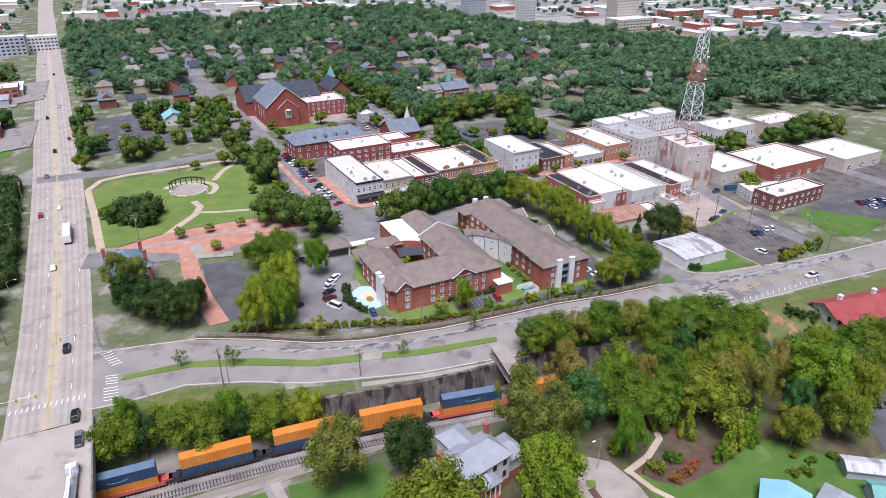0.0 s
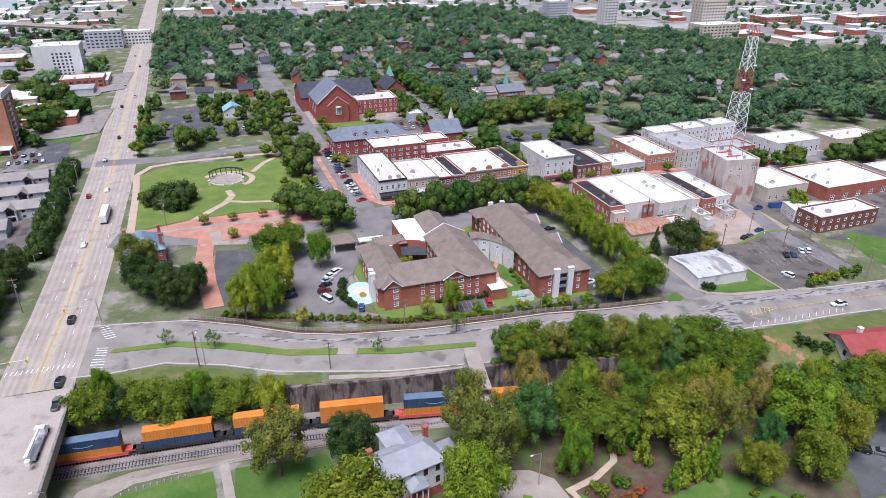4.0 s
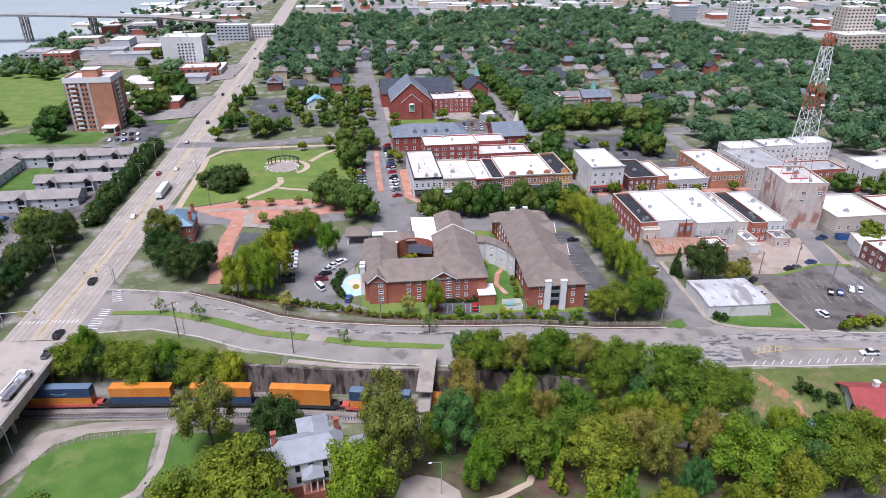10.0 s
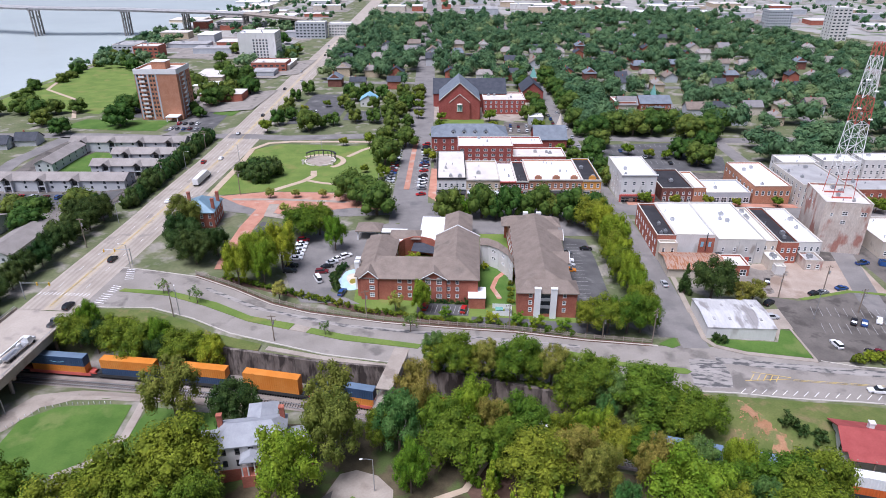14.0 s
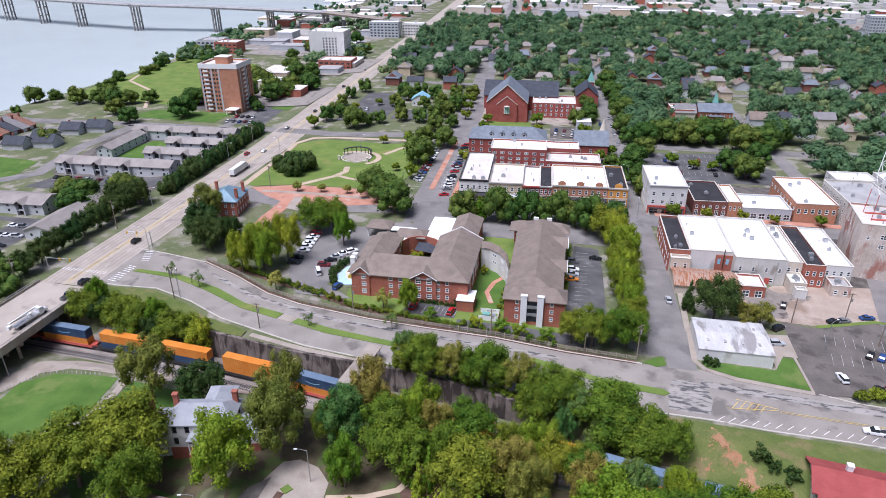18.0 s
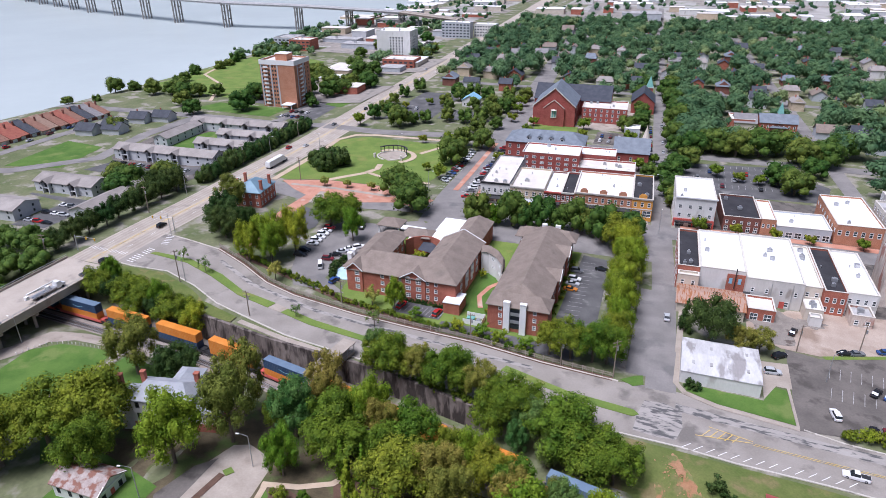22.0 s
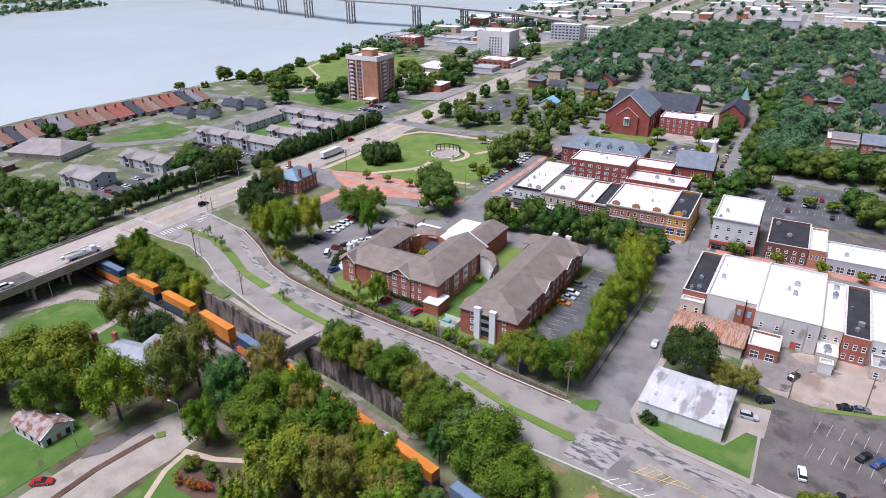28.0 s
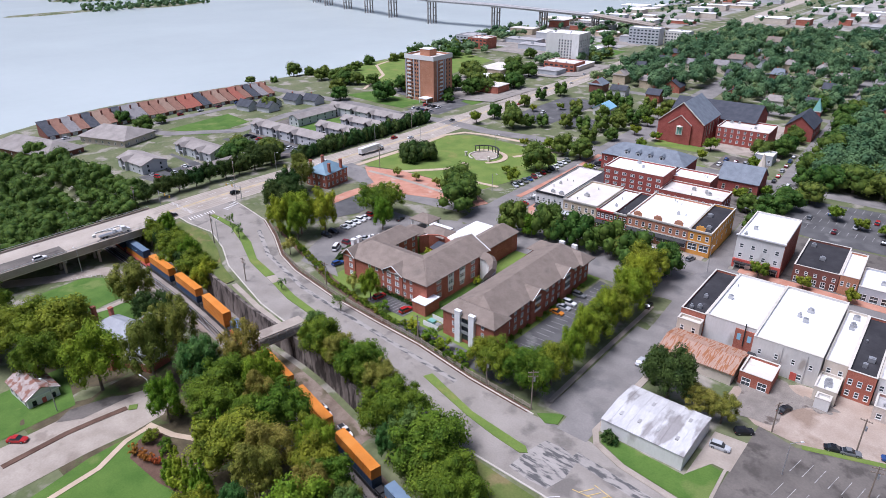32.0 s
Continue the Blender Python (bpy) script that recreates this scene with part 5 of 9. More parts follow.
front(0, 13.2, 9.3, WHITEWALL, DARKTRIM, DARKTRIM)
front(13.2, 28.2, 8.5, TANBRICK, GREYWALL)
front(28.2, 35.6, 7.5, DARKBRICK, DARKTRIM, REDPAINT)
front(35.6, 41.2, 7.7, CHURCHBRICK, None)
front(41.2, 65.2, 8.5, ORANGEBRICK, DARKTRIM, STONE, (4, 12, 20))
front(65.2, 73.6, 8.3, OCHRE, None, STONE, (4.2,))
for b_ in [o for o in bpy.data.objects if o.name == "corner_building"]:
    part("cornice", Geo().box(-0.4, -0.5, 13.2, 16.0, -0.01, 13.7), TRIM, b_)
    part("shop_band", Geo().box(0, -0.25, 3.3, 15.5, -0.01, 4.2), REDPAINT, b_, "dark red band above the shop windows")
    part("shop_canopy", Geo().box(0.5, -1.6, 3.0, 15, -0.26, 3.25), DARKTRIM, b_)

# ---- trees ----
def crown_geo(seed, rx, rz, lobes, per, leaf, base, shape="round", core=0.62, ico=2, size=(0.17, 0.34), ragged=0.24, ruffle=0.34):
    """A crown: many overlapping clumps round a heart, each thick with small leaf blades."""
    rng = np.random.default_rng(seed)
    C, R = [[0, 0, 0]], [0.5 if shape == "round" else 0.3]
    while len(C) < lobes:
        if shape == "cone":
            h = rng.uniform(0, 1) ** 1.3
            a = rng.uniform(0, 2 * np.pi)
            w = (1 - h) * rng.uniform(0.45, 0.8)
            C.append([w * np.cos(a), w * np.sin(a), h * 1.75 - 0.85]), R.append(0.15 + 0.26 * (1 - h))
            continue
        p = rng.normal(size=3)
        p /= np.linalg.norm(p)
        if p[2] < -0.55:
            continue
        r = rng.uniform(*size)
        C.append(p * (0.98 - r * 0.9 + rng.uniform(-ragged, ragged))), R.append(r)
    C, R = np.array(C), np.array(R)
    S = np.array([rx, rx, rz])
    n = lobes * per
    k = np.concatenate([np.arange(lobes), rng.choice(lobes, n - lobes, p=R ** 2 / (R ** 2).sum())])
    d = rng.normal(size=(n, 3))
    d[:, 2] += 0.3
    d /= np.linalg.norm(d, axis=1)[:, None]
    pos = C[k] + d * (R[k] * (0.8 + 0.38 * rng.uniform(0, 1, n) ** 1.6))[:, None]
    keep = np.ones(n, bool)
    for c, r in zip(C, R):
        keep &= ~(np.linalg.norm(pos - c, axis=1) < r * 0.72)
    k, d, pos = k[keep], d[keep], pos[keep] * S
    n = len(k)
    nrm = d + rng.normal(size=(n, 3)) * ruffle
    nrm[:, 2] += 0.3
    nrm /= np.linalg.norm(nrm, axis=1)[:, None]
    t1 = np.cross(nrm, rng.normal(size=(n, 3)))
    t1 /= np.linalg.norm(t1, axis=1)[:, None]
    t2 = np.cross(nrm, t1)
    s = leaf * rng.uniform(0.55, 1.35, n)
    quad = []
    for a, b in ((-1, -0.6), (0.9, -0.7), (0.1, 1.2)):
        quad.append(pos + t1 * (a * s * 0.55)[:, None] + t2 * (b * s * 0.55)[:, None] + nrm * (rng.uniform(-0.2, 0.2, n) * s)[:, None])
    V = np.stack(quad, 1).reshape(-1, 3)
    verts, faces = [V], [np.arange(n * 3).reshape(-1, 3).tolist()]
    m = len(V)
    bm = bmesh.new()
    bmesh.ops.create_icosphere(bm, subdivisions=ico, radius=1)
    iv = np.array([v.co[:] for v in bm.verts])
    tri = [[v.index for v in f.verts] for f in bm.faces]
    bm.free()
    for c, r in zip(C, R):
        j = 1 + rng.uniform(-0.12, 0.12, (len(iv), 1))
        verts.append((c + iv * j * r * core) * S)
        faces.append([[m + q for q in f] for f in tri])
        m += len(iv)
    V = np.concatenate(verts)
    V[:, 2] += base
    return V, [f for group_ in faces for f in group_]


def mesh_of(name, V, F, mat):
    me = bpy.data.meshes.new(name)
    me.from_pydata(V.tolist() if hasattr(V, "tolist") else V, [], F)
    me.polygons.foreach_set("use_smooth", [True] * len(me.polygons))
    me.materials.append(mat)
    me.update()
    return me


def trunk_geo(r, h, spread, seed, limbs=5):
    rnd = random.Random(seed)
    g = Geo()
    g.cyl(0, 0, -0.6, h * 0.45, r * 1.35, r, 8).cyl(0, 0, h * 0.45, h * 0.95, r, r * 0.35, 7)
    for i in range(limbs):
        a = 2 * math.pi * (i + rnd.random() * 0.6) / limbs
        z = h * rnd.uniform(0.35, 0.6)
        q = (spread * 0.6 * math.cos(a), spread * 0.6 * math.sin(a), z + spread * rnd.uniform(0.4, 0.8))
        g.bar((0, 0, z), q, r * 0.33, 5)
    return g


KINDS = {}


def make_kind(key, label, leafmat, seed, rx, rz, lobes, per, leaf, base, trunk_r, trunk_h, shape="round", name="tree", core=0.62, ico=2, size=(0.17, 0.34), ragged=0.24):
    V, F = crown_geo(seed, rx, rz, lobes, per, leaf, base, shape, core, ico, size, ragged)
    if name == "shrub":
        t = tagged(part("shrub", mesh_of("shrub", V, F, leafmat), None), label, "shrub")
    else:
        t = thing(name, label, "tree")
        part("trunk", trunk_geo(trunk_r, trunk_h, rx, seed), BARK, t)
        part("crown", mesh_of("crown", V, F, leafmat), None, t)
    KINDS[key] = (t, rx, base)
    return t


for tag, lo, per, lf, ic, dn in (("", 44, 270, 0.36, 1, 0.0), ("f", 24, 56, 0.6, 1, 2.7)):
    full = dict(size=(0.28, 0.46), core=0.78) if dn else {}
    make_kind("a1" + tag, "broad mid green oak tree with full crown", LEAF_G if dn else LEAF_A, 11, 7.0, 6.4, lo, per, lf, 7.6 - dn, 0.38, 8.0 - dn, ico=ic, ragged=0.24 if not dn else 0.12, **full)
    make_kind("a2" + tag, "tall green oak tree with an uneven crown", LEAF_G if dn else LEAF_A, 12, 6.2, 7.2, lo - 4, per, lf, 8.4 - dn, 0.36, 9.0 - dn, ico=ic, ragged=0.2 if not dn else 0.12, **full)
    make_kind("b1" + tag, "bright green maple tree in full leaf", LEAF_B, 13, 6.6, 6.8, lo, per, lf, 7.4 - dn, 0.34, 8.0 - dn, ico=ic, ragged=0.24 if not dn else 0.12, **full)
    make_kind("c1" + tag, "olive green tree with thin foliage", LEAF_C, 14, 6.2, 7.0, lo - 6, per, lf * 0.92, 8.4 - dn, 0.34, 9.0 - dn, core=0.6 if not dn else 0.74, ico=ic, size=(0.17, 0.32) if not dn else (0.26, 0.44), ragged=0.24 if not dn else 0.16)
    make_kind("d1" + tag, "dense very dark green evergreen tree", LEAF_D, 15, 6.6, 5.4, lo, per, lf, 6.4 - dn, 0.36, 7.0 - dn, ico=ic, ragged=0.24 if not dn else 0.12, **full)
    make_kind("e1" + tag, "grey-green broadleaf tree in full leaf", LEAF_E, 16, 6.2, 6.8, lo - 4, per, lf, 7.8 - dn, 0.34, 8.5 - dn, ico=ic, ragged=0.18 if not dn else 0.12, **full)
    make_kind("s1" + tag, "small yellow-green street tree on thin trunk", LEAF_Y, 17, 2.6, 2.4, 16, 90 if not dn else 40, 0.24 if not dn else 0.4, 3.4, 0.12, 3.6, ico=ic, **full)
    make_kind("s2" + tag, "small round green tree on short trunk", LEAF_A if dn else LEAF_B, 18, 2.8, 2.6, 16, 95 if not dn else 40, 0.25 if not dn else 0.42, 3.0, 0.14, 3.2, ico=ic, **full)
make_kind("s3", "thin young street tree with sparse leaves", LEAF_E, 19, 2.4, 3.0, 14, 34, 0.3, 4.0, 0.1, 4.4, core=0.4)
make_kind("k1", "dark green pointed conifer on the lot", LEAF_D, 20, 2.6, 5.6, 30, 60, 0.34, 5.4, 0.2, 6.0, "cone")
make_kind("k2", "bright green pointed garden conifer tree", LEAF_B, 21, 1.5, 3.4, 22, 40, 0.24, 3.3, 0.12, 3.2, "cone")
make_kind("h1", "low clipped dark green shrub", LEAF_D, 22, 1.4, 0.9, 10, 36, 0.24, 0.7, 0.06, 0.6, name="shrub", ico=1)
make_kind("h2", "loose mid green garden shrub", LEAF_A, 23, 1.6, 1.3, 10, 40, 0.26, 1.0, 0.06, 0.9, name="shrub", ico=1)
make_kind("r1", "rust-orange leaved garden shrub", LEAF_R, 24, 1.6, 1.6, 10, 40, 0.24, 1.3, 0.06, 1.0, name="shrub", ico=1)
PLACED = {}
trnd = random.Random(5)


def plant(key, x, y, r=None, tall=1.0, group="", z=None, mid=None):
    """A tree at x, y whose crown reaches r metres out; mid: height of its crown's middle."""
    if (y > 228 or x < -62 or x > 240) and key + "f" in KINDS:
        key += "f"
    t, rx, base = KINDS[key]
    s = (r or rx) / rx * (1.12 if key[-1] == "f" else 1.0)
    if mid:
        tall = max(0.8, min(1.32, mid / (base * s)))
    m = pose(x, y, z if z is not None else ground_z(x, y), 0, 0, trnd.uniform(0, 360)) @ Matrix.Diagonal((s, s, s * tall, 1))
    if key in PLACED:
        o = copy_thing(t, m)
    else:
        o = t
        o.matrix_basis = m
    PLACED[key] = True
    return tagged(o, group=group) if group else o


def grove(key, spots, tall=1.0, group="", mid=None, sunk=0.0):
    for x, y, r in spots:
        plant(key, x, y, r, tall * trnd.uniform(0.92, 1.08), group, ground_z(x, y) - sunk, mid and mid * trnd.uniform(0.94, 1.06))


# south of the railway
grove("a1", [(38.5, 80.5, 10.2)], mid=10.6)
grove("a1", [(28, 75, 6.2), (4, 72, 5.2), (22, 67, 6.2), (45, 71, 4.2), (13, 63, 6.0)], mid=6.6)
grove("b1", [(61.7, 79.4, 6.9)], mid=10.5)
grove("c1", [(25, 106.5, 6.8), (69.6, 90, 5.8), (66.8, 99, 5.4), (85.5, 107, 5.0)], mid=10)
grove("c1", [(122, 89.4, 5.0), (126.6, 83.6, 4.4), (146, 90.5, 3.2), (138, 88.5, 3.8), (104, 100, 3.6)], mid=7)
grove("e1", [(83, 96.5, 5.6)], mid=10)
grove("e1", [(130.5, 75.6, 3.8), (147.7, 89.6, 4.8), (106, 105, 3.4), (158, 80, 3.6)], mid=6.4)
grove("a2", [(111, 101, 6.4), (78.5, 97, 3.6), (120.5, 101.5, 4.2)], mid=8.4)
grove("a2", [(137.4, 93.2, 5.2), (153.5, 84.9, 4.8), (162.9, 84.6, 7.0)], mid=6.6)
grove("a1", [(97.2, 92, 5.2), (113.6, 86, 5.8), (165, 78.6, 5.0), (124, 70.6, 3.2), (137, 68, 3.8), (150, 74, 4.0), (106.5, 94, 3.4), (92, 98.5, 4.0), (171, 86, 4.4), (132, 94.5, 3.6)], mid=5.8)
grove("b1", [(99.2, 104, 4.8), (87, 84.5, 3.6)], mid=8.4)
grove("b1", [(127.6, 98.6, 4.4), (143.7, 80, 7.6), (156, 89.4, 3.8)], mid=6.6)
grove("d1", [(41.2, 105, 5.7)], mid=9)
# north bank of the cutting
grove("a1", [(-19, 138, 4.2), (-6, 137, 4.9), (1, 134.6, 4.4), (15.3, 133.6, 4.5)], mid=4.8, sunk=0.6)
grove("d1", [(-12.7, 136.6, 4.4), (8, 133.6, 4.5)], mid=5.2)
grove("b1", [(7.4, 136, 3.7), (25, 131.6, 4.2), (-16, 140.5, 2.9)], mid=4.8)
for i in range(9):
    x = 90 + i * 4.3
    plant(("a2", "a1", "a2", "c1")[i % 4], x, 127.6 - 0.11 * (x - 90) + trnd.uniform(-0.6, 0.6), trnd.uniform(3.5, 4.3), 1.0, mid=trnd.uniform(4.6, 5.4))
grove("a1", [(143.5, 117, 6.2), (150, 113.5, 5.4), (125, 119, 3.9), (156, 112, 4.2), (131, 121.5, 4.4)], mid=5.2)
grove("e1", [(88.5, 129.6, 3.9), (135, 118.6, 5.4), (133, 114, 3.2), (141, 112.4, 3.8)], mid=5.2)
for x in range(86, 124, 4):
    plant("h2", x + trnd.uniform(-1, 1), rail_y(x) + wall_off(x) + 1.6, trnd.uniform(1.4, 2.1), 1.0, "shrubs on the wall top")
# round the inn
grove("d1", [(-6, 188, 8.0), (-12, 196, 7.0), (0, 181, 6.6), (5, 188, 5.0)], mid=6.5, sunk=1.4)
grove("c1", [(-13, 204, 6.0)], mid=7)
grove("b1", [(25, 174, 6.0), (20, 168, 4.2), (31, 181, 5.4), (28, 170, 4.0)], mid=7)
grove("a1", [(31, 208, 5.6), (37, 211, 4.4), (139, 150.6, 4.0), (145, 151.5, 4.2), (133, 150.5, 3.0), (149, 152, 3.8)], mid=5)
grove("s1", [(36, 160, 3.0), (74, 157, 2.4)], 1.1)
grove("b1", [(149.5, 175, 4.2), (148.5, 189, 4.4), (149, 203.5, 5.6), (150.5, 166, 3.6)], mid=6.2)
grove("a1", [(150, 158, 3.6), (149, 182, 3.6), (148.5, 196, 3.8)], mid=5)
grove("b1", [(46, 198, 4.0), (82, 157, 3.0)], mid=5.5)
grove("d1", [(175.8, 172.4, 7.6)], mid=8.0)
plant("k1", 168.8, 177.5, 2.8)
grove("c1", [(184, 171.5, 3.8), (189.5, 173, 3.4)], mid=3.8)
# park and plaza
grove("a1", [(56, 233, 8.4), (49, 245, 6.0), (41, 250, 5.6), (49, 304, 6.2), (-6, 361, 5.6), (44, 337, 4.6), (56, 336, 5.4)])
grove("d1", [(-11, 284, 6.0), (-6, 270, 6.0), (-14, 275, 5.4), (-3, 279, 5.6), (-8, 277, 6.2)], 1.15, sunk=1.8)
grove("s1", [(6, 247, 2.2), (17, 249, 2.2), (29, 250, 2.2), (17, 231, 2.2)], 1.0, "plaza trees")
grove("s2", [(21, 334, 2.4), (-20, 282, 2.8), (51, 280, 3.8), (41, 289, 2.2), (36, 337, 3.8), (-29, 354, 4), (26, 222, 2.4)])
# street trees before the shops
grove("a1", [(86, 231, 4.6), (100, 235, 5.0), (112, 237, 4.6), (124, 239, 4.6), (136, 234, 5.0), (144, 226, 5.0), (147, 237, 4.2), (106, 234, 3.4), (118, 236, 3.4), (130, 238, 3.4)], mid=5.5)
grove("b1", [(92, 233, 3.8), (147, 215, 5.0)], mid=6)
grove("s2", [(90, 252, 1.9), (104, 254, 2.0), (117, 255, 2.2), (129, 255.5, 2.0), (140, 257, 2.0), (172, 257, 3.0), (186, 259, 2.4), (200, 260, 2.4), (213, 260, 2.0), (232, 262, 2.4)], 1.05, "street trees")
# median trees
grove("s3", [(11, 155, 2.4), (-2, 159.5, 2.0), (55, 142, 1.7), (80, 146, 2.6)], 1.1, "median trees")

# far woods: crowns beyond count, in one mesh
def woods(name, label, areas, seed, keep_clear, size=(4.5, 8.0), clumps=10, per=9, mat=LEAF_HAZE, leaf=0.2, ico=1):
    rnd = random.Random(seed)
    protos = [crown_geo(100 + i, 1.0, 0.9, clumps, per, leaf, 0.75, core=0.76, ico=ico, size=(0.34, 0.55), ragged=0.14, ruffle=0.16) for i in range(6)]
    Vs, Fs, n = [], [], 0
    for x0, y0, x1, y1, step in areas:
        y = y0
        while y < y1:
            x = x0 + rnd.uniform(0, step)
            while x < x1:
                px, py = x + rnd.uniform(-0.35, 0.35) * step, y + rnd.uniform(-0.35, 0.35) * step
                x += step
                if keep_clear(px, py):
                    continue
                r = rnd.uniform(*size)
                V, F = protos[rnd.randrange(6)]
                a = rnd.uniform(0, 6.28)
                c, s = math.cos(a), math.sin(a)
                M = np.array([[c, -s, 0], [s, c, 0], [0, 0, rnd.uniform(0.85, 1.25)]]) * r
                Vs.append(V @ M.T + np.array([px, py, ground_z(px, py) + r * 0.25]))
                Fs.extend([[n + q for q in f] for f in F])
                n += len(V)
            y += step
    if Vs:
        tagged(part(name, mesh_of(name, np.concatenate(Vs), Fs, mat), None), label, "woods", kind="stuff")


def near_line(px, py, pts, gap):
    for a, b in zip(pts, pts[1:]):
        dx, dy = b[0] - a[0], b[1] - a[1]
        t = max(0, min(1, ((px - a[0]) * dx + (py - a[1]) * dy) / (dx * dx + dy * dy)))
        if math.hypot(px - a[0] - t * dx, py - a[1] - t * dy) < gap:
            return True
    return False


STREETS = [(ST_E[:6], 7.5), (ST_E[5:], 3.4), (ST_W[:6], 10.5), (ST_W[5:], 4.5), ([(-330, 338), (-40, 346), (40, 357), (160, 366), (330, 378), (600, 396)], 10), ([(-33, 146), (-36, 240), (-41, 350), (-53, 535), (-73, 835), (-95, 1170), (-115, 1500)], 19),
           ([(-30, 500), (145, 512), (500, 534)], 5), ([(-50, 640), (132, 652), (560, 680)], 5), ([(246, 260), (238, 366), (222, 600), (204, 860)], 5.5), ([(322, 260), (310, 500), (290, 860)], 5.5)]


def wood_edge(px):
    """How far north the wooded quarter reaches."""
    return 880 + 0.28 * min(px, 330) - 290 * sm(390, 470, px) - 175 * sm(480, 560, px) - 90 * sm(640, 720, px)


def off_limits(px, py):
    if any(near_line(px, py, s, w) for s, w in STREETS):
        return True
    if px < 142 and py < 490 and px > -30 and not (px < 40 and py > 465):
        return True
    if 142 <= px < 160 and py < 385:
        return True
    if 160 < px < 235 and 300 < py < 368:
        return True
    if 182 < px < 234 and 397 < py < 452:
        return True
    return py > wood_edge(px) or noise.noise(Vector((px / 45, py / 45, 3))) > 0.33



# ---- lawns, lots and paving ----
for p, m, lb in (([(78, 254), (153, 260), (147, 356), (71, 351)], WORN, "worn paved yard behind the shops"), ([(168, 202), (240, 205), (247, 256), (165, 249)], WORN, "worn paved ground round the warehouses"), ([(163, 258), (246, 264), (242, 312), (160, 308)], WORN, "worn paved yard behind the shops"), ([(243, 178), (360, 176), (360, 244), (252, 258), (241, 212)], WORN, "worn paved ground among warehouses"), ([(250, 262), (360, 268), (355, 330), (246, 318)], PAVE, "pale paved ground round the flats"), ([(-62, 232), (-55, 262), (-56, 300), (-64, 338), (-150, 340), (-135, 258), (-100, 232)], WORN, "paved yard between the flats"), ([(66, 398), (138, 402), (130, 478), (58, 478)], PAVE, "pale paving round the church"), ([(62, 216), (108, 219), (131, 220), (158, 222), (156, 244), (110, 241), (72, 236)], ASPHALT, "asphalt lot behind the inn")):
    drape("paved_block", p, 0.05, m, 10, label=lb)
drape("inn_garden", [(60, 158), (98, 151.5), (131, 149), (131, 222), (100, 221), (62, 214), (57, 190)], 0.04, GRASS, 8, label="grass and planting round the inn")
drape("park_lawn", [(-22, 250), (-26, 322), (-15, 333), (28, 335), (38, 341), (54, 316), (47, 262), (30, 258), (2, 256), (-17, 249)], 0.1, GRASS, label="broad mown park lawn")
drape("pavement", ribbon([(-21.5, 246), (-24.5, 290), (-27.5, 322), (-22, 334), (-10, 338.5), (30, 343), (43, 343)], 1.5), 0.2, TANPATH, skirt=0.25, label="tan pavement round the park")
for line, half in (([(43, 341), (33, 328), (27, 315)], 1.3), ([(15, 289), (17, 281), (14, 272), (7, 262), (1, 253)], 1.5), ([(15, 274), (22, 271), (38, 268), (50, 270)], 1.2)):
    drape("park_path", ribbon(along(line, 3), half), 0.16, TANPATH, 3.0, label="winding tan park path")
ring = thing("park_circle", "round paved park circle with a low wall and dark pergola", "monument", pose(14.5, 305, ground_z(14.5, 305)))
circle = [(math.cos(i * math.pi / 20), math.sin(i * math.pi / 20)) for i in range(40)]
part("outer_path", Geo().prism([(13.5 * a, 12.5 * b) for a, b in circle], -0.3, 0.17), TANPATH, ring)
part("ring_bed", Geo().prism([(10.6 * a, 10 * b) for a, b in circle], 0.1, 0.2), GRASS, ring)
part("plaza_floor", Geo().prism([(8.3 * a, 8.3 * b) for a, b in circle], 0.1, 0.28), PAVE, ring)
for i in range(40):
    if i in (29, 30, 31):
        continue
    (a, b), (c, d) = circle[i], circle[(i + 1) % 40]
    h = 0.75
    part("wall_segment", Geo().prism([(7.6 * a, 7.6 * b), (8.2 * a, 8.2 * b), (8.2 * c, 8.2 * d), (7.6 * c, 7.6 * d)], 0.2, h), STONE, ring)
for i in list(range(2, 20, 2)):
    a, b = circle[i]
    part("pergola_post", Geo().cyl(8.0 * a, 8.0 * b, 0.2, 3.6, 0.22, 0.18, 8), DARKTRIM, ring)
g = Geo()
for i in range(2, 18):
    (a, b), (c, d) = circle[i], circle[i + 1]
    part("pergola_beam", Geo().prism([(7.6 * a, 7.6 * b), (8.6 * a, 8.6 * b), (8.6 * c, 8.6 * d), (7.6 * c, 7.6 * d)], 3.6, 3.95), DARKTRIM, ring)
for i in (24, 36):
    a, b = circle[i]
    part("gate_pillar", Geo().box(9.5 * a - 0.5, 9.5 * b - 0.5, 0, 9.5 * a + 0.5, 9.5 * b + 0.5, 2.4).box(9.5 * a - 0.6, 9.5 * b - 0.6, 2.4, 9.5 * a + 0.6, 9.5 * b + 0.6, 2.7), STONE, ring)
drape("plaza", [(-17, 247), (2, 255), (30, 257.2), (47, 255), (60, 249), (57, 238), (45, 240), (17, 229), (5, 233), (-5, 238)], 0.2, BRICKPAVE, skirt=0.25, label="salmon brick plaza south of the park")
drape("plaza", ribbon([(7, 236), (6.5, 215), (8, 195), (10.5, 178)], 3.0), 0.22, BRICKPAVE, label="salmon brick walk beside the old house")
drape("pavement", ribbon([(-10, 243.5), (12, 246), (40, 246)], 1.2), 0.25, PAVE, label="pale band across the brick plaza")
drape("pavement", ribbon([(10, 240), (11, 228), (22, 226)], 2.2), 0.26, PAVE, label="pale paved bay on the plaza")
drape("parking_lot", [(10.5, 221), (22, 219.5), (26, 204), (18, 180), (13, 178), (10, 196)], 0.14, DARK_ASPHALT, label="small dark asphalt parking lot")
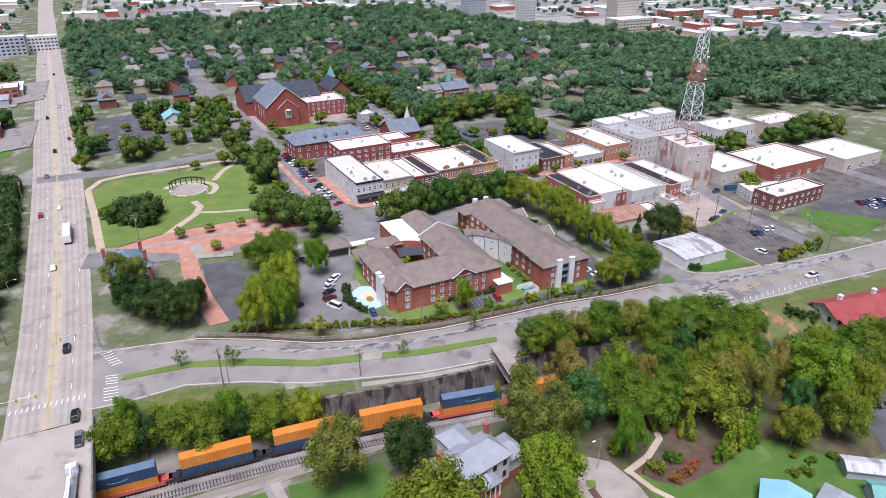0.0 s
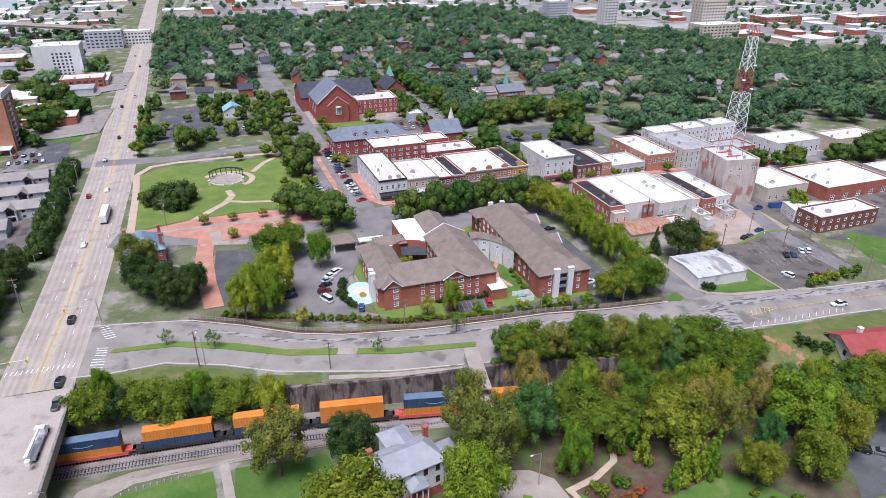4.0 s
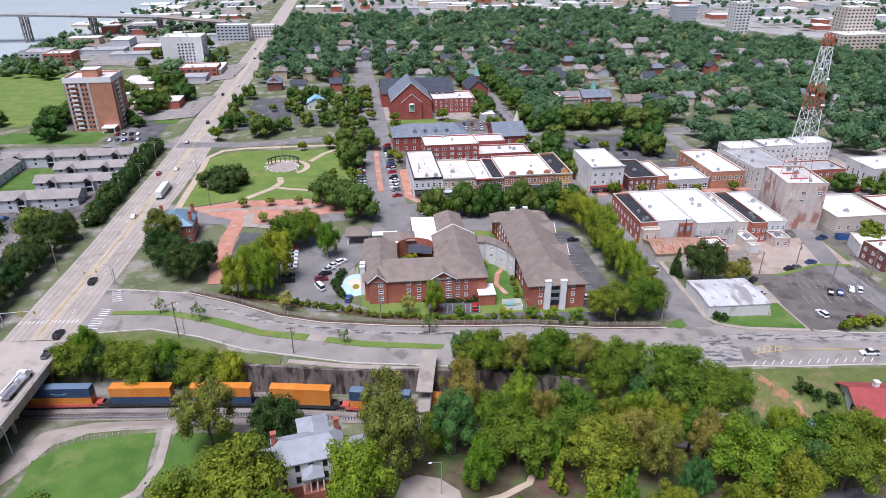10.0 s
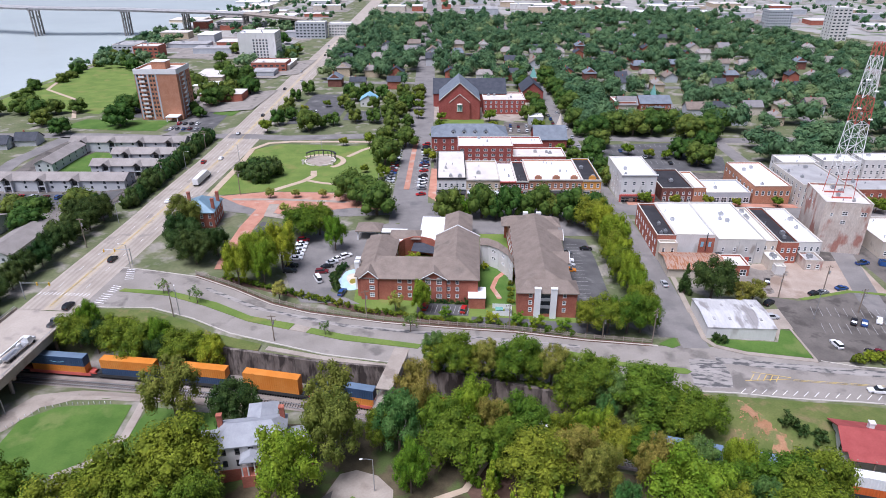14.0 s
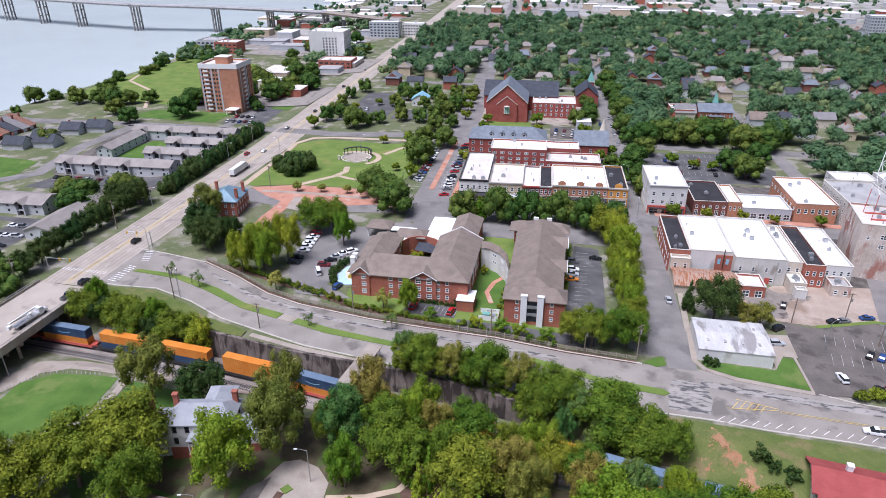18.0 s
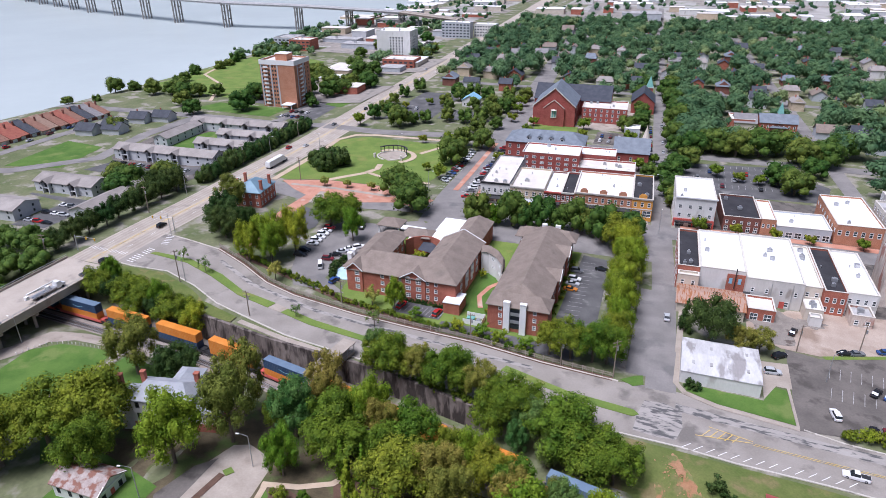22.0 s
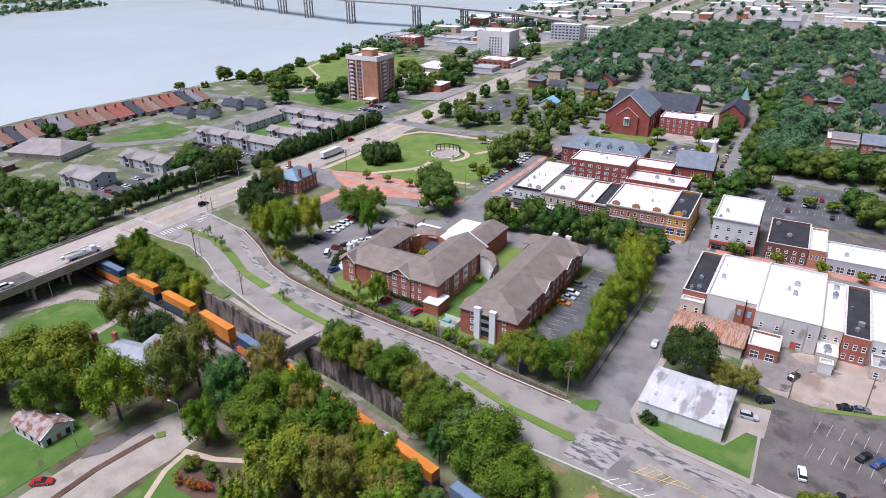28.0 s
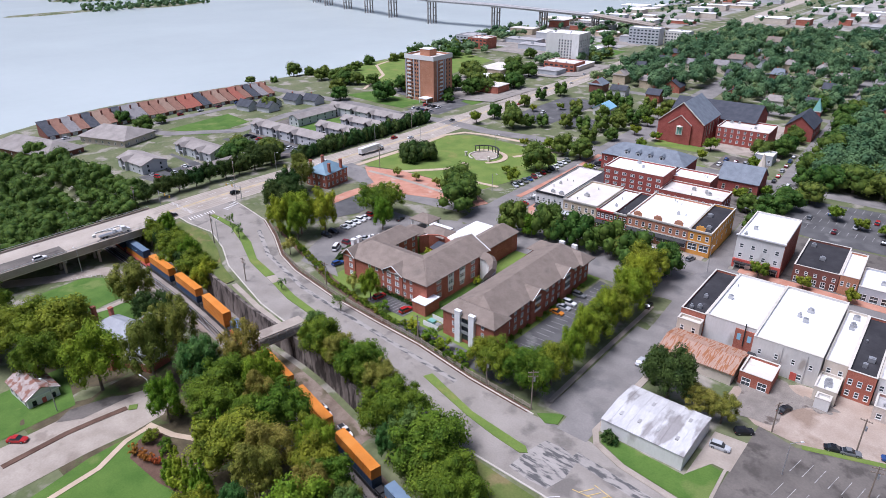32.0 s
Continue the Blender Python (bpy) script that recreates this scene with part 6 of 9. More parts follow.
drape("parking_lot", [(34, 214), (48, 216), (64, 226), (68, 222), (62, 211), (60.5, 200), (54, 187), (50.5, 168), (62, 160.5), (43, 159.5), (37, 168), (31, 182), (30, 200)], 0.14, ASPHALT, label="grey asphalt drive and lot of the inn")
drape("parking_lot", [(80.5, 156), (97, 156.5), (97, 163.2), (80.5, 163)], 0.14, DARK_ASPHALT, label="small dark lot before the inn")
drape("parking_lot", [(130.5, 158), (132, 218), (141, 217), (142.5, 200), (143.5, 170), (139, 160)], 0.14, DARK_ASPHALT, label="long dark asphalt lot beside the wing")
drape("driveway", [(98, 150.8), (140, 149.5), (140, 155), (112, 156.4), (98, 156.2)], 0.16, DARK_ASPHALT, label="dark service drive along the fence")
drape("courtyard_lawn", [(100.3, 164), (112, 164.5), (112, 190), (100.3, 194)], 0.12, LUSH, label="bright green lawn between inn and wing")
drape("park_path", ribbon(along([(107, 168), (104.5, 175), (106, 182), (109, 187)], 2), 0.8), 0.2, BRICKPAVE, 3.0, label="curved brick path on the lawn")
for a, b in (((60, 157.5), (98, 150.5)), ((12, 172), (60, 158))):
    drape("planting_bed", ribbon(along([a, b], 5), 1.6), 0.11, MULCH, label="mulched planting bed behind the fence")
pool = thing("swimming_pool", "drained kidney pool with a pale blue deck", "pool", pose(57, 176.5, ground_z(57, 176.5)))
deck = [(5.4 * math.cos(i * 0.314) * (1 + 0.12 * math.cos(i * 0.628)), 7.6 * math.sin(i * 0.314)) for i in range(20)]
part("pool_deck", Geo().prism(deck, -0.4, 0.22), stuff("pale_blue_deck", (0.4, 0.56, 0.66), (0.5, 0.65, 0.73), 2, 0.8, 0.08, 0.3), pool)
basin = [(2.6 * math.cos(i * 0.314) + 0.7 * math.sin(i * 0.628), 4.2 * math.sin(i * 0.314)) for i in range(20)]
part("pool_basin", Geo().prism(basin, 0.1, 0.26), stuff("drained_pool_floor", (0.62, 0.52, 0.38), (0.7, 0.62, 0.5), 2, 0.7, 0.1, 0.3), pool)
part("pool_puddle", Geo().prism([(1.2 * math.cos(i * 0.4), 1.8 * math.sin(i * 0.4) - 1.5) for i in range(15)], 0.2, 0.275), stuff("stagnant_water", (0.24, 0.2, 0.03), (0.3, 0.26, 0.05), 1, 0.2, 0.1, 0.3), pool)
# by the tin shed, and the lots to the east
drape("shed_lawn", [(169.5, 150.6), (170.5, 147.6), (178, 144.6), (196.4, 142.8), (195.6, 157), (190.5, 157.6), (189.5, 150.4)], 0.12, LUSH, label="bright lawn before the tin shed")
drape("pavement", ribbon([(168, 165), (167.7, 150), (170, 146.4), (178, 143.6), (197, 141.6)], 0.8), 0.24, PAVE, skirt=0.3, label="pale pavement round the shed lawn")
drape("pavement", ribbon([(196.8, 142), (196, 158)], 0.35), 0.22, PAVE, skirt=0.3, label="pale kerb between lawn and lot")
drape("pavement", ribbon([(168, 203), (167.7, 165)], 0.9), 0.24, PAVE, skirt=0.3, label="pale pavement along the side street")
drape("driveway", [(189.6, 151), (193, 158), (197, 158), (197, 170), (189.6, 169)], 0.13, PAVE, label="cracked concrete beside the shed")
drape("parking_lot", [(196.6, 141), (236, 146), (240, 181), (226, 184), (206, 176), (197, 178)], 0.11, WORN, label="worn grey parking lot with old stripes")
drape("dirt_lot", [(196, 178), (206, 177.5), (226, 185), (239, 183), (240, 209), (209, 204), (200, 202), (187, 190), (187, 184)], 0.1, DUST, label="bare dusty lot behind the warehouses")
MUD = stuff("muddy_rubble", (0.2, 0.175, 0.15), (0.3, 0.265, 0.23), 3.5, 0.95, 0.3, 0.3, stain=(0.12, 0.095, 0.08), stain_size=3.5, stain_at=0.55)


def ragged(x, y, rx, ry, turn, seed, n=40):
    """An uneven outline round a place, for spilt and trodden ground."""
    r = random.Random(seed)
    wob = [(r.uniform(0.05, 0.16), k, r.uniform(0, 6.28)) for k in (2, 3, 5, 8)]
    c, s = math.cos(math.radians(turn)), math.sin(math.radians(turn))
    out = []
    for i in range(n):
        a = 6.2832 * i / n
        q = 1 + sum(h * math.sin(k * a + p) for h, k, p in wob) + r.uniform(-0.05, 0.05)
        u, v = rx * q * math.cos(a), ry * q * math.sin(a)
        out.append((x + u * c - v * s, y + u * s + v * c))
    return out


drape("mud", ragged(195, 190.5, 8.2, 9.6, -6, 5), 0.16, MUD, 2.0, label="muddy rubble-strewn ground behind the shops")
drape("mud", ragged(206, 196, 4.4, 3.0, 8, 8), 0.17, MUD, 2.0, label="dark wet mud patch on the dusty lot")
drape("grass_strip", ribbon([(207, 177), (226, 184.2), (238, 183)], 0.8), 0.18, GRASS, label="thin weedy strip between the lots")
drape("lawn", [(254, 172), (262, 174.5), (283, 150), (257, 144.5), (247, 150)], 0.12, LUSH, label="green lawn beside the dark lot")
drape("parking_lot", [(246, 173), (262, 175.5), (290, 178), (330, 178), (330, 148), (285, 150)], 0.11, DARK_ASPHALT, label="dark asphalt lot with bay markings")
drape("parking_lot", [(281, 180), (330, 180), (330, 199), (320, 199), (279, 193)], 0.11, WORN, label="pale worn lot by the warehouses")
drape("parking_lot", [(160, 352), (208, 362), (232, 338), (227, 315), (182, 309), (163, 312)], 0.11, DARK_ASPHALT, label="dark parking lot with small tree islands")
drape("parking_lot", [(-26, 456), (4, 460), (6, 382), (-24, 374)], 0.11, DARK_ASPHALT, label="dark parking lot with tree islands")
drape("parking_lot", [(8, 412), (34, 413), (34, 390), (9, 388)], 0.11, DARK_ASPHALT, label="dark parking lot with white bays")
drape("pavement", [(73.5, 300), (78.5, 300), (78.6, 262), (80, 255.6), (92, 255.5), (92, 250.5), (80, 251), (75.4, 258)], 0.22, BRICKPAVE, skirt=0.25, label="salmon brick pavement at the shop corner")
drape("pavement", ribbon([(92, 253.6), (120, 256), (152, 259)], 2.0), 0.22, PAVE, skirt=0.25, label="pale pavement before the shops")
drape("pavement", ribbon([(165, 259), (200, 261.5), (245, 264)], 2.2), 0.22, BRICKPAVE, skirt=0.25, label="brick pavement before the shops")
drape("brick_median", ribbon([(64.6, 266), (62.2, 310), (60.5, 350)], 1.3), 0.24, BRICKPAVE, skirt=0.25, label="red brick strip down the main street")
drape("churchyard", [(74, 388), (100, 390), (99, 402), (72, 400)], 0.1, GRASS, label="small lawn before the church")
drape("churchyard", [(72, 353), (112, 355), (111, 370), (72, 362)], 0.1, GRASS, label="lawn behind the hall")
drape("parking_lot", [(113, 370), (138, 372), (136, 398), (112, 396)], 0.11, WORN, label="worn lot behind the church")
drape("corner_island", [(153.5, 146.2), (157, 149), (159, 150), (159.6, 146), (157, 144.4)], 0.2, LUSH, skirt=0.2, label="small grass corner island")
drape("verge", [(144.2, 158), (152.6, 156), (152.2, 212), (143.4, 212)], 0.17, ROUGH, skirt=0.25, label="shaded planted verge beneath the street trees")
drape("pavement", ribbon([(153.4, 152), (153, 180), (152.8, 214)], 0.7), 0.22, PAVE, skirt=0.25, label="narrow pale pavement beside the trees")
drape("parking_bay", [(154.4, 150), (160, 150), (159, 200), (154.4, 200)], 0.13, ASPHALT, label="asphalt strip beside the side street")
drape("bank_grass", [(-20, 147.5), (-2, 149), (12, 144.5), (26, 138), (38, 135), (38, 130.5), (25, 134), (8, 139), (-18, 143)], 0.35, BANKGRASS, 3.0, label="grass bank above the railway")
drape("bank_grass", [(151, 123.6), (157, 123.4), (170, 123), (182, 122.5), (200, 122), (230, 119), (230, 100), (196, 101), (151, 108)], 0.35, BANKGRASS, 3.0, label="patchy grass bank above the railway")
dirt = random.Random(12)


def ragged(cx, cy, rx, ry, lean, n=34):
    """A ragged round outline, leaning in plan."""
    out = []
    for k in range(n):
        w = 2 * math.pi * k / n
        q = 1 + 0.45 * noise.noise(Vector((2.2 * math.cos(w) + cx, 2.2 * math.sin(w), cy))) + dirt.uniform(-0.16, 0.16)
        u, v = rx * q * math.cos(w), ry * q * math.sin(w)
        out.append((cx + u + lean * v, cy + v))
    return out


for cx, cy, rx, ry in ((169, 118.5, 1.3, 2.6), (171.5, 114.5, 1.7, 3.0), (175, 109.5, 2.6, 3.6), (177.5, 105.5, 3.4, 2.0), (166, 112, 0.8, 1.4), (183, 104.5, 2.4, 1.0)):
    drape("bare_patch", ragged(cx, cy, rx, ry, -0.35), 0.38, REDDIRT, 3.0, label="ragged bare red clay patch in the grass")
g = Geo()
for i in range(160):
    f = dirt.random()
    x, y, r = 168 + 9 * f * f + dirt.gauss(0, 1.0 + 1.6 * f), 121 - 16 * f, dirt.uniform(0.08, 0.3)
    drape("", [(x + r * dirt.uniform(0.6, 1.2) * math.cos(k * 0.9), y + r * dirt.uniform(0.5, 1.1) * math.sin(k * 0.9)) for k in range(7)], 0.4 + i * 0.0003, None, 6.0, geo=g)
tagged(part("dirt_spots", g, REDDIRT), "scattered bare clay spots in grass", "ground", kind="stuff")

# ---- road markings ----
marks = Geo()


def stripe(a, b, w, dz=0.2):
    drape("", ribbon([a, b], w / 2), dz, None, 6.0, geo=marks)


for k in range(6):
    stripe((-21.5 + k * 0.5, 173.5 - k * 1.3), (-18.8 + k * 0.5, 174.1 - k * 1.3), 0.34)
for k in range(4):
    stripe((-20.5, 162.5 - k * 1.2), (-17.6, 162.0 - k * 1.2), 0.34)
for k in range(5):
    stripe((-21, 157 - k * 1.3), (-17.6, 156.6 - k * 1.3), 0.34)
for k in range(14):
    stripe((-41.5 + k * 1.25, 154.8), (-41.3 + k * 1.25, 156.6), 0.3)
for lane in (0.25, 0.75):
    for i in range(40):
        y = 64 + i * 12
        t = min(1, max(0, (y - 232) / 300))
        x0, x1 = (-42.4 - 21 * t if y > 186 else -42.4), (-23.6 - 18 * t if y > 186 else -23.6)
        x = x0 + (x1 - x0) * lane
        if y > 148:
            stripe((x, y), (x - 0.1, y + 3), 0.16)
for i in range(20):
    stripe((71.2 - i * 0.13, 264 + i * 2.7), (67.6 - i * 0.13, 266 + i * 2.7), 0.12)
    stripe((58.6 - i * 0.1, 266 + i * 2.7), (55.4 - i * 0.1, 264 + i * 2.7), 0.12)
for i in range(14):
    stripe((170 + i * 2.7, 124.9), (172.0 + i * 2.7, 126.9), 0.17)
tagged(part("road_markings", marks, PAINT), "worn white stripes painted on roads and bays", "road marking", kind="stuff")
marks = Geo()
for i in range(11):
    stripe((82 + i * 1.45, 157), (82.6 + i * 1.45, 162), 0.13, 0.18)
for i in range(18):
    stripe((133 + 0.0 * i, 166 + i * 2.7), (137.4, 166.4 + i * 2.7), 0.12, 0.18)
for i in range(12):
    stripe((206 + i * 2.6, 157), (207 + i * 2.6, 162.5), 0.14)
    stripe((207 + i * 2.6, 167), (208 + i * 2.6, 172.5), 0.14)
for i in range(9):
    stripe((288 + i * 2.6, 160), (289 + i * 2.6, 165.5), 0.14)
for r in range(4):
    for i in range(14):
        stripe((166 + i * 3.0 + r * 3, 318 + r * 10.5 + i * 0.4), (166 + i * 3.0 + r * 3, 323 + r * 10.5 + i * 0.4), 0.14)
for i in range(10):
    stripe((10 + i * 2.4, 402), (10 + i * 2.4, 407), 0.14)
tagged(part("bay_markings", marks, FADED), "faded bay stripes in the parking lots", "road marking", kind="stuff")
marks = Geo()
for i in range(5):
    stripe((174.5 + i * 1.7, 130.7), (176.4 + i * 1.7, 133.6), 0.2)
stripe((176, 134.6), (186, 132.8), 0.2), stripe((173, 130.4), (186, 132.2), 0.2)
for dx in (-0.2, 0.2):
    for a, b in (((-33.2, 148), (-33.2, 186)), ((-33.2, 186), (-35.2, 236)), ((-35.2, 236), (-41, 348)), ((-41, 348), (-53, 535))):
        stripe((a[0] + dx, a[1]), (b[0] + dx, b[1]), 0.14)
for i in range(2):
    stripe((186 + i * 0.4, 131.5 + i * 0.5), (240, 130 + i * 0.5), 0.14)
tagged(part("road_lines", marks, YELLOW), "faded yellow centre lines and hatching", "road marking", kind="stuff")
drape("patched_road", [(158.6, 127), (164, 126.4), (168.6, 126.8), (170, 132), (169.6, 138.6), (165, 140), (160.4, 139.4), (159, 133)], 0.13, PATCHED, 4.0, label="tar patched stretch of worn road")
drape("patched_road", ribbon(along([(168, 139.6), (180, 138.6), (200, 137.4), (236, 135.6)], 6), 1.5), 0.12, PATCHED, 6.0, label="dark worn wheel tracks on the road")
drape("patched_road", ribbon(along([(10, 164.5), (30, 154.5), (60, 147.4), (95, 145), (130, 142.6)], 6), 0.8), 0.13, PATCHED, 6.0, label="dark worn wheel tracks on the road")
drape("rough_lawn", [(36, 106), (80, 104), (120, 96), (185, 84), (185, 60), (60, 60), (36, 72)], 0.05, LITTER, label="leaf litter and thin grass beneath the trees")

# ---- south of the railway ----
drape("lane", ribbon(along([(-34, 84), (-21, 104), (-17, 113.5), (-8, 117.5), (8, 117), (26, 117.5), (48, 114.5)], 4), 3.2), 0.1, PAVE, 4.0, label="pale gravel lane beside the railway")
drape("house_lawn", [(-17, 106), (-10, 111.5), (10, 112.5), (12, 96), (6, 87), (-6, 84), (-16, 92)], 0.1, LUSH, 4.0, label="round green lawn inside the lane")
drape("park_path", ribbon(along([(12.5, 114), (14, 101), (12, 93), (4, 86)], 3), 1.1), 0.16, PAVE, 4.0, label="pale curved drive across the lawn")
drape("house_lawn", [(15, 112), (36, 110), (40, 88), (30, 70), (14, 84)], 0.08, LUSH, 4.0, label="shaded green lawn by the white house")
wf = thing("picket_posts", "row of short white posts along the lawn", "fence")
for x, y in along([(-18.5, 103), (-16.5, 107.5), (-13, 110.8), (-8, 112.4), (4, 112.6)], 1.5):
    z = ground_z(x, y)
    part("post", Geo().cyl(x, y, z - 0.2, z + 0.75, 0.1, 0.09, 8), TRIM, wf)
wh = block("white_house", "two-storey white frame house with a grey hipped roof", 44.5, 86.0, 14.5, 8.5, 6.6, ang=13, base=1.9, wall=WHITEWALL, roof=stuff("grey_house_shingles", (0.3, 0.31, 0.33), (0.38, 0.39, 0.41), 3, 0.85, 0.12, 0.35), pitched=("x", 2.6, 3.2, 3.2), sides={"S": [(5, 0.9, 1.6, [1.0, 4.2])], "W": [(2, 0.9, 1.6, [1.0, 4.2])], "E": [(2, 0.9, 1.6, [4.2])]}, cat="house", trim=DARKTRIM)
HR = bpy.data.materials["grey_house_shingles"]
part("basement", Geo().box(-0.1, -0.1, -6, 14.6, 8.6, 0.0).box(14.6, 0.7, -6, 20.1, 7.6, 0.0).box(5.9, 8.6, -6, 12.1, 14.6, 0.0), BRICK, wh, "red brick basement")
part("east_wing", Geo().box(14.5, 0.8, -2, 20, 7.5, 3.6), WHITEWALL, wh)
part("east_wing_roof", Geo().roof(14.3, 0.3, 20.5, 8, 3.6, 1.8, "x", 0, 2.5), HR, wh)
part("rear_wing", Geo().box(6, 8.5, -2, 12, 14.5, 5.8), WHITEWALL, wh)
part("rear_wing_roof", Geo().roof(5.5, 7, 12.5, 15, 5.8, 2.0, "y", 0, 2.5), HR, wh)
part("west_porch_roof", Geo().roof(-5, 1, 0, 8.5, 4.6, 1.4, "x", 2.0, 0), HR, wh)
part("west_porch", Geo().box(-4.6, 1.4, -6, -0.12, 8, 4.4), WHITEWALL, wh)
part("portico_roof", Geo().roof(5.0, -3.2, 9.6, 0.4, 4.4, 1.2, "y", 0.8, 0), HR, wh)
part("portico_floor", Geo().box(5.0, -3, -6, 9.6, -0.12, 0.3), BRICK, wh)
for u in (5.3, 6.6, 8.0, 9.3):
    part("column", Geo().cyl(u, -2.7, 0.3, 4.3, 0.18, 0.15), TRIM, wh)
for u, v in ((0.3, 6.5), (13.9, 7.2), (-4.6, 4.5)):
    part("chimney", Geo().box(u - 0.55, v - 0.5, 0, u + 0.55, v + 0.5, 10.0).box(u - 0.65, v - 0.6, 10.0, u + 0.65, v + 0.6, 10.35), BRICK, wh)
drape("house_street", [(66, 72), (69, 84), (70.5, 89), (74, 90.5), (79, 89), (83, 85), (84, 77), (83, 66), (83, 45), (80, 20), (66, 20), (66, 45), (66, 60)], 0.1, PAVE, 4.0, label="pale concrete cul-de-sac")
drape("street_island", ribbon([(73, 52), (72.5, 66), (74, 80)], 0.8), 0.26, MULCH, skirt=0.2, label="thin planted island in the cul-de-sac")
drape("street_island", ribbon([(74.3, 80.3), (75.4, 82)], 1.0), 0.3, GRASS, skirt=0.2, label="grass tip of the island")
drape("driveway", [(66.5, 66), (70, 71), (70, 84), (66.5, 80), (64, 70)], 0.14, WORN, label="worn dark asphalt pad by the street")
sw = block("cottage", "small white gabled cottage with a rusted tin roof", 42.6, 63.6, 12.6, 7.6, 3.3, ang=1, wall=WHITEWALL, roof=stuff("weathered_tin", (0.3, 0.24, 0.215), (0.4, 0.34, 0.31), 1.2, 0.7, 0.15, 0.3, stain=(0.22, 0.1, 0.07), stain_size=1.6, stain_at=0.48), pitched=("x", 2.2, 0, 0), sides={"E": [(2, 0.9, 1.4, [0.9], 1.5, 6.1)], "S": [(4, 0.8, 1.4, [0.9])]}, cat="house", trim=DARKTRIM)
part("door", Geo().box(12.62, 3.3, 0.1, 12.7, 4.3, 2.2), REDPAINT, sw, "red front door")
part("pediment", Geo().bar((12.9, -0.4, 3.3), (12.9, 3.8, 5.5), 0.16).bar((12.9, 8.0, 3.3), (12.9, 3.8, 5.5), 0.16).box(12.62, -0.1, 3.1, 12.85, 7.7, 3.4), TRIM, sw)
part("porch_step", Geo().box(12.62, 1.2, -1, 14.8, 6.6, 0.15), TANPATH, sw, "pale timber porch deck")
drape("house_lawn", [(40, 78), (63, 72), (63, 40), (40, 40)], 0.08, LUSH, label="shaded lawn round the cottage")
drape("house_lawn", [(85, 80), (91, 75), (100, 76), (122, 74.5), (128, 67), (133, 56), (115, 50), (88, 50), (85, 66)], 0.09, LUSH, label="smooth bright green garden lawn")
drape("planting_bed", [(86, 82), (95, 80), (106, 79), (120, 79), (121, 76), (104, 72.5), (92, 72), (88, 76)], 0.14, MULCH, label="dark bark mulch bed")
drape("planting_bed", [(100, 95), (108, 93), (110, 84), (101, 82), (98, 87)], 0.12, MULCH, label="dark mulch under garden trees")
drape("park_path", ribbon(along([(103, 95), (101, 91), (98.5, 86), (92, 82.5), (84, 80.5)], 2), 0.8), 0.2, TANPATH, 3.0, label="curved garden path")
drape("park_path", ribbon(along([(85, 80), (86, 74), (90, 66), (91, 55)], 2), 0.7), 0.2, TANPATH, 3.0, label="pavement beside the garden")
drape("parking_lot", [(147, 66), (143, 60), (160, 60), (175, 68), (172, 79), (160, 78), (149, 74)], 0.12, DARK_ASPHALT, label="dark parking lot among trees")
for i, (x, y) in enumerate(((105.5, 74.2), (108, 75), (110.5, 75.2), (113, 75.4), (115.5, 75.8), (117.6, 76.6))):
    plant("k2", x, y, 1.8 + 0.15 * (i % 3), 1.05, "clipped garden conifers")
for x, y, r in ((91.5, 73.6, 1.6), (96, 74, 1.7), (98.5, 75, 1.5), (94, 74.4, 1.2)):
    plant("r1", x, y, r, 1.0, "rust-coloured shrubs")
for x, y in ((105, 88.5), (104, 83.2), (100, 88), (126, 71)):
    plant("k2", x, y, 1.9, 1.1)
for x, y, r in ((120, 63, 1.8), (117, 64, 1.5), (124, 65, 1.4), (122, 68, 1.3), (96, 79, 2.4), (90, 78, 2.6), (130, 64, 1.6), (86, 87, 2.4)):
    plant("h2", x, y, r)
# low houses at the garden's edge
bb = block("house", "low house with a light blue metal roof", 106, 52, 8, 9, 3.0, ang=38, wall=WHITEWALL, roof=TEALROOF, pitched=("x", 1.6, 0, 0), cat="house", sides={"N": [(2, 0.9, 1.2, [0.9])]})
block("garden_shed", "garden house with a grey shingled roof", 114, 49.5, 7, 6, 2.8, ang=20, wall=GREYWALL, roof=HR, pitched=("x", 1.4, 2, 2), cat="shed", sides={"N": [(2, 0.9, 1.0, [0.9])]})
block("garden_shed", "long shed with a pale tin roof and a skylight", 127, 58.5, 10, 4.2, 2.6, ang=-35, wall=GREYWALL, roof=SHEDROOF, pitched=("x", 0.7, 0, 0), cat="shed")
block("garden_shed", "garden shed with a green metal roof", 124.5, 50.5, 5, 5, 2.6, ang=-35, wall=GREYWALL, roof=COPPER, pitched=("x", 1.4, 0, 0), cat="shed")
rr = block("red_roof_building", "white stucco building with a red tile roof", 187, 104.5, 32, 9.5, 3.6, ang=-8, wall=WHITEWALL, roof=REDROOF, pitched=("x", 2.6, 0, 0), sides={"S": [(9, 1.1, 1.6, [0.9])], "W": [(2, 1.1, 1.6, [0.9])]}, cat="building", over=1.1, trim=DARKTRIM)
part("chimney", Geo().box(6, 5.5, 3, 7.2, 6.7, 7.2).box(5.9, 5.4, 7.2, 7.3, 6.8, 7.5), TRIM, rr)
part("chimney", Geo().box(20, 5.5, 3, 21.2, 6.7, 7.2).box(19.9, 5.4, 7.2, 21.3, 6.8, 7.5), TRIM, rr)
for i in range(8):
    part("post", Geo().box(1.5 + i * 4, -3.0, -2, 1.8 + i * 4, -2.7, 3.2), WOOD, rr)
part("porch_roof", Geo().poly([(0, -3.3, 3.0), (32, -3.3, 3.0), (32, -0.9, 3.7), (0, -0.9, 3.7)]).poly([(0, -3.3, 2.9), (0, -0.9, 3.6), (32, -0.9, 3.6), (32, -3.3, 2.9)]), REDROOF, rr)
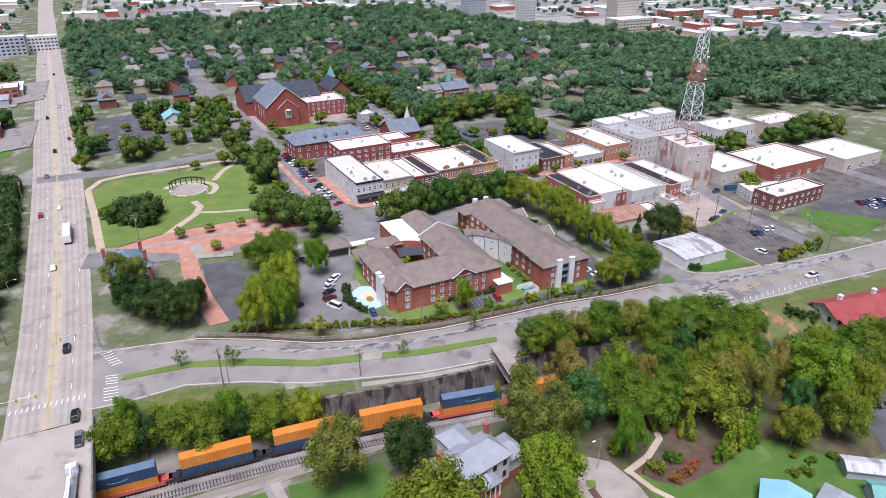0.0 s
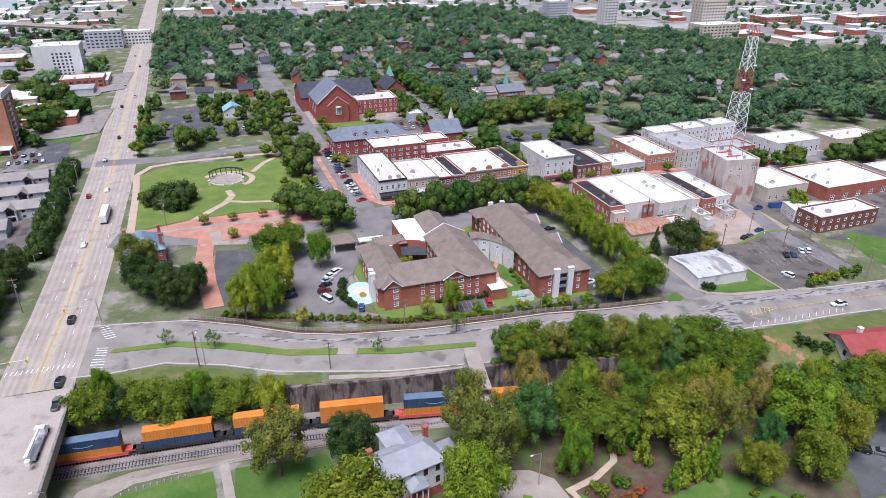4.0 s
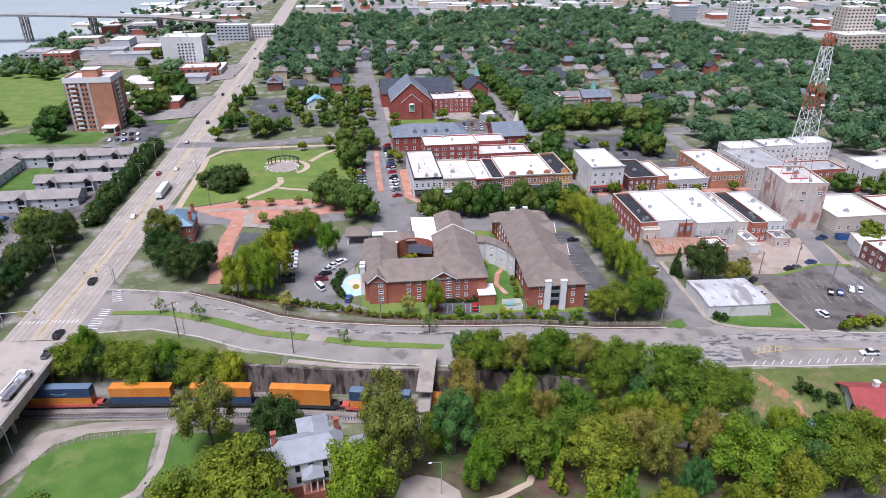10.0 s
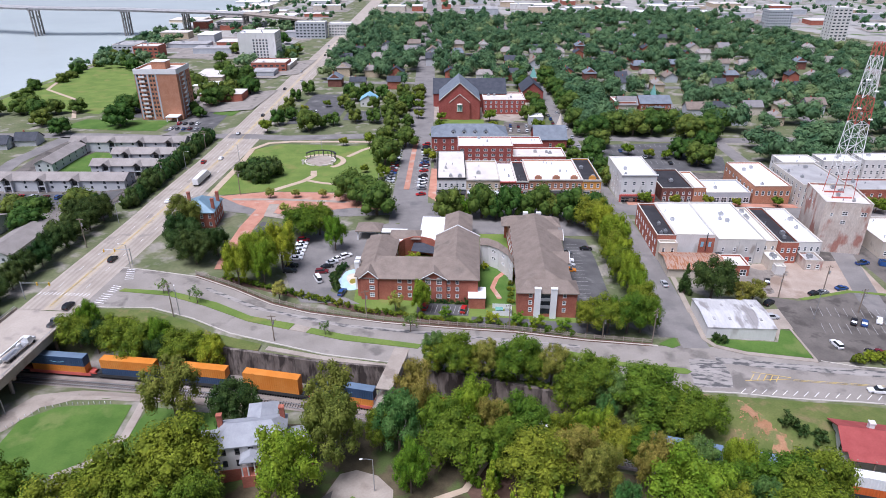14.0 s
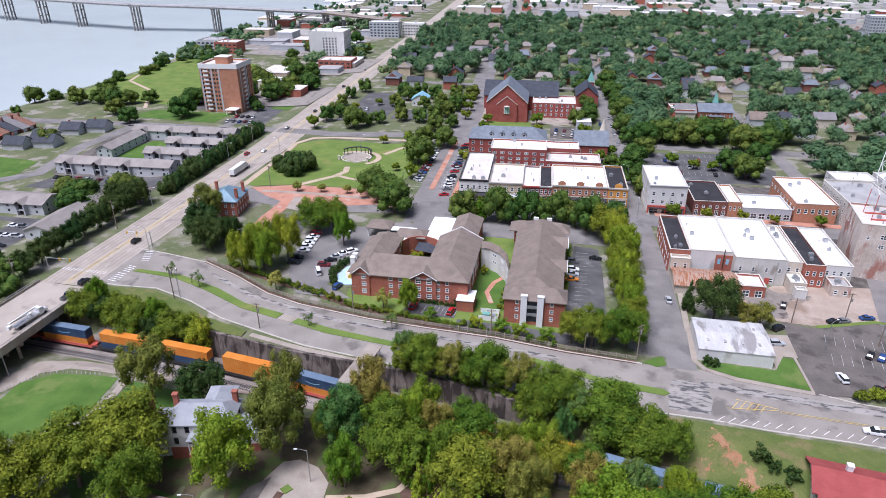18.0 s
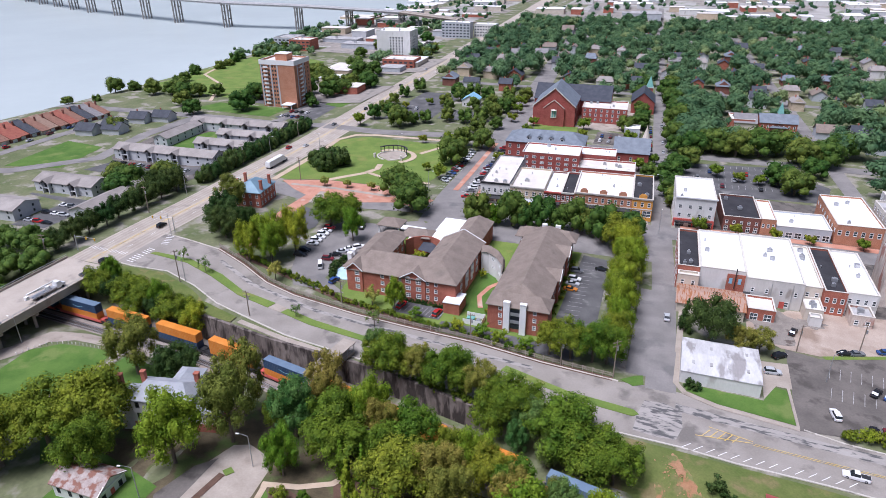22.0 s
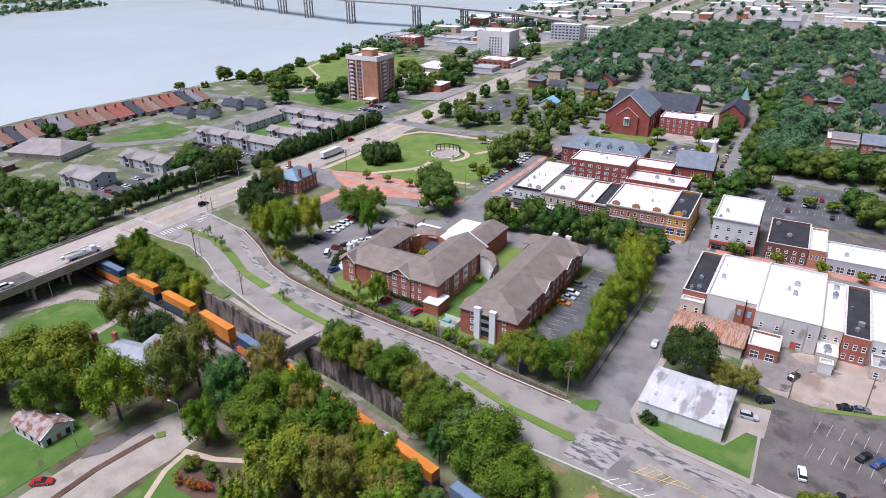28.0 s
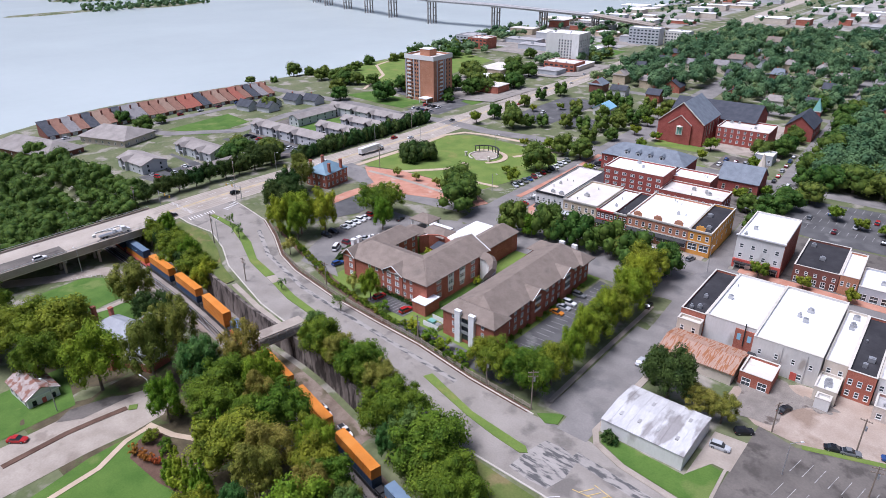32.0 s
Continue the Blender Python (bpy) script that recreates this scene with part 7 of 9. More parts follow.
for x, y, r in ((180, 112, 2.2), (178, 114, 1.8), (184, 110, 1.6), (182, 106.5, 1.4), (185, 105, 1.3), (180, 107.5, 1.2)):
    plant("h1", x, y, r)

# ---- tracks and the container train ----
def track(offset):
    tr = thing("railway_track", "steel rails on dark timber sleepers", "track", kind="structure")
    pts = [(x, rail_y(x) + offset) for x in range(-160, 301, 5)]
    for side in (-0.75, 0.75):
        g = Geo()
        for a, b in zip(pts, pts[1:]):
            g.bar((a[0], a[1] + side, -6.22), (b[0], b[1] + side, -6.22), 0.09)
        part("rail", g, METAL, tr)
    g = Geo()
    x = -150.0
    while x < 290:
        y = rail_y(x) + offset
        g.box(x - 0.12, y - 1.3, -6.56, x + 0.12, y + 1.3, -6.34)
        x += 0.75
    tagged(part("sleepers", g, DARKTRIM, tr), kind="stuff")


track(0.0)
track(-4.2)
BOX = {}
for nm, c1, c2 in (("orange", (0.6, 0.2, 0.025), (0.66, 0.26, 0.05)), ("navy", (0.03, 0.06, 0.12), (0.05, 0.085, 0.15)), ("white", (0.72, 0.72, 0.71), (0.78, 0.78, 0.77)), ("slate_blue", (0.14, 0.2, 0.28), (0.18, 0.25, 0.33)), ("red_orange", (0.55, 0.11, 0.02), (0.6, 0.15, 0.04))):
    BOX[nm] = stuff(nm + "_container_paint", c1, c2, 4, 0.5, 0.06, 0.3, stain=tuple(v * 0.75 for v in c1), stain_size=2.5, stain_at=0.64)
TOPS = {"orange": BOX["orange"], "navy": stuff("blue_grey_container_top", (0.12, 0.17, 0.24), (0.16, 0.22, 0.29), 3, 0.5, 0.08, 0.3), "white": BOX["white"], "slate_blue": BOX["slate_blue"], "red_orange": BOX["red_orange"]}


def ribbed(L, W, z0, z1, n):
    """A container body with upright corrugations."""
    one = []
    for i in range(n):
        x, p = -L / 2 + 0.2 + (L - 0.4) * i / n, (L - 0.4) / n
        one += [(x + p * 0.1, 0.0), (x + p * 0.25, 0.06), (x + p * 0.6, 0.06), (x + p * 0.75, 0.0)]
    low = [(x, -W / 2 - d) for x, d in one]
    high = [(x, W / 2 + d) for x, d in reversed(one)]
    return Geo().prism([(-L / 2, -W / 2 - 0.06)] + low + [(L / 2, -W / 2 - 0.06), (L / 2, W / 2 + 0.06)] + high + [(-L / 2, W / 2 + 0.06)], z0, z1)


SHARED = {}


def container_mesh(col, z0, z1):
    key = (col, z0)
    if key not in SHARED:
        SHARED[key] = ribbed(16.15, 2.55, z0, z1, 24).mesh("container", BOX[col])
    return SHARED[key]


def well_car(x, low, up):
    s = (rail_y(x + 8) - rail_y(x - 8)) / 16
    c = thing("container_car", "double-stack railway car with %s over %s containers" % (up.replace("_", " ") if up else "no", low.replace("_", " ")), "train car", pose(x, rail_y(x), -6.1, 0, 0, math.degrees(math.atan(s))), "container train")
    part("well_frame", Geo().box(-9.4, -1.45, 0.35, 9.4, -1.3, 1.3).box(-9.4, 1.3, 0.35, 9.4, 1.45, 1.3).box(-9.4, -1.3, 0.3, 9.4, 1.3, 0.45).box(-11, -0.9, 0.8, -8.6, 0.9, 1.3).box(8.6, -0.9, 0.8, 11, 0.9, 1.3), REDPAINT if up == "navy" else DARKTRIM, c)
    for bx in (-10, 10):
        bg = part("bogie", Geo().box(bx - 1.2, -1.1, 0.3, bx + 1.2, -0.9, 0.75).box(bx - 1.2, 0.9, 0.3, bx + 1.2, 1.1, 0.75).box(bx - 0.2, -1, 0.4, bx + 0.2, 1, 0.7), DARKTRIM, c)
        for wx in (-0.85, 0.85):
            for wy in (-0.8, 0.8):
                g = Geo().cyl(0, 0, -0.07, 0.07, 0.42, k=14)
                w = part("wheel", g, METAL, bg)
                w.matrix_basis = pose(bx + wx, wy, 0.42, 90, 0, 0)
    lowbox = part("container", container_mesh(low, 0.5, 3.35), None, c, low.replace("_", " ") + " lower container")
    if up:
        part("container", container_mesh(up, 3.42, 6.25), None, c, up.replace("_", " ") + " upper container")
        if up == "navy":
            part("container_top", Geo().box(-8.0, -1.22, 6.25, 8.0, 1.22, 6.3), TOPS["navy"], c)
    elif low == "navy":
        part("container_top", Geo().box(-8.0, -1.22, 3.35, 8.0, 1.22, 3.4), TOPS["navy"], c)
    for sy in (-1.34, 1.34):
        if up == "navy":
            g = Geo()
            for i in range(12):
                a0, a1 = -2.2 + i * 0.37, -2.2 + (i + 1) * 0.37
                z0, z1 = 4.5 + 0.1 * (a0 ** 2) * 0.9, 4.5 + 0.1 * (a1 ** 2) * 0.9
                g.poly([(a0, sy, z0 - 0.16), (a1, sy, z1 - 0.16), (a1, sy, z1 + 0.05), (a0, sy, z0 + 0.05)])
            part("painted_curve", g, TEALROOF, c)
        if up == "white":
            g = Geo()
            for i in range(9):
                g.box(-1.5 + i * 0.75, sy - 0.01, 4.8, -0.95 + i * 0.75, sy + 0.01, 5.3)
            part("painted_bars", g, DARKTRIM, c)


for i, (low, up) in enumerate([("navy", "navy"), ("orange", "navy"), ("navy", "orange"), ("navy", "orange"), ("orange", "orange"), ("orange", "navy"), ("navy", "orange"), ("orange", "orange"), ("navy", "orange"), ("orange", "slate_blue"), ("navy", "slate_blue"), ("red_orange", "white"), ("navy", "white"), ("orange", "orange")]):
    well_car(-40.5 + 21.2 * i, low, up)

# ---- covered footbridge over the cutting ----
fb = thing("footbridge", "covered concrete footbridge over the railway with metal railings", "bridge", pose(76.5, 111.5, 0, 0, 0, -8), kind="structure")
part("deck", Geo().box(-1.8, -2, 1.0, 1.8, 20, 1.4), PAVE, fb)
part("canopy", Geo().box(-2.1, 2, 4.2, 2.1, 20.3, 4.45), PAVE, fb)
for i in range(7):
    for x in (-1.7, 1.6):
        part("post", Geo().box(x, 2.5 + i * 2.85, 1.4, x + 0.12, 2.62 + i * 2.85, 4.2), METAL, fb)
for x in (-1.72, 1.68):
    g = Geo().box(x, -2, 2.4, x + 0.06, 20, 2.48).box(x, -2, 1.5, x + 0.06, 20, 1.56)
    for i in range(44):
        g.box(x, -2 + i * 0.5, 1.56, x + 0.04, -1.96 + i * 0.5, 2.4)
    part("railing", g, METAL, fb)
part("stair", Geo().prism([(-1.5, -2), (1.5, -2), (1.5, -9), (-1.5, -9)][::-1], -2.0, 0.2), PAVE, fb)
for y in (2, 17.5):
    part("pier", Geo().box(-1.4, y - 0.4, -7, 1.4, y + 0.4, 1.0), PAVE, fb)
drape("walk", ribbon([(40, 133.5), (58, 130.2), (75, 128.3), (80, 128.5)], 0.9), 0.3, PAVE, skirt=0.4, label="raised pale walk on top of the wall")

# ---- west of the highway ----
SIDING = stuff("pale_grey_siding", (0.5, 0.51, 0.52), (0.58, 0.585, 0.59), 4, 0.8, 0.07, 0.4)
GREYSHING = stuff("grey_brown_shingles", (0.255, 0.228, 0.208), (0.33, 0.298, 0.272), 4, 0.9, 0.15, 0.4, per_object=0.08)
WESTLOT = [[(-132, 236), (-127, 254), (-68, 258), (-66, 245), (-98, 236)], [(-103, 170), (-86, 172), (-85, 200), (-92, 203), (-128, 202), (-128, 200), (-102, 198)], [(-98, 362), (-66, 360), (-74, 432), (-92, 430)], [(-150, 396), (-126, 392), (-126, 420), (-152, 420)]]
for p in WESTLOT:
    drape("parking_lot", p, 0.1, DARK_ASPHALT, 10, label="dark asphalt parking lot by the flats")
for p in ([(-178, 227), (-146, 234), (-154, 271), (-184, 274)], [(-128, 273), (-118, 273), (-100, 277), (-98, 318), (-116, 318)], [(-128, 362), (-102, 362), (-102, 386), (-160, 386), (-166, 366)], [(-94, 410), (-66, 396), (-62, 440), (-84, 450)], [(-285, 420), (-160, 400), (-150, 440), (-170, 560), (-282, 600)], [(-108, 620), (-86, 618), (-94, 690), (-112, 690)], [(-190, 660), (-140, 650), (-140, 730), (-200, 740)]):
    drape("lawn", p, 0.12, LUSH if p[0][0] > -200 else GRASS, 12, label="mown green lawn")
drape("side_street", ribbon([(-214, 150), (-190, 214), (-168, 222), (-140, 254), (-150, 300), (-148, 346)], 4.5), 0.14, ASPHALT, label="pale asphalt estate street")
drape("side_street", ribbon([(-203, 166), (-200, 235), (-199, 330), (-170, 338)], 3.5), 0.15, ASPHALT, label="grey street before the terraced houses")
drape("side_street", ribbon([(-90, 352), (-88, 400), (-100, 520), (-118, 560), (-70, 590)], 3.6), 0.14, ASPHALT, label="grey street past the apartment tower")
drape("park_path", ribbon([(-170, 388), (-200, 440), (-240, 470), (-262, 540), (-262, 600)], 1.4), 0.2, TANPATH, label="riverside path")
FLATS = [(-131, 257, 63, 11, "x"), (-130, 319, 64, 9, "x"), (-127, 283, 9, 33, "y"), (-95, 299, 36, 9, "x"), (-95, 279, 38, 9, "x"), (-128, 172, 24, 14, "x"), (-129, 205, 34, 13, "x"), (-84, 184, 12, 42, "y"), (-141, 146, 32, 12, "x")]
for i, (x, y, w, d, ax) in enumerate(FLATS):
    f = block("apartment_row", "two-storey pale grey apartment row with a brown-grey roof", x, y, w, d, 5.0 if i < 7 else 3.6, ang=3, wall=SIDING, roof=GREYSHING, pitched=(ax, 2.3, 0.01, 0.01), sides={"S": [(max(2, int(w / 6)), 1.2, 1.3, [0.9, 3.3] if i < 7 else [1.0])], "E": [(max(2, int(d / 6)), 1.1, 1.3, [0.9, 3.3] if i < 7 else [1.0])]}, group="apartment rows", cat="apartments", over=0.6, plain=True)
    if w > 20 and i < 7:
        for k in range(int(w / 16)):
            u = 8 + k * 16
            part("porch_gable", Geo().roof(u - 2.6, -2.2, u + 2.6, d / 2, 5.05, 2.0, "y", 0, 0), GREYSHING, f)
            part("stair_hall", Geo().box(u - 2.2, -1.6, -1.5, u - 1.6, -0.01, 5.0).box(u + 1.6, -1.6, -1.5, u + 2.2, -0.01, 5.0).box(u - 1.6, -1.5, 2.3, u + 1.6, -0.01, 2.5), SIDING, f)
            # Flat near-black panel paints the shade of an open stair hall.
            part("stair_opening", Geo().box(u - 1.58, -0.06, 0, u + 1.58, -0.02, 4.6), DARKTRIM, f)
block("lodge", "large low building with a brown-grey hipped roof", -216, 138, 52, 22, 4.0, ang=14, wall=DARKBRICK, roof=GREYSHING, pitched=("x", 5.0, 10, 10), cat="building", sides={"S": [(9, 1.2, 1.4, [0.9])], "E": [(4, 1.2, 1.4, [0.9])]}, over=1.2)
block("lodge", "large beige building with a brown hipped roof", -192, 179, 34, 24, 4.0, ang=20, wall=BEIGEWALL, roof=GREYSHING, pitched=("x", 5.0, 9, 9), cat="building", sides={"S": [(7, 1.2, 1.4, [0.9])], "E": [(4, 1.2, 1.4, [0.9])]}, over=1.2)
TROOF = [stuff(n, a, b, 3, 0.85, 0.15, 0.4, stain=tuple(v * 0.8 for v in a), stain_size=3) for n, a, b in (("rust_brown_shingles", (0.21, 0.11, 0.078), (0.28, 0.15, 0.105)), ("charcoal_shingles", (0.05, 0.055, 0.065), (0.08, 0.085, 0.1)), ("brick_red_shingles", (0.27, 0.085, 0.06), (0.33, 0.12, 0.08)), ("grey_shingles", (0.2, 0.19, 0.19), (0.26, 0.245, 0.24)), ("tan_shingles", (0.25, 0.165, 0.12), (0.31, 0.21, 0.155)))]
for i, k in enumerate([1, 0, 3, 0, 1, 4, 0, 1, 3, 3, 0, 0, 4, 0, 2, 2, 1, 0, 4, 0, 2, 0, 1, 3, 0]):
    y = 168 + i * 6.5
    off = -4 * math.sin(i * 0.16 + 0.2) + (i % 3) * 0.8
    x1 = -211 + off
    x0 = x1 - 15
    t = thing("terraced_house", "narrow riverside house with a steep one-slope roof", "house", pose(x1, y, ground_z(x1, y + 3)), "riverside terrace")
    part("wall", Geo().prism([(0, 0.1), (0, 6.4), (-15, 6.4), (-15, 0.1)], -5, 2.6).poly([(0, 0.1, 2.6), (-15, 0.1, 2.6), (-15, 0.1, 8.3)]).poly([(0, 6.4, 2.6), (-15, 6.4, 8.3), (-15, 6.4, 2.6)]).poly([(-15, 0.1, 2.6), (-15, 6.4, 2.6), (-15, 6.4, 8.3), (-15, 0.1, 8.3)]), BEIGEWALL if i % 4 == 1 else DARKBRICK, t)
    part("roof", Geo().poly([(1, -0.02, 2.4), (1, 6.5, 2.4), (-15.5, 6.5, 8.7), (-15.5, -0.02, 8.7)]).poly([(1, -0.02, 2.1), (-15.5, -0.02, 8.4), (-15.5, 6.5, 8.4), (1, 6.5, 2.1)]).poly([(1, -0.02, 2.1), (1, 6.5, 2.1), (1, 6.5, 2.4), (1, -0.02, 2.4)]).poly([(1, -0.02, 2.1), (1, -0.02, 2.4), (-15.5, -0.02, 8.7), (-15.5, -0.02, 8.4)]), TROOF[k], t)
    part("garage_door", Geo().box(0.0, 1.2, 0, 0.06, 4.2, 2.1), TRIM, t)
    part("chimney", Geo().box(-11, 5.6, 5, -10, 6.4, 9.2), DARKBRICK, t)
srnd = random.Random(21)
HOUSEWALLS = [WHITEWALL, SIDING, BEIGEWALL, DARKBRICK, BRICK, GREYWALL, TANBRICK]


def cottage(x, y, ang, w, d, top, k, label):
    g0 = ground_z(x, y)
    t = thing("house", label, "house", pose(x, y, g0, 0, 0, ang), "neighbourhood houses")
    wallm = HOUSEWALLS[k % 7]
    ax = "x" if w > d else "y"
    g = Geo().prism([(0, 0), (w, 0), (w, d), (0, d)], -1.5, top)
    rise = min(w, d) * 0.36
    if ax == "x":
        g.poly([(0.02, d, top), (0.02, 0, top), (0.02, d / 2, top + rise)]).poly([(w - 0.02, 0, top), (w - 0.02, d, top), (w - 0.02, d / 2, top + rise)])
    else:
        g.poly([(0, 0.02, top), (w, 0.02, top), (w / 2, 0.02, top + rise)]).poly([(w, d - 0.02, top), (0, d - 0.02, top), (w / 2, d - 0.02, top + rise)])
    part("wall", g, wallm, t)
    part("roof", Geo().roof(-0.6, -0.6, w + 0.6, d + 0.6, top, rise + 0.15, ax, 0.01 if k % 3 else 2.5, 0.01 if k % 3 else 2.5), [GREYSHING, SHINGLE, DARKSLATE, SLATE, TROOF[3], TROOF[1], TROOF[2]][(k * 5) % 6], t)
    part("chimney", Geo().box(w * 0.3, d * 0.55, top, w * 0.3 + 0.7, d * 0.55 + 0.7, top + rise + 1.0), BRICK, t)
    return t


HLAB = ["white frame house with a grey shingle roof", "grey sided house with a brown roof", "beige stucco house with a dark roof", "brown brick house with a slate roof", "red brick house with a grey roof", "grey house with a dark shingle roof", "tan brick house with a gabled roof"]
HOUSES = []
for row_y, xs in ((395, range(262, 450, 24)), (425, range(168, 450, 22)), (490, range(-25, 460, 23)), (528, range(-25, 460, 23)), (582, range(-30, 460, 24)), (628, range(-30, 450, 24)), (668, range(-30, 450, 24)), (730, range(-40, 440, 27)), (790, range(-45, 440, 30)), (850, range(-40, 440, 34))):
    for x in xs:
        px, py = x + srnd.uniform(-4, 4), row_y + (x - 100) * 0.06 + srnd.uniform(-4, 4)
        if any(near_line(px + 5, py + 5, s, w - 1) for s, w in STREETS) or (60 < px < 165 and py < 505):
            continue
        k = srnd.randrange(7)
        w, d = srnd.uniform(8, 13), srnd.uniform(8, 13)
        HOUSES.append((px + w / 2, py + d / 2))
        cottage(px, py, 3.6 + srnd.choice((0, 0, 90)) * 0, w, d, srnd.choice((4.2, 5.8, 6.8)), k, HLAB[k])
for x, y in ((-190, 285), (-184, 300), (-180, 318), (-168, 326), (-176, 292)):
    cottage(x, y, 8, 12, 10, 3.4, 1 + int(x) % 2, HLAB[1])


# ---- the town beyond ----
def far_shed(x, y, w, d, h, ang, wallm, roofm, label, name="warehouse"):
    t = thing(name, label, "building", pose(x, y, ground_z(x, y), 0, 0, ang), "distant town")
    part("wall", Geo().prism([(0, 0), (w, 0), (w, d), (0, d)], -2, h), wallm, t)
    part("roof", Geo().prism([(-0.3, -0.3), (w + 0.3, -0.3), (w + 0.3, d + 0.3), (-0.3, d + 0.3)], h, h + 0.4), roofm, t)
    if w > 34:
        part("roof_unit", Geo().box(w * 0.3, d * 0.4, h + 0.4, w * 0.3 + 2.5, d * 0.4 + 2, h + 1.8), METAL, t)
    return t


frnd = random.Random(77)
LOTS = Geo()
FAR = []
WL = [(WHITEWALL, WHITEROOF, "white distant commercial building with a flat white roof"), (BEIGEWALL, WHITEROOF, "beige distant commercial building with a white roof"), (BRICK, CREAMROOF, "low red brick building with a cream roof"), (GREYWALL, GREYROOF, "grey metal warehouse with a grey roof"), (SIDING, WHITEROOF, "pale metal warehouse with a bright roof"), (TANBRICK, CREAMROOF, "tan brick building with a pale roof")]
for x0, y0, x1, y1, n in ((-45, 990, 420, 1060, 12), (-40, 1020, 500, 1500, 60), (-270, 640, -110, 860, 12), (-330, 860, -130, 1500, 30), (580, 600, 900, 880, 30), (430, 880, 1200, 1400, 46), (-120, 440, -68, 580, 6), (720, 300, 1200, 800, 30)):
    for i in range(n):
        for tries in range(20):
            x, y = frnd.uniform(x0, x1), frnd.uniform(y0, y1)
            w, d = frnd.uniform(12, 46), frnd.uniform(12, 34)
            if all(abs(x - a) > (w + c) / 2 + 3 or abs(y - b) > (d + e) / 2 + 4 for a, b, c, e in FAR) and not any(near_line(x, y, s, q + 14) for s, q in STREETS):
                FAR.append((x, y, w, d))
                e = len(FAR) % 5 * 3 + 5
                drape("", [(x - w / 2 - e, y - d / 2 - e * 1.6), (x + w / 2 + e, y - d / 2 - e * 1.6), (x + w / 2 + e, y + d / 2 + e), (x - w / 2 - e, y + d / 2 + e)], 0.1 + len(FAR) * 0.002, None, 40.0, geo=LOTS)
                wm, rm, lb = WL[frnd.randrange(6)]
                far_shed(x - w / 2, y - d / 2, w, d, frnd.choice((4, 5, 6, 7, 8)), 3.6, wm, rm, lb)
                break
for p in ([(-60, 985), (430, 1000), (480, 880), (600, 650), (770, 500), (1250, 380), (1250, 1550), (-60, 1550)], [(-330, 860), (-130, 860), (-140, 1550), (-330, 1550)], [(-240, 640), (-110, 630), (-110, 780), (-230, 800)]):
    drape("town_paving", p, 0.06, TOWNGROUND, 45.0, label="pale streets and yards of the distant town")
tagged(part("far_lots", LOTS, ROADTAN), "pale paved yards of the distant town", "yards", kind="stuff")
# larger distant buildings
def slab(name, label, x, y, w, d, floors, wallm, fh=3.2, nw=8, roofm=None):
    return block(name, label, x, y, w, d, floors * fh + 1, wall=wallm, roof=roofm or WHITEROOF, sides={"S": [(nw, w / nw * 0.6, 1.5, [1.4 + fh * i for i in range(floors)])], "W": [(max(2, int(d / 5)), 1.8, 1.5, [1.4 + fh * i for i in range(floors)])]}, clutter=3, base=ground_z(x, y), plain=True)


slab("hotel_block", "grey and white mid-rise with red roof trim", -118, 742, 34, 16, 5, GREYWALL)
slab("hotel_block", "white low wing of the mid-rise", -84, 760, 26, 16, 4, WHITEWALL)
slab("office_tower", "white concrete office tower with dark window bands", 484, 776, 20, 18, 10, WHITEWALL, 3.4, 4)
slab("office_tower", "dark glass office block with white fins", 455, 880, 30, 20, 6, GREYWALL, 3.4, 9)
slab("hospital_tower", "tall beige hospital tower on a broad podium", 545, 662, 34, 20, 12, BEIGEWALL, 3.3, 8)
slab("hospital_podium", "broad beige hospital podium", 528, 634, 52, 26, 5, BEIGEWALL, 3.3, 10)
slab("brick_complex", "red brick low complex with pale roofs", 690, 720, 60, 30, 3, BRICK, 3.4, 10)
slab("brick_complex", "red brick low complex with pale roofs", 800, 690, 66, 26, 3, BRICK, 3.4, 10)
slab("riverside_mill", "old red brick riverside building", -240, 608, 24, 20, 3, BRICK, 3.2, 5, CREAMROOF)
slab("riverside_mill", "grey riverside building with a gabled end", -268, 622, 24, 26, 3, GREYWALL, 3.2, 5, GREYROOF)
slab("office_block", "low brick office by the highway", -104, 548, 30, 22, 2, BRICK, 3.2, 6, CREAMROOF)
slab("apartment_block", "long low riverside apartments", -240, 820, 60, 14, 2, SIDING, 3.0, 9, GREYSHING)

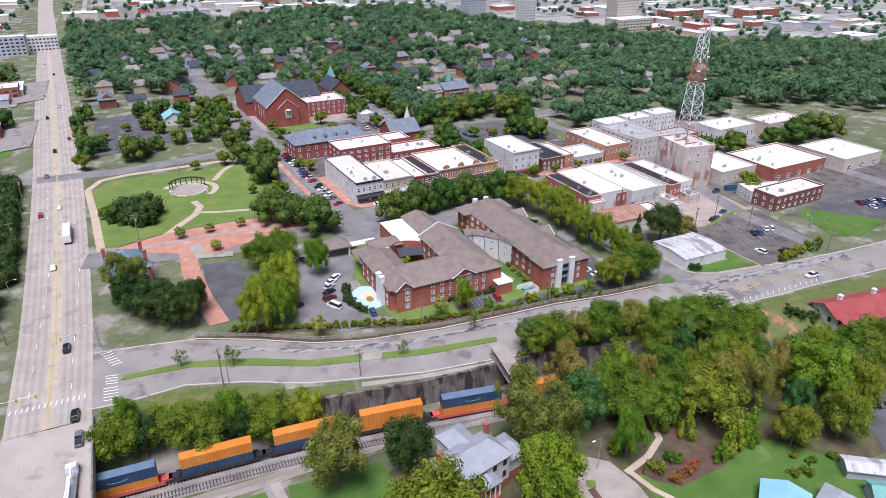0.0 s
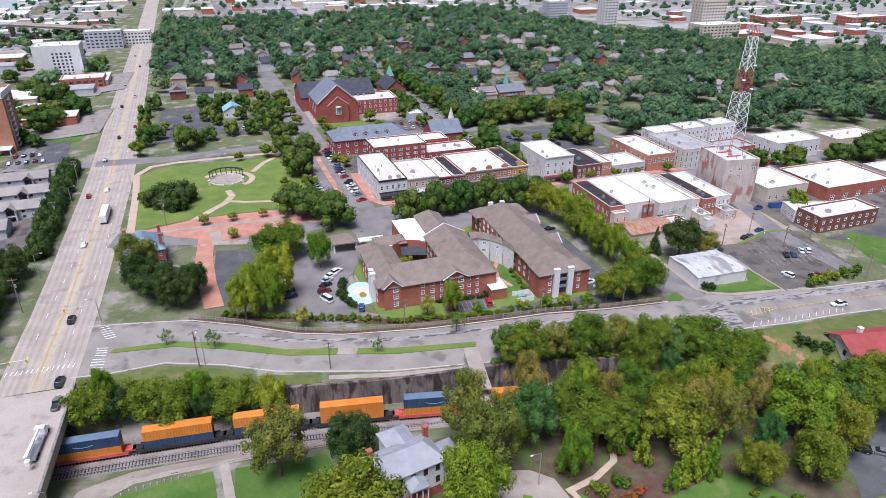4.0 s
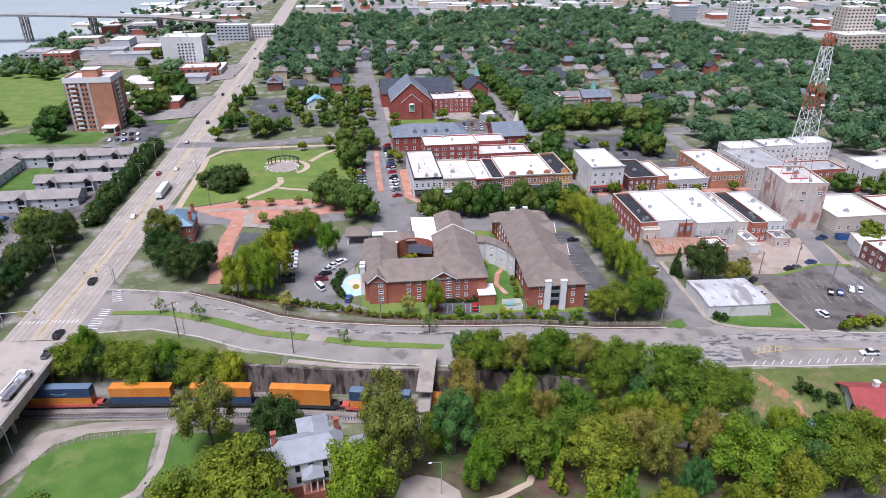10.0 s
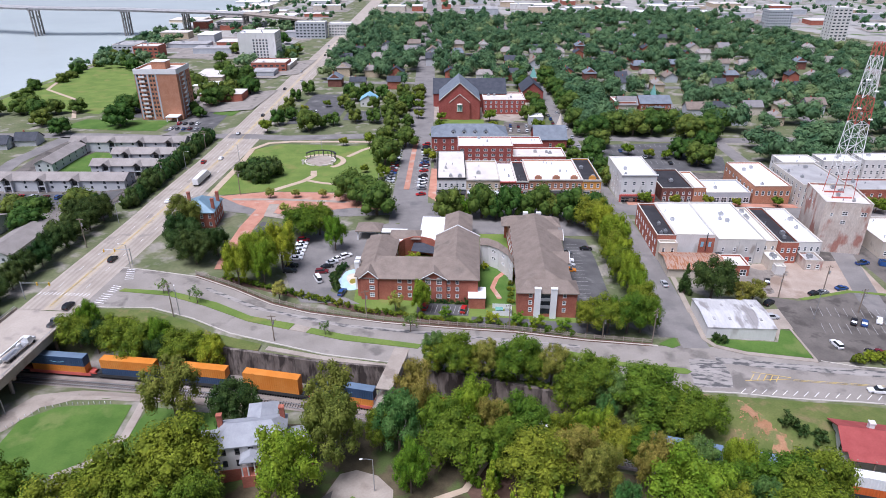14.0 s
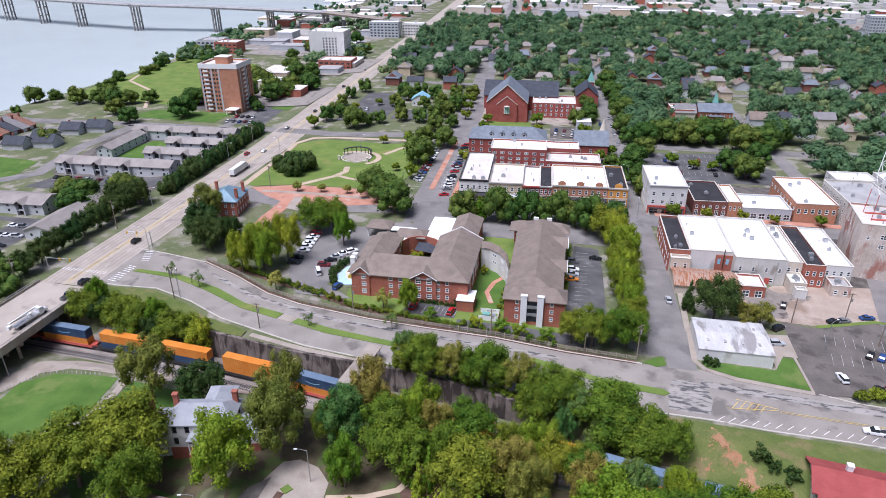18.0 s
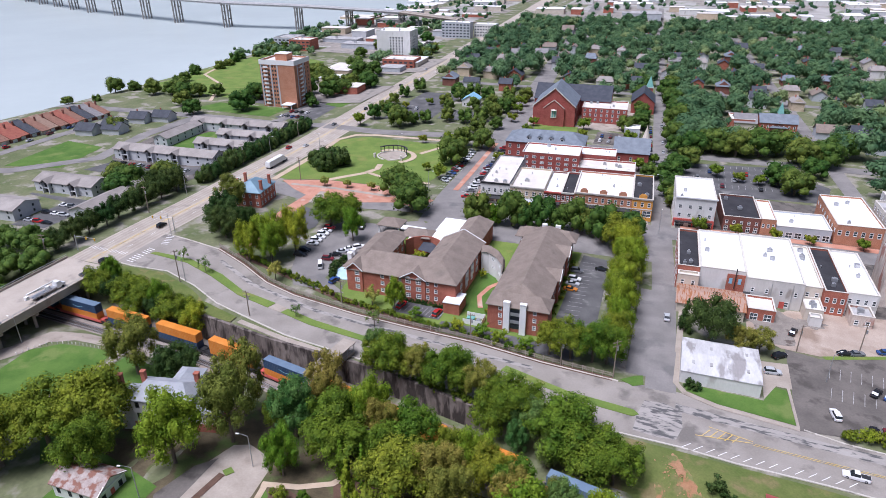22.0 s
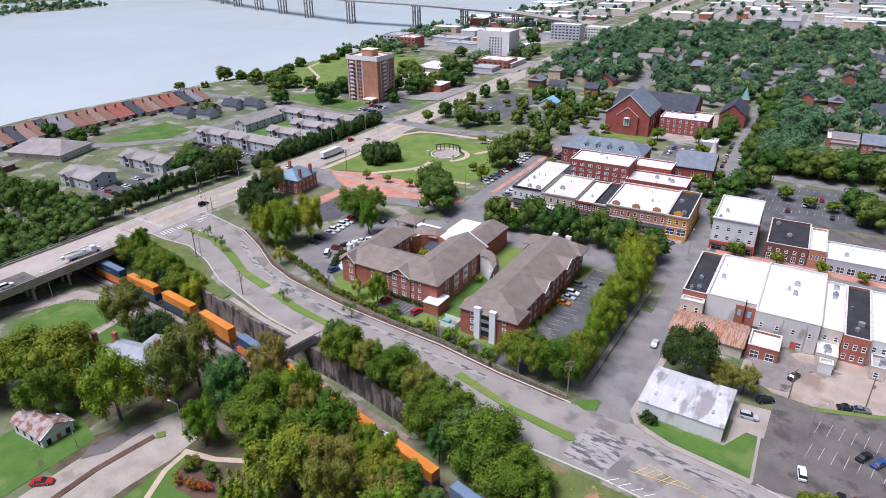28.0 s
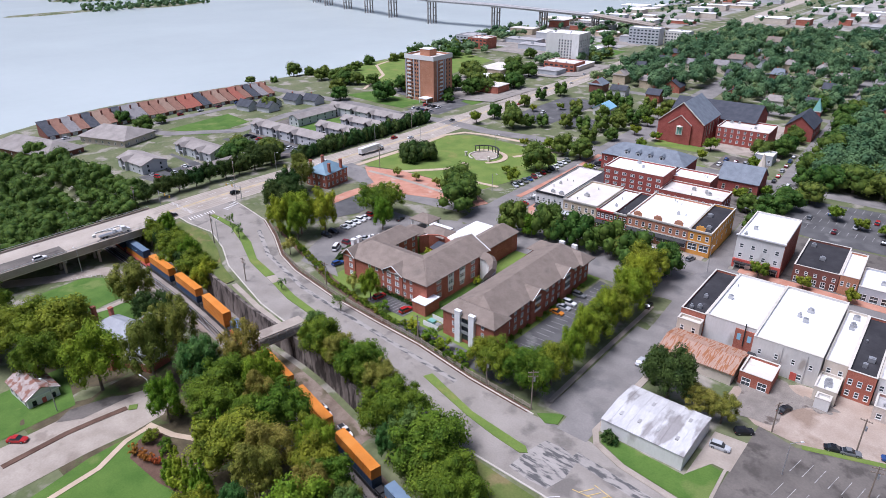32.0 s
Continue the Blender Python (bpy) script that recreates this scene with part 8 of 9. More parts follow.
# ---- the long river bridge ----
PIERMAT = stuff("weathered_pier_concrete", (0.22, 0.205, 0.19), (0.29, 0.27, 0.25), 6, 0.9, 0.12, 0.8, stain=(0.15, 0.14, 0.13), stain_size=6)
rb = thing("river_bridge", "long grey steel girder bridge over the river", "bridge", None, kind="structure")
LINE = [(-1150, 1030), (-800, 885), (-560, 815), (-455, 791), (-345, 800), (-200, 815), (-125, 824), (-95, 850)]
HGT = [25, 25, 25, 24.5, 22.5, 17, 9, 1]
for i, (a, b) in enumerate(zip(LINE, LINE[1:])):
    za, zb = HGT[i], HGT[i + 1]
    dx, dy = b[0] - a[0], b[1] - a[1]
    L = math.hypot(dx, dy)
    nx, ny = -dy / L, dx / L
    for o in (-6, 6):
        g = Geo()
        A, B = (a[0] + nx * o, a[1] + ny * o), (b[0] + nx * o, b[1] + ny * o)
        for lo, hi, hw in ((-1.7, 0.0, 4.6), (0.0, 0.7, 5.2)):
            p = [(A[0] - nx * hw, A[1] - ny * hw), (B[0] - nx * hw, B[1] - ny * hw), (B[0] + nx * hw, B[1] + ny * hw), (A[0] + nx * hw, A[1] + ny * hw)]
            n = len(g.v)
            z = [za, zb, zb, za]
            g.v.extend((q[0], q[1], z[k] + lo) for k, q in enumerate(p))
            g.v.extend((q[0], q[1], z[k] + hi) for k, q in enumerate(p))
            g.f.extend(tuple(n + k for k in q) for q in ((3, 2, 1, 0), (4, 5, 6, 7), (0, 1, 5, 4), (1, 2, 6, 5), (2, 3, 7, 6), (3, 0, 4, 7)))
        part("span", g, GREYROOF if i < 5 else PAVE, rb)
k = 0
for a, b, za, zb in zip(LINE, LINE[1:], HGT, HGT[1:]):
    n = max(1, round(math.dist(a, b) / 80))
    for j in range(n):
        x, y, z = a[0] + (b[0] - a[0]) * j / n, a[1] + (b[1] - a[1]) * j / n, za + (zb - za) * j / n
        for o in (-6, 6):
            g = Geo()
            for q in (-2.8, 2.8):
                g.box(x - 0.8, y + o + q - 0.7, -14, x + 0.8, y + o + q + 0.7, z - 2.8)
            g.box(x - 1.0, y + o - 4.2, z - 3.0, x + 1.0, y + o + 4.2, z - 1.7)
            for f in (0.33, 0.66):
                g.box(x - 0.8, y + o - 2.0, WATER + (z - WATER) * f - 0.5, x + 0.8, y + o + 2.0, WATER + (z - WATER) * f + 0.5)
            part("pier", g, PIERMAT, rb)
# islands and far shore
g = Geo()
for cx, cy, rx, ry in ((-1080, 500, 34, 110), (-1080, 700, 70, 110), (-1330, 900, 120, 400)):
    n = len(g.v)
    for i in range(24):
        w = i * math.pi / 12
        k = 1 + 0.25 * noise.noise(Vector((math.cos(w) * 1.5, math.sin(w) * 1.5, cx)))
        g.v.append((cx + rx * k * math.cos(w), cy + ry * k * math.sin(w), WATER - 0.5))
    g.v.append((cx, cy, WATER + 1.6))
    g.f.extend((n + i, n + (i + 1) % 24, n + 24) for i in range(24))
tagged(part("river_islands", g, ROUGH), "low green islands in the river", "island", kind="structure")


def clear_of_houses(px, py):
    return any(abs(px - a) < 8 and -21 < py - b < 5 for a, b in HOUSES)


def clear_far(px, py):
    return any(near_line(px, py, s, w - 2) for s, w in STREETS) or any(abs(px - a) < c / 2 + 3 and abs(py - b) < e / 2 + 3 for a, b, c, e in FAR)

# ---- vehicles ----
CARPAINT = {}
for nm, c in (("white", (0.75, 0.75, 0.74)), ("black", (0.015, 0.015, 0.017)), ("silver", (0.42, 0.43, 0.44)), ("grey", (0.16, 0.165, 0.17)), ("red", (0.36, 0.02, 0.02)), ("blue", (0.03, 0.07, 0.2)), ("orange", (0.55, 0.2, 0.03)), ("maroon", (0.14, 0.02, 0.025)), ("tan", (0.4, 0.34, 0.26))):
    CARPAINT[nm] = stuff(nm + "_car_paint", c, tuple(min(0.8, v * 1.15) for v in c), 2, 0.25, 0.03, 0.4, spec=0.5)
RUBBER = stuff("tyre_rubber", (0.02, 0.02, 0.02), (0.035, 0.035, 0.035), 0.5, 0.9, 0.2, 0.1)
CARGLASS = stuff("car_glass", (0.02, 0.025, 0.03), (0.03, 0.035, 0.04), 1, 0.06, 0.05, 0.3, spec=0.6)
WHEEL = Geo().cyl(0, 0, -0.11, 0.11, 0.34, k=14).mesh("wheel", RUBBER)
HUB = Geo().cyl(0, 0, -0.12, 0.12, 0.19, k=10).mesh("rim", METAL)
CARS = {}


def loft(sections):
    """A body through cross-sections (x, half width low, half width high, z low, z high)."""
    g = Geo()
    for x, w0, w1, z0, z1 in sections:
        g.v.extend([(x, -w0, z0), (x, w0, z0), (x, w0, (z0 + z1) / 2 + 0.08), (x, w1, z1), (x, -w1, z1), (x, -w0, (z0 + z1) / 2 + 0.08)])
    for i in range(len(sections) - 1):
        a, b = i * 6, (i + 1) * 6
        g.f.extend((a + k, a + (k + 1) % 6, b + (k + 1) % 6, b + k) for k in range(6))
    g.f.append(tuple(range(6))[::-1])
    g.f.append(tuple((len(sections) - 1) * 6 + k for k in range(6)))
    return g


def car(kind, colour, x, y, ang, z=None, group=""):
    far = y > 235 or x < -62
    key = (kind, colour, far)
    L = {"sedan": 4.7, "suv": 4.7, "pickup": 5.6, "van": 5.4}[kind]
    z = (ground_z(x, y) + 0.12) if z is None else z
    m = pose(x, y, z, 0, 0, ang)
    if key in CARS:
        o = copy_thing(CARS[key], m)
        return tagged(o, group=group) if group else o
    label = {"sedan": "%s four-door car on the asphalt", "suv": "%s sport utility car on the asphalt", "pickup": "%s pickup truck on the asphalt", "van": "%s passenger van on the asphalt"}[kind] % colour
    t = thing("car" if kind != "pickup" else "pickup_truck", label, "car", m, group)
    h, b = L / 2, {"sedan": 0.88, "suv": 1.0, "pickup": 1.0, "van": 1.1}[kind]
    body = [(-h, 0.72, 0.66, 0.38, b - 0.12), (-h + 0.25, 0.88, 0.8, 0.24, b), (-h * 0.5, 0.92, 0.84, 0.2, b + 0.02), (h * 0.4, 0.92, 0.84, 0.2, b), (h - 0.3, 0.88, 0.78, 0.24, b - 0.1), (h, 0.72, 0.62, 0.36, b - 0.24)]
    part("body", loft(body), CARPAINT[colour], t)
    x0, x1, top = {"sedan": (-h + 0.75, h - 1.35, 1.45), "suv": (-h + 0.2, h - 1.3, 1.72), "pickup": (-h + 2.1, h - 1.5, 1.8), "van": (-h + 0.1, h - 0.8, 2.25)}[kind]
    r0, r1 = {"sedan": (0.65, 0.85), "suv": (0.3, 0.75), "pickup": (0.25, 0.7), "van": (0.15, 0.7)}[kind]
    g = Geo()
    g.v = [(x0, -0.82, b - 0.02), (x1, -0.82, b - 0.02), (x1, 0.82, b - 0.02), (x0, 0.82, b - 0.02), (x0 + r0, -0.68, top - 0.05), (x1 - r1, -0.68, top - 0.05), (x1 - r1, 0.68, top - 0.05), (x0 + r0, 0.68, top - 0.05)]
    g.f = [(3, 2, 1, 0), (4, 5, 6, 7), (0, 1, 5, 4), (1, 2, 6, 5), (2, 3, 7, 6), (3, 0, 4, 7)]
    part("cabin_glass", g, CARGLASS, t)
    part("roof", Geo().prism([(x0 + r0 - 0.04, -0.69), (x1 - r1 + 0.04, -0.69), (x1 - r1 + 0.04, 0.69), (x0 + r0 - 0.04, 0.69)], top - 0.06, top, 0.94), CARPAINT[colour], t)
    if kind == "pickup":
        part("bed", Geo().box(-h + 0.1, -0.7, b + 0.0, -h + 2.0, 0.7, b + 0.03), DARKTRIM, t)
    if far:
        g = Geo().box(-h + 0.3, -0.7, 0.16, h - 0.3, 0.7, 0.3)
        for wx in (-h + 0.95, h - 0.95):
            g.box(wx - 0.32, -0.94, 0.02, wx + 0.32, -0.72, 0.64).box(wx - 0.32, 0.72, 0.02, wx + 0.32, 0.94, 0.64)
        part("undercarriage", g, DARKTRIM, t)
    for wx in (() if far else (-h + 0.95, h - 0.95)):
        for wy in (-0.84, 0.84):
            w = part("wheel", WHEEL, None, t)
            w.matrix_basis = pose(wx, wy, 0.34, 90, 0, 0)
            part("rim", HUB, None, w)
    for wy in (() if far else (-0.62, 0.62)):
        part("headlight", Geo().box(h - 0.12, wy - 0.16, b - 0.36, h - 0.01, wy + 0.16, b - 0.24), TRIM, t)
        part("tail_light", Geo().box(-h - 0.0, wy - 0.14, b - 0.3, -h + 0.1, wy + 0.14, b - 0.16), REDPAINT, t)
    CARS[key] = t
    return t


crnd = random.Random(4)
COL = ["white", "black", "silver", "grey", "white", "red", "blue", "silver", "black", "maroon"]
# the inn's west lot
for i, c in enumerate(["white", "white", "white", "white", "white", "red"]):
    car("suv" if i % 2 else "sedan", c, 33.4 - i * 0.25, 189 + i * 3.1, 10, group="cars in the inn's lot")
for x, y, a, c, k in ((33.5, 183, 10, "black", "suv"), (34, 179, 10, "black", "suv"), (47, 187.5, 30, "silver", "sedan"), (48.6, 190.5, 30, "white", "sedan"), (51, 193, 40, "white", "suv"), (46, 184, 25, "black", "sedan"), (45, 180, 12, "maroon", "suv"), (55, 166.5, 80, "blue", "suv"), (45, 174.5, 120, "white", "van"), (44, 210, 100, "black", "sedan")):
    car(k, c, x, y, a)
for x, y, a, c in ((83, 160, 82, "red"), (95.4, 159.5, 82, "red")):
    car("suv", c, x, y, a)
for x, y, c, k in ((131.8, 204, "grey", "suv"), (132, 197.5, "white", "suv"), (132, 194, "silver", "sedan"), (132, 190, "orange", "sedan"), (134, 163.5, "white", "suv"), (140, 208, "black", "sedan"), (136, 159.8, "white", "sedan")):
    car(k, c, x, y, 2)
car("sedan", "black", 152, 213, 96), car("sedan", "silver", 163.6, 183, 93), car("suv", "silver", 192.5, 164, 8), car("suv", "black", 195, 173, 40), car("sedan", "black", 200, 188, 70)
# lots to the east
for x, y, c, k, a in ((217.5, 163.5, "black", "sedan", 60), (220.5, 163, "blue", "sedan", 60), (226, 165, "white", "sedan", 60), (228.6, 164.5, "white", "suv", 60), (206, 150, "white", "suv", 100), (214, 146, "black", "suv", 95), (217, 146.5, "maroon", "sedan", 95), (241, 206, "blue", "pickup", 20), (224, 185.6, "blue", "sedan", 15), (213, 181, "black", "sedan", 20), (216, 182, "grey", "sedan", 20)):
    car(k, c, x, y, a)
for i in range(6):
    car("sedan" if i % 2 else "suv", ["maroon", "blue", "grey", "white", "black", "silver"][i], 289.5 + i * 2.6, 168 - i * 0.4, 65, group="cars in the dark lot")
    car("suv" if i % 2 else "sedan", COL[(i * 3) % 10], 291 + i * 2.6, 162.5, 65, group="cars in the dark lot")
car("pickup", "white", 207, 128.5, 175)
# main street, angled bays
for i in range(17):
    if i not in (5, 11):
        car(["sedan", "suv", "pickup"][i % 3], COL[(i * 7 + 3) % 10], 71.6 - i * 0.27, 267 + i * 4.6, 205 + crnd.uniform(-3, 3), group="angled cars on the main street")
    if 1 < i < 15:
        car(["suv", "sedan"][i % 2], COL[(i * 3 + 1) % 10], 55.8 - i * 0.2, 268 + i * 4.3, -28 + crnd.uniform(-3, 3), group="angled cars on the main street")
car("sedan", "red", 72, 259, 200)
for i in range(12):
    car(["sedan", "suv"][i % 2], COL[(i * 3) % 10], 88 + i * 5.5 + crnd.uniform(-0.5, 0.5), 251.5 + i * 0.32, 78 if i % 4 else 3, group="cars before the shops")
for i in range(10):
    car(["suv", "sedan"][i % 2], COL[(i * 7) % 10], 148.4 - i * 0.72, 330 + i * 9.5, 93, group="cars parked on the side street")
    if i % 2:
        car("sedan", COL[(i * 5 + 2) % 10], 154.6 - i * 0.72, 338 + i * 9.5, 93, group="cars parked on the side street")
for i in range(8):
    car(["suv", "sedan"][i % 2], COL[(i * 3 + 4) % 10], 116 + (i % 4) * 5, 376 + (i // 4) * 10, 90, group="cars behind the church")
for i in range(9):
    car(["sedan", "suv"][i % 2], COL[(i * 7 + 1) % 10], -125 + i * 6, 250, 92, group="cars by the flats")
    car(["sedan", "suv"][i % 2], COL[(i * 3 + 2) % 10], -99 + (i % 3) * 5, 176 + (i // 3) * 9, 10, group="cars by the flats")
    car(["sedan", "suv"][i % 2], COL[(i * 3) % 10], -94 + (i % 5) * 4, 366 + (i // 5) * 12, 92, group="cars by the apartment tower")
    car(["sedan", "suv"][i % 2], COL[(i * 7) % 10], -206 + crnd.uniform(-0.5, 0.5), 176 + i * 15, 92, group="cars before the terrace")
for i in range(10):
    car(["sedan", "suv"][i % 2], COL[(i * 3) % 10], 165 + i * 5.8, 320 + (i % 3) * 10.5 + i * 0.5, 92, group="cars in the tree lot")
car("suv", "white", -12, 405, 95), car("suv", "white", 26, 396, 5), car("sedan", "grey", -4, 385, 60)
# traffic on the highway
for x, y, c, k, a in ((-36.5, 238, "white", "sedan", 93), (-44.5, 296, "red", "suv", 93), (-38, 303, "white", "sedan", 93), (-45.5, 350, "grey", "sedan", 94), (-44, 392, "black", "suv", 94), (-38, 415, "red", "sedan", 94), (-30, 180, "black", "suv", 90), (-27, 148, "black", "suv", 88), (-52, 470, "black", "suv", 94), (-47, 500, "white", "sedan", 94), (-58, 540, "silver", "sedan", 94), (-56, 620, "black", "sedan", 94), (-66, 680, "white", "suv", 94)):
    car(k, c, x, y, a, ground_z(x, y) + 0.14, "highway traffic")
car("suv", "white", -26.3, 97, 90, 3.48), car("pickup", "grey", -26, 139, 90, 3.48)
car("sedan", "red", 66.5, 57.5, 40), car("suv", "black", 155, 72, 140), car("sedan", "grey", 158.6, 70, 140)
car("pickup", "white", 107, 116.2, -14, -6.5), car("pickup", "white", 117, 114.4, -12, -6.5)


def trailer_truck(x, y, ang, z, colour, cabcol):
    t = thing("box_truck", "%s articulated box lorry with a %s cab" % (colour, cabcol), "truck", pose(x, y, z, 0, 0, ang))
    part("trailer", ribbed(13.5, 2.5, 1.1, 3.9, 14), BOX["white"], t)
    part("chassis", Geo().box(-6.5, -0.5, 0.8, 8.6, 0.5, 1.1), DARKTRIM, t)
    part("cab", loft([(7.0, 1.15, 1.1, 0.7, 3.2), (8.3, 1.15, 1.05, 0.6, 3.1), (8.9, 1.15, 1.05, 0.6, 1.9), (10.4, 1.05, 0.95, 0.6, 1.7)]), CARPAINT[cabcol], t)
    part("windscreen", Geo().poly([(8.36, -0.9, 3.0), (8.92, -0.95, 2.0), (8.92, 0.95, 2.0), (8.36, 0.9, 3.0)]), CARGLASS, t)
    for wx in (-5.8, -4.6, 6.6, 7.8, 9.8):
        for wy in (-1.05, 1.05):
            w = part("wheel", WHEEL, None, t)
            w.matrix_basis = pose(wx, wy, 0.5, 90, 0, 0) @ Matrix.Scale(1.45, 4)
    return t


trailer_truck(-33, 265, 92, ground_z(-33, 265) + 0.12, "white", "white")
bt = thing("boom_truck", "white crane lorry with a folded boom standing on the bridge", "truck", pose(-27, 124, 3.48, 0, 0, 88))
part("chassis", Geo().box(-5.5, -1.1, 0.9, 3.2, 1.1, 1.3), METAL, bt)
part("cab", loft([(3.0, 1.15, 1.1, 0.6, 2.8), (4.6, 1.15, 1.05, 0.6, 2.7), (5.2, 1.1, 1.0, 0.6, 1.7), (6.2, 1.0, 0.9, 0.6, 1.5)]), CARPAINT["white"], bt)
part("windscreen", Geo().poly([(4.65, -0.9, 2.6), (5.22, -0.95, 1.75), (5.22, 0.95, 1.75), (4.65, 0.9, 2.6)]), CARGLASS, bt)
part("turret", Geo().cyl(0.5, 0, 1.3, 2.4, 0.9, 0.7, 12), TRIM, bt)
part("lower_boom", Geo().bar((0.5, 0.3, 2.3), (-6.6, 0.35, 2.9), 0.3), TRIM, bt)
part("upper_boom", Geo().bar((-6.6, -0.2, 3.1), (2.6, -0.3, 3.3), 0.24), TRIM, bt)
part("bucket", Geo().box(-7.8, -0.9, 1.6, -6.7, 0.1, 2.7), TRIM, bt)
for wx in (-4.2, -3.0, 5.0):
    for wy in (-1.0, 1.0):
        w = part("wheel", WHEEL, None, bt)
        w.matrix_basis = pose(wx, wy, 0.5, 90, 0, 0) @ Matrix.Scale(1.45, 4)

# ---- waste skips ----
def skip(x, y, ang, colour, mat):
    t = thing("waste_skip", "open %s steel waste skip on the ground" % colour, "skip", pose(x, y, ground_z(x, y) + 0.12, 0, 0, ang))
    g = Geo()
    for a, b in (((-3.0, -1.15), (3.0, -1.15)), ((3.0, -1.15), (3.0, 1.15)), ((3.0, 1.15), (-3.0, 1.15)), ((-3.0, 1.15), (-3.0, -1.15))):
        x0, x1, y0, y1 = min(a[0], b[0]) - 0.06, max(a[0], b[0]) + 0.06, min(a[1], b[1]) - 0.06, max(a[1], b[1]) + 0.06
        g.box(x0, y0, 0.1, x1, y1, 1.9)
    part("skip_body", g.box(-3, -1.1, 0.1, 3, 1.1, 0.3), mat, t)
    for u in (-2.2, -0.8, 0.8, 2.2):
        part("side_rib", Geo().box(u - 0.08, -1.32, 0.1, u + 0.08, -1.2, 1.85).box(u - 0.08, 1.2, 0.1, u + 0.08, 1.32, 1.85), mat, t)
    part("rubbish", Geo().prism([(-2.8, -1.0), (2.7, -1.0), (2.8, 1.0), (-2.6, 1.0)], 0.3, 1.5, 0.8), DARKTRIM, t)
    return t


skip(287, 262, 30, "red", REDPAINT), skip(290.5, 257.5, 28, "red", REDPAINT), skip(250, 205.5, -15, "blue", BLUEPAINT)

# ---- poles, lamps and signals ----
def utility_pole(x, y, h=11.0, ang=0.0, arms=1):
    t = thing("utility_pole", "weathered timber utility pole with crossarm and insulators", "pole", pose(x, y, ground_z(x, y), 0, 0, ang), "utility poles")
    part("pole", Geo().cyl(0, 0, -1, h, 0.2, 0.13, 8), WOOD, t)
    for k in range(arms):
        z = h - 0.6 - k * 1.2
        g = Geo().box(-1.3, -0.08, z - 0.08, 1.3, 0.08, z + 0.08)
        for u in (-1.15, -0.5, 0.5, 1.15):
            g.cyl(u, 0, z + 0.08, z + 0.32, 0.07, 0.05, 6)
        part("crossarm", g, WOOD, t)
    part("transformer", Geo().cyl(0.38, 0, h - 3.2, h - 2.1, 0.26, k=10), METAL, t)
    return t


def street_lamp(x, y, h=9.0, ang=0.0, reach=2.2, z=None):
    t = thing("street_lamp", "grey steel street lamp with a curved arm", "street lamp", pose(x, y, ground_z(x, y) if z is None else z, 0, 0, ang), "street lamps")
    part("pole", Geo().cyl(0, 0, -0.6, h, 0.13, 0.08, 8), METAL, t)
    part("arm", Geo().bar((0, 0, h - 0.1), (reach * 0.6, 0, h + 0.35), 0.06).bar((reach * 0.6, 0, h + 0.35), (reach, 0, h + 0.4), 0.05), METAL, t)
    part("lamp_head", Geo().prism([(reach - 0.1, -0.16), (reach + 0.6, -0.12), (reach + 0.6, 0.12), (reach - 0.1, 0.16)], h + 0.3, h + 0.48), TRIM, t)
    return t


POLES = [(7, 146.5, 12, 40), (41, 137.5, 9, 0), (65.5, 152.5, 10, 20), (151.5, 146.5, 12, 45), (217, 183.5, 10, 0), (222, 170, 9, 20), (200, 178, 9, 70), (-50, 144, 11, 10), (-45.5, 190, 12, 0), (-8.5, 249.5, 12, 0), (-50, 262, 11, 0), (-53, 320, 11, 0), (232, 141, 10, 0), (240, 175, 10, 20), (246, 160, 10, 10), (275, 147, 10, 0), (109.5, 150, 9, 10), (137, 147, 9, 0), (-60, 120, 11, 0), (300, 140, 10, 0)]
for i, (x, y, h, a) in enumerate(POLES):
    utility_pole(x, y, h, a, 1 + i % 2)
for x, y, a in ((8.5, 147.5, 120), (76, 302, 180), (52.5, 262, 0), (12.5, 318, 0), (79, 84.5, 190), (62, 68, 200), (206, 165, 40), (228, 166, 200), (-21, 175, 180), (-46, 214, 0), (-49, 285, 0), (-27, 300, 180), (-30, 372, 180), (157, 250, 90), (155, 300, 180), (235, 152, 90), (-22.2, 108, 180)):
    street_lamp(x, y, 9.0, a)


def signal(x, y, ang, reach):
    t = thing("traffic_signal", "steel mast arm with yellow traffic signals", "traffic light", pose(x, y, ground_z(x, y), 0, 0, ang), "traffic signals")
    part("pole", Geo().cyl(0, 0, -0.5, 6.4, 0.17, 0.13, 8), METAL, t)
    arm = part("mast_arm", Geo().bar((0, 0, 5.9), (reach, 0, 6.3), 0.1, 6), METAL, t)
    for k in (0.55, 0.95):
        part("signal_head", Geo().box(reach * k - 0.18, -0.2, 5.3, reach * k + 0.18, 0.2, 6.4), stuff("signal_yellow_%d" % int(k * 100 + x), (0.6, 0.36, 0.02), (0.65, 0.4, 0.04), 1, 0.5, 0.05, 0.2), arm)
    return t


signal(-43.8, 152, 0, 10), signal(-21.8, 178, 190, 9)

